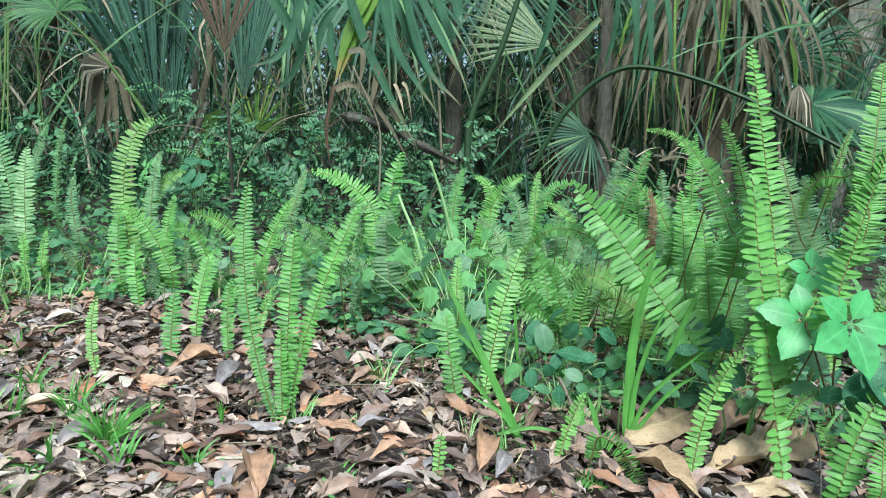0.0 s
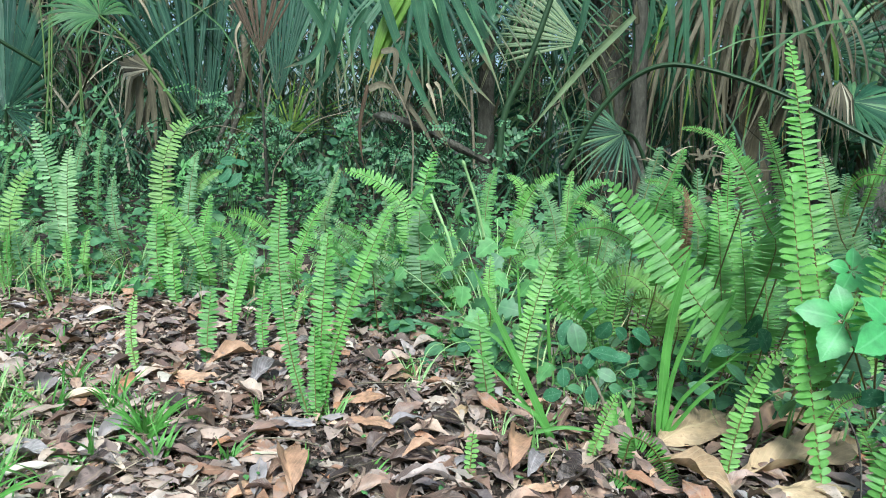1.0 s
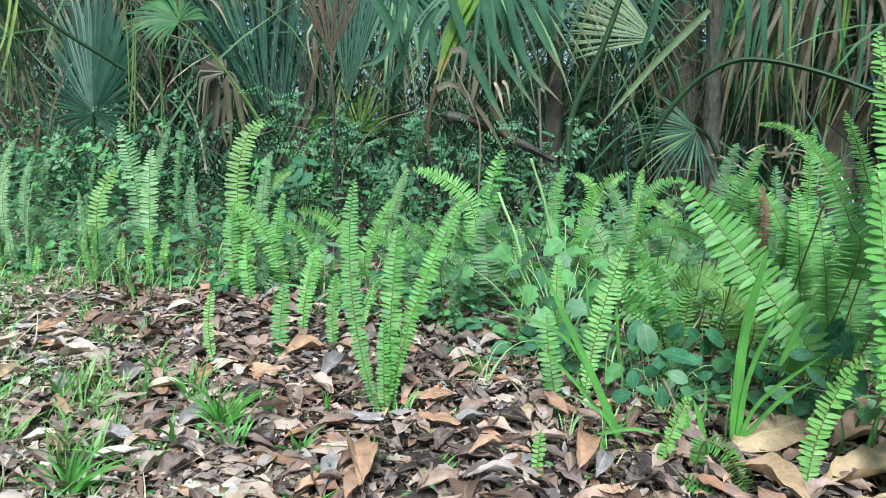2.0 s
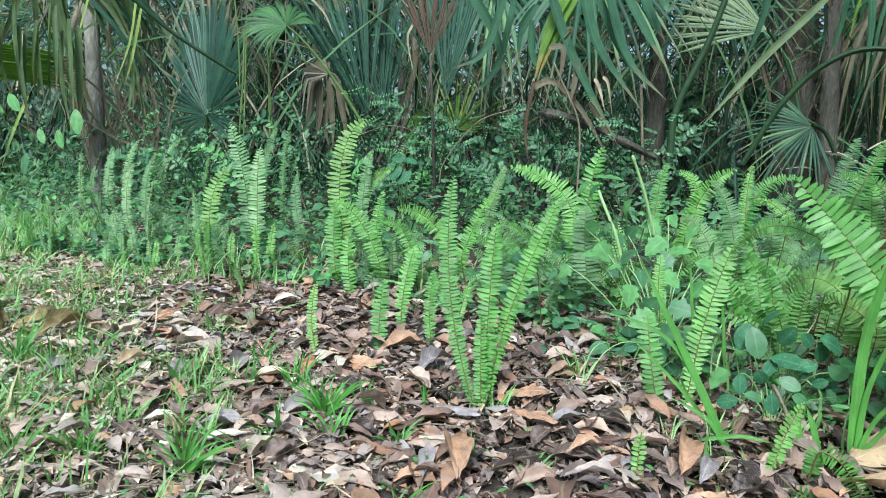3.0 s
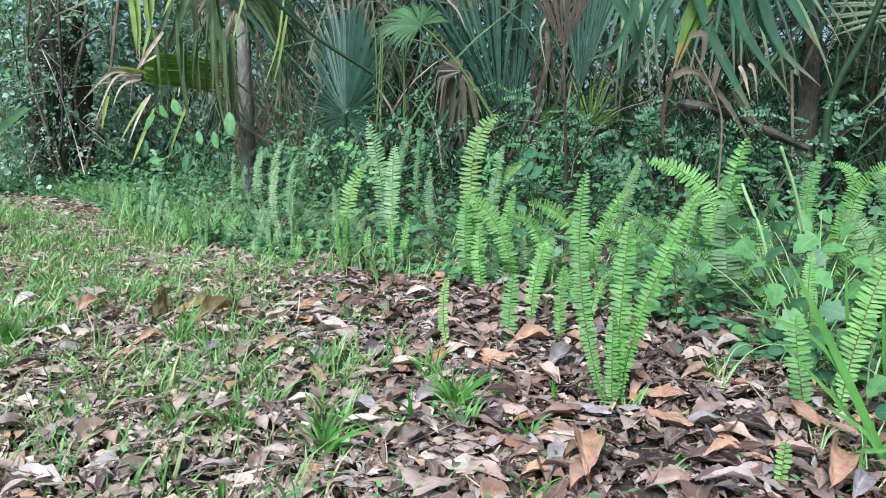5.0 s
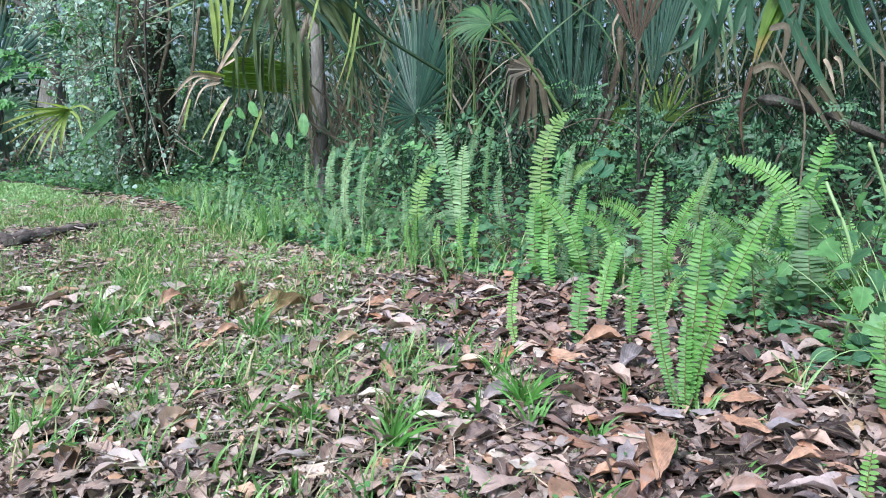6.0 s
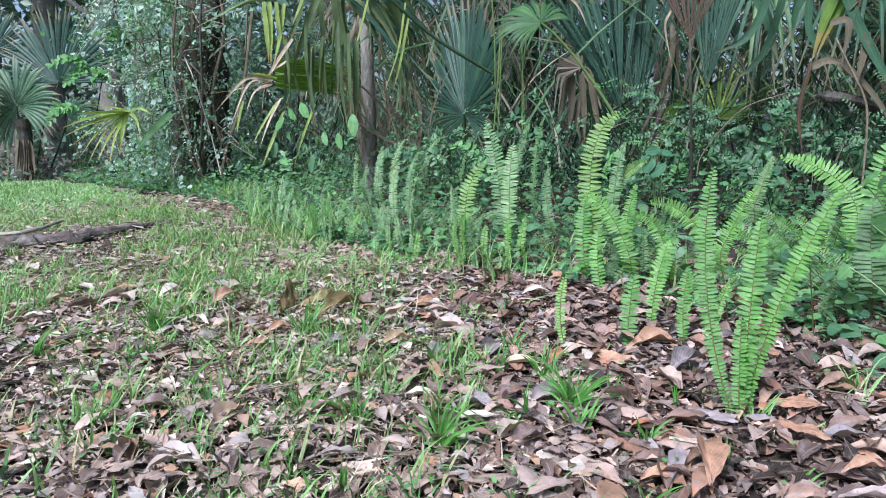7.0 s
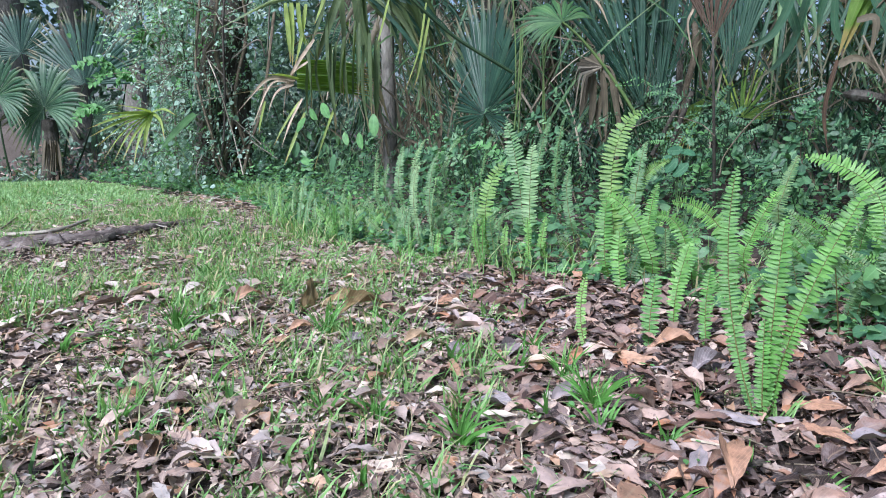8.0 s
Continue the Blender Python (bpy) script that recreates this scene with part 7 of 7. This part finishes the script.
def creeper_leaf(ob, centre, size, face, turn):
    """Five toothed leaflets from one point."""
    rows = [(0, 0.008), (0.1, 0.012), (0.16, 0.05), (0.24, 0.15), (0.34, 0.24), (0.44, 0.295), (0.49, 0.285), (0.55, 0.305), (0.60, 0.275), (0.66, 0.28), (0.72, 0.225), (0.78, 0.215), (0.84, 0.14), (0.91, 0.08), (1, 0.005)]
    f = unit(face)
    x = unit(np.cross((0, 0, 1), f))
    y = np.cross(f, x)
    for k, ln in zip((-2, -1, 0, 1, 2), (0.72, 0.95, 1.0, 0.95, 0.72)):
        a = turn + k * 1.2
        d = x * math.sin(a) - y * math.cos(a) + f * 0.1
        g = Geo()
        scatter(g, leaf_shape(rows, 0.14, 0.06), [centre], d[None], f[None], np.array([size * ln]), np.array([size * ln * 1.02]))
        part("leaflet", g, CREEPER, ob)


creeper = thing("five_leaf_creeper", (0, 0, 0), "bright green creeper with five-fingered toothed leaves", "creeper")
creeper_leaf(creeper, np.array((0.490, 0.837, 0.258)), 0.069, (0.15, -1, 0.4), 0.15)
creeper_leaf(creeper, np.array((0.462, 0.887, 0.250)), 0.065, (-0.2, -1, 0.5), -0.5)
creeper_leaf(creeper, np.array((0.486, 0.931, 0.305)), 0.046, (0, -1, 0.6), 0.6)
part("stalk", tube(Geo(), bezier3((0.678, 1.159, 0.000), (0.511, 0.895, 0.179), (0.493, 0.847, 0.261), 12), 0.0015, 5), STALK, creeper)
part("stalk", tube(Geo(), bezier3((0.678, 1.159, 0.000), (0.496, 0.903, 0.183), (0.467, 0.896, 0.248), 12), 0.0015, 5), STALK, creeper)


# ---- low ground cover in the bank ----
def make_ground_cover():
    for name, mat, n, label in (("ground_cover", HERB, 30000, "low green herbs and creepers covering the bank"), ("light_ground_cover", HERB_LIGHT, 13000, "pale green creepers on the bank")):
        g = Geo()
        x = np.where(rng.random(n) < 0.85, rng.uniform(-8, 2.2, n), rng.uniform(2.2, 5.5, n))
        b = rng.uniform(0, 1, n) ** 1.8 * 2.4
        y = np.interp(x, FRONT_X, FRONT_Y) + b
        lump = 0.75 + 0.35 * np.sin(x * 6 + y * 2) * np.sin(y * 5 - x) + 0.2 * np.sin(x * 15)
        top = (0.06 + 0.20 * np.clip(b / 0.35, 0, 1)) * lump
        z = rng.uniform(0.05, 1, n) * top
        keep = (np.hypot(x, y) > 1.15) & (lump > 0.45)
        at = np.stack([x, y, z], -1)[keep]
        m = len(at)
        face = np.stack([rng.normal(0, 0.4, m), rng.normal(-0.5, 0.4, m), np.ones(m)], -1)
        ln = 0.010 + 0.036 * rng.uniform(0, 1, m) ** 2.0
        along = rng.normal(0, 1, (m, 3)) * np.array((1, 1, 0.4))
        kinds = rng.integers(0, 4, m)
        for k, rows in enumerate((ELLIPSE[::2], LONG[::2], SMALL_HEART, SMALL_ROUND)):
            of = kinds == k
            scatter(g, leaf_shape(rows, (0.2, 0.3, 0.12, 0.1)[k], 0.06, 0.06), at[of], along[of], face[of], ln[of] * (1.0, 1.3, 0.8, 0.9)[k], ln[of] * rng.uniform(0.75, 1.1, of.sum()) * (1.0, 1.2, 0.8, 0.9)[k])
        tagged(part(name, g, mat), label, "ground cover", kind="stuff")


make_ground_cover()

# smaller ferns along the bank
for k in range(16):
    fx = rng.uniform(-4.2, -2.2)
    fy = float(np.interp(fx, FRONT_X, FRONT_Y)) + 0.03 + 0.85 * rng.uniform(0, 1) ** 1.8
    wild_fern(fx, fy, int(rng.integers(2, 6)), rng.uniform(0.10, 0.22), rng.uniform(0.15, 0.9), FERN_PALE if rng.random() < 0.5 else FERN_SHADED, 0.026)
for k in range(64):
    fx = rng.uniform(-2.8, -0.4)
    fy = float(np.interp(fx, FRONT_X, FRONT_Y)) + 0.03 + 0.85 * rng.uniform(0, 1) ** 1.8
    wild_fern(fx, fy, int(rng.integers(2, 5)), rng.uniform(0.10, 0.22), rng.uniform(0.4, 1.1), (FERN_PALE, FERN_SHADED, FERN_SHADED, FERN_PALE, FERN_SHADED, FERN)[k % 6], 0.032)
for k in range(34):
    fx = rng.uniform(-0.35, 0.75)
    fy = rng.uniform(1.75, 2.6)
    wild_fern(fx, fy, int(rng.integers(3, 6)), rng.uniform(0.18, 0.30), 0.9, FERN if rng.random() < 0.5 else FERN_SHADED, 0.036)
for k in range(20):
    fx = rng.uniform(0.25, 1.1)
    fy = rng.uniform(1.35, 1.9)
    wild_fern(fx, fy, int(rng.integers(3, 6)), rng.uniform(0.20, 0.32), 0.7, FERN if rng.random() < 0.6 else FERN_SHADED, 0.045)

stem("bare_shoot", "thin pale bare shoot arching below the palms", [(-0.726, 2.497, 0.282), (-0.708, 2.502, 0.361), (-0.597, 2.531, 0.502), (-0.460, 2.559, 0.555)], 0.0022, DRY, "plant")
stem("bare_shoot", "thin bare shoot bent across the undergrowth", [(-0.968, 2.305, 0.445), (-0.865, 2.346, 0.482), (-0.766, 2.380, 0.458), (-0.718, 2.395, 0.415)], 0.0016, DRY, "plant")
stem("budding_stalk", "pale green stalk with a closed bud", [(0.019, 1.600, 0.246), (-0.004, 1.580, 0.330), (-0.023, 1.570, 0.383), (-0.036, 1.560, 0.417)], np.concatenate([np.linspace(0.0035, 0.003, 20), [0.0038, 0.0046, 0.0036, 0.001]]), PETIOLE_LIGHT, "herb")
stem("budding_stalk", "pale green fleshy stalk under broad leaves", [(-0.043, 1.549, 0.188), (-0.061, 1.549, 0.250), (-0.089, 1.557, 0.310), (-0.102, 1.567, 0.339)], 0.0035, PETIOLE_LIGHT, "herb")
# ---- twigs, roots, large leaves ----
stem("twig", "thin grey twig leaning in the grass", [(0.172, 0.985, 0.129), (0.191, 0.982, 0.092), (0.201, 0.980, 0.037), (0.210, 0.978, -0.057)], np.linspace(0.0028, 0.0018, 24), DRY, "twig")
stem("twig", "thin dark twig by the ferns", [(0.440, 0.820, 0.155), (0.457, 0.810, 0.107), (0.467, 0.804, 0.0)], 0.0012, BARK, "twig")
stem("twig", "thin pale twig lying in the litter", [(0.205, 0.999, 0.047), (0.261, 0.986, 0.033), (0.329, 0.966, 0.032)], 0.002, DRY, "twig")
for a, b, c in (((-0.796, 0.706, 0.000), (-0.770, 0.742, 0.000), (-0.753, 0.782, 0.000)), ((-1.544, 0.983, 0.000), (-1.479, 0.986, 0.000), (-1.466, 1.034, 0.000)), ((-0.873, 0.671, 0.000), (-0.807, 0.712, 0.000), (-0.773, 0.779, 0.000)), ((-0.397, 0.951, 0.000), (-0.396, 0.990, 0.000), (-0.407, 1.052, 0.000))):
    stem("twig", "short grey twig lying on the ground", [mark(a, 0, 0, 0.012), mark(b, 0, 0, 0.016), mark(c, 0, 0, 0.012)], 0.003, DRY, "twig")
stem("tree_root", "gnarled grey-brown tree root lying over the ground", [(-3.106, 1.034, 0.010), (-3.061, 1.137, 0.015), (-2.968, 1.223, 0.020), (-2.982, 1.328, 0.030), (-2.999, 1.389, 0.035)], np.linspace(0.030, 0.022, 24) * (1 + 0.22 * np.sin(np.arange(24) * 1.3)), ROOT, "tree root", 10, 0.28)
stem("tree_root", "gnarled dark tree root with a broken end", [(-3.278, 1.117, 0.020), (-3.167, 1.180, 0.030), (-3.090, 1.244, 0.030), (-3.042, 1.323, 0.040), (-2.972, 1.371, 0.030)], np.linspace(0.018, 0.014, 24) * (1 + 0.25 * np.sin(np.arange(24) * 1.9)), ROOT, "tree root", 9, 0.28)
stem("tree_root", "long half-buried tree root in the grass", [mark(p, 0, 0, 0.018) for p in ((-2.989, 1.340, 0.000), (-2.954, 1.463, 0.010), (-2.978, 1.601, 0.010), (-3.053, 1.809, 0.010), (-3.158, 2.075, 0.000))], np.linspace(0.034, 0.012, 24) * (1 + 0.18 * np.sin(np.arange(24) * 1.6)), ROOT, "tree root", 9, 0.16)
stem("tree_root", "short dark forked tree root", [(-2.864, 1.406, 0.020), (-2.838, 1.452, 0.030), (-2.956, 1.552, 0.030)], np.linspace(0.020, 0.012, 24), BARK, "tree root", 8, 0.2)
stem("fallen_branch", "bare grey branch lying on the lawn", [(-3.402, 1.184, 0.030), (-3.372, 1.261, 0.030), (-3.231, 1.386, 0.040), (-3.322, 1.526, 0.040), (-3.530, 1.725, 0.040)], np.linspace(0.012, 0.007, 24), PALE_VINE, "branch", 7, 0.08)
stem("twig", "thin bare twig lying on the lawn", [(-3.615, 1.344, 0.020), (-3.768, 1.447, 0.030), (-4.048, 1.604, 0.030)], 0.004, DRY, "twig")

BIG = [crumpled([(0, 0.012), (0.06, 0.03), (0.16, 0.10), (0.30, 0.155), (0.5, 0.18), (0.72, 0.15), (0.9, 0.07), (1, 0.004)], f, a, 60 + k, (16, 9)) for k, (f, a) in enumerate([(0.25, 0.06), (0.4, 0.1), (-0.2, 0.08), (0.6, 0.15)])]
TAN = leaf_material("tan_dead_leaf", [(0.0, (0.30, 0.21, 0.13)), (0.5, (0.37, 0.28, 0.185)), (1.0, (0.35, 0.22, 0.13))], "object", 0.08, 0.55, (0.5, 0.38, 0.24), 0.6, 0.45, (0.16, 0.10, 0.06), noise_scale=7, mottle=1.0, patches=(0.26, 0.18, 0.12), lines=0.35)
GREY = leaf_material("grey_dead_leaf", [(0.0, (0.16, 0.14, 0.15)), (1.0, (0.27, 0.245, 0.265))], "object", 0.05, 0.55, (0.42, 0.38, 0.39), 0.5, 0.4, (0.10, 0.08, 0.08), noise_scale=7, mottle=1.0, patches=(0.10, 0.075, 0.07), lines=0.4)
ORANGE = leaf_material("orange_dead_leaf", [(0.0, (0.31, 0.18, 0.12)), (1.0, (0.42, 0.27, 0.19))], "object", 0.08, 0.6, (0.5, 0.3, 0.18), 0.5, 0.4, (0.14, 0.06, 0.04), noise_scale=7, mottle=1.0, patches=(0.22, 0.13, 0.09), lines=0.35)
OLIVE = leaf_material("olive_dead_leaf", [(0.0, (0.15, 0.11, 0.05)), (1.0, (0.27, 0.20, 0.10))], "object", 0.08, 0.5, (0.34, 0.28, 0.15), 0.5, 0.3, (0.08, 0.055, 0.03), noise_scale=7, mottle=1.0, patches=(0.10, 0.075, 0.04), lines=0.35)
BIG_MESH = {m: [Geo().add(*sh).mesh("dead_leaf", m) for sh in BIG] for m in (TAN, GREY, ORANGE, OLIVE)}


def big_leaf(a, b, lift, k, material, label, lean=0):
    """A large dead leaf lying from a to b."""
    a, b = mark(a, 0, 0, lift), mark(b, 0, 0, lift)
    d = b - a
    turn = math.degrees(math.atan2(d[1], d[0]))
    tilt = -math.degrees(math.atan2(d[2], math.hypot(d[0], d[1])))
    ob = new("dead_leaf", BIG_MESH[material][k])
    ob.matrix_world = Matrix.Translation(a) @ pose(0, 0, 0, 0, 0, turn) @ pose(0, 0, 0, 0, tilt, 0) @ pose(0, 0, 0, lean * 0.6, 0, 0) @ Matrix.Scale(float(np.linalg.norm(d)), 4)
    return tagged(ob, label, "dead leaf", "large dead leaves")


big_leaf((0.362, 0.905, 0.030), (0.575, 1.065, 0.030), 0.0, 0, TAN, "large flat tan fallen leaf under the ferns", 5)
big_leaf((0.271, 0.994, 0.030), (0.427, 1.138, 0.030), 0.0, 2, TAN, "pale mottled fallen leaf on the litter", 10)
big_leaf((0.246, 0.934, 0.030), (0.331, 0.830, 0.030), 0.0, 1, TAN, "large brown fallen leaf on the litter", 8)
big_leaf((0.372, 0.858, 0.030), (0.493, 0.877, 0.030), 0.0, 2, TAN, "large brown fallen leaf under the ferns", 8)
big_leaf((0.424, 1.043, 0.030), (0.590, 1.262, 0.030), 0.0, 0, ORANGE, "orange-tan fallen leaf below the ferns", 20)
big_leaf((-0.087, 0.910, 0.030), (-0.038, 0.945, 0.030), 0.0, 1, ORANGE, "rusty orange fallen leaf on the litter", 15)
big_leaf((0.065, 0.830, 0.030), (0.122, 0.847, 0.030), 0.0, 0, ORANGE, "tan fallen leaf on the litter", 10)
big_leaf((-0.544, 1.217, 0.000), (-0.435, 1.195, -0.000), 0.02, 0, ORANGE, "smooth tan fallen leaf on the litter", 20)
big_leaf((-0.501, 1.284, 0.000), (-0.420, 1.364, -0.000), 0.02, 1, ORANGE, "folded orange-brown fallen leaf on the litter", 30)
big_leaf((-0.208, 1.106, 0.000), (-0.139, 1.138, -0.000), 0.03, 2, ORANGE, "brown cupped fallen leaf on the litter", 30)
big_leaf((-0.040, 1.055, 0.000), (-0.002, 1.104, 0.000), 0.03, 0, TAN, "pale tan fallen leaf on the litter", 30)
big_leaf((-0.287, 0.778, 0.000), (-0.252, 0.861, 0.000), 0.02, 0, ORANGE, "large orange-tan fallen leaf on the litter", 25)
big_leaf((-0.207, 0.793, 0.000), (-0.247, 0.900, 0.000), 0.03, 3, ORANGE, "large folded tan fallen leaf", 35)
big_leaf((-0.620, 0.848, 0.000), (-0.537, 0.865, 0.000), 0.02, 1, GREY, "curled grey-brown fallen leaf on the litter", 20)
big_leaf((-1.301, 1.106, 0.000), (-1.355, 1.200, 0.071), 0.01, 2, OLIVE, "large olive-brown fallen leaf standing in grass", 105)
big_leaf((-1.303, 1.181, 0.000), (-1.314, 1.301, 0.027), 0.01, 0, OLIVE, "large olive-brown fallen leaf lying on grass", 5)
big_leaf((-1.183, 1.120, 0.000), (-1.166, 1.265, 0.000), 0.025, 1, OLIVE, "large curled brown fallen leaf on grass", 25)
big_leaf((-1.297, 1.146, 0.000), (-1.227, 1.164, 0.000), 0.015, 3, OLIVE, "dark folded fallen leaf on grass", 15)
big_leaf((-1.214, 1.236, 0.000), (-1.112, 1.261, 0.000), 0.02, 0, TAN, "pale tan fallen leaf on grass", 15)
big_leaf((-1.150, 0.934, 0.000), (-1.133, 1.003, 0.000), 0.03, 1, ORANGE, "dark orange fallen leaf in the grass", 35)
big_leaf((-1.475, 1.048, 0.000), (-1.483, 1.144, 0.000), 0.03, 3, ORANGE, "curled brown fallen leaf in the grass", 35)
big_leaf((-1.048, 1.313, 0.000), (-1.045, 1.414, 0.000), 0.03, 2, ORANGE, "folded orange-brown fallen leaf on the litter", 30)
big_leaf((-1.118, 0.858, 0.000), (-1.123, 0.920, -0.000), 0.03, 0, ORANGE, "small orange fallen leaf in the grass", 25)
big_leaf((-0.891, 1.001, -0.000), (-0.869, 1.080, 0.000), 0.03, 1, TAN, "pale tan fallen leaf on the litter", 25)
big_leaf((-0.785, 1.020, 0.000), (-0.834, 1.114, 0.000), 0.02, 2, GREY, "pale grey fallen leaf lying in grass", 8)
big_leaf((0.054, 0.852, 0.045), (0.070, 0.969, 0.045), 0, 1, ORANGE, "curled orange fallen leaf standing in the litter", 60)
big_leaf((0.079, 0.859, 0.035), (0.099, 0.917, 0.040), 0.0, 3, GREY, "lilac-grey fallen leaf leaning in the litter", 45)
big_leaf((-0.182, 1.034, 0.030), (-0.110, 1.008, 0.030), 0.0, 2, ORANGE, "broad brown cupped fallen leaf by a fern", 12)
big_leaf((-0.374, 1.151, 0.030), (-0.342, 1.262, 0.030), 0.0, 1, GREY, "crumpled blue-grey fallen leaf on the litter", 15)
big_leaf((-0.993, 0.958, 0.000), (-1.054, 1.042, 0.000), 0.02, 0, GREY, "grey fallen leaf on the litter", 8)
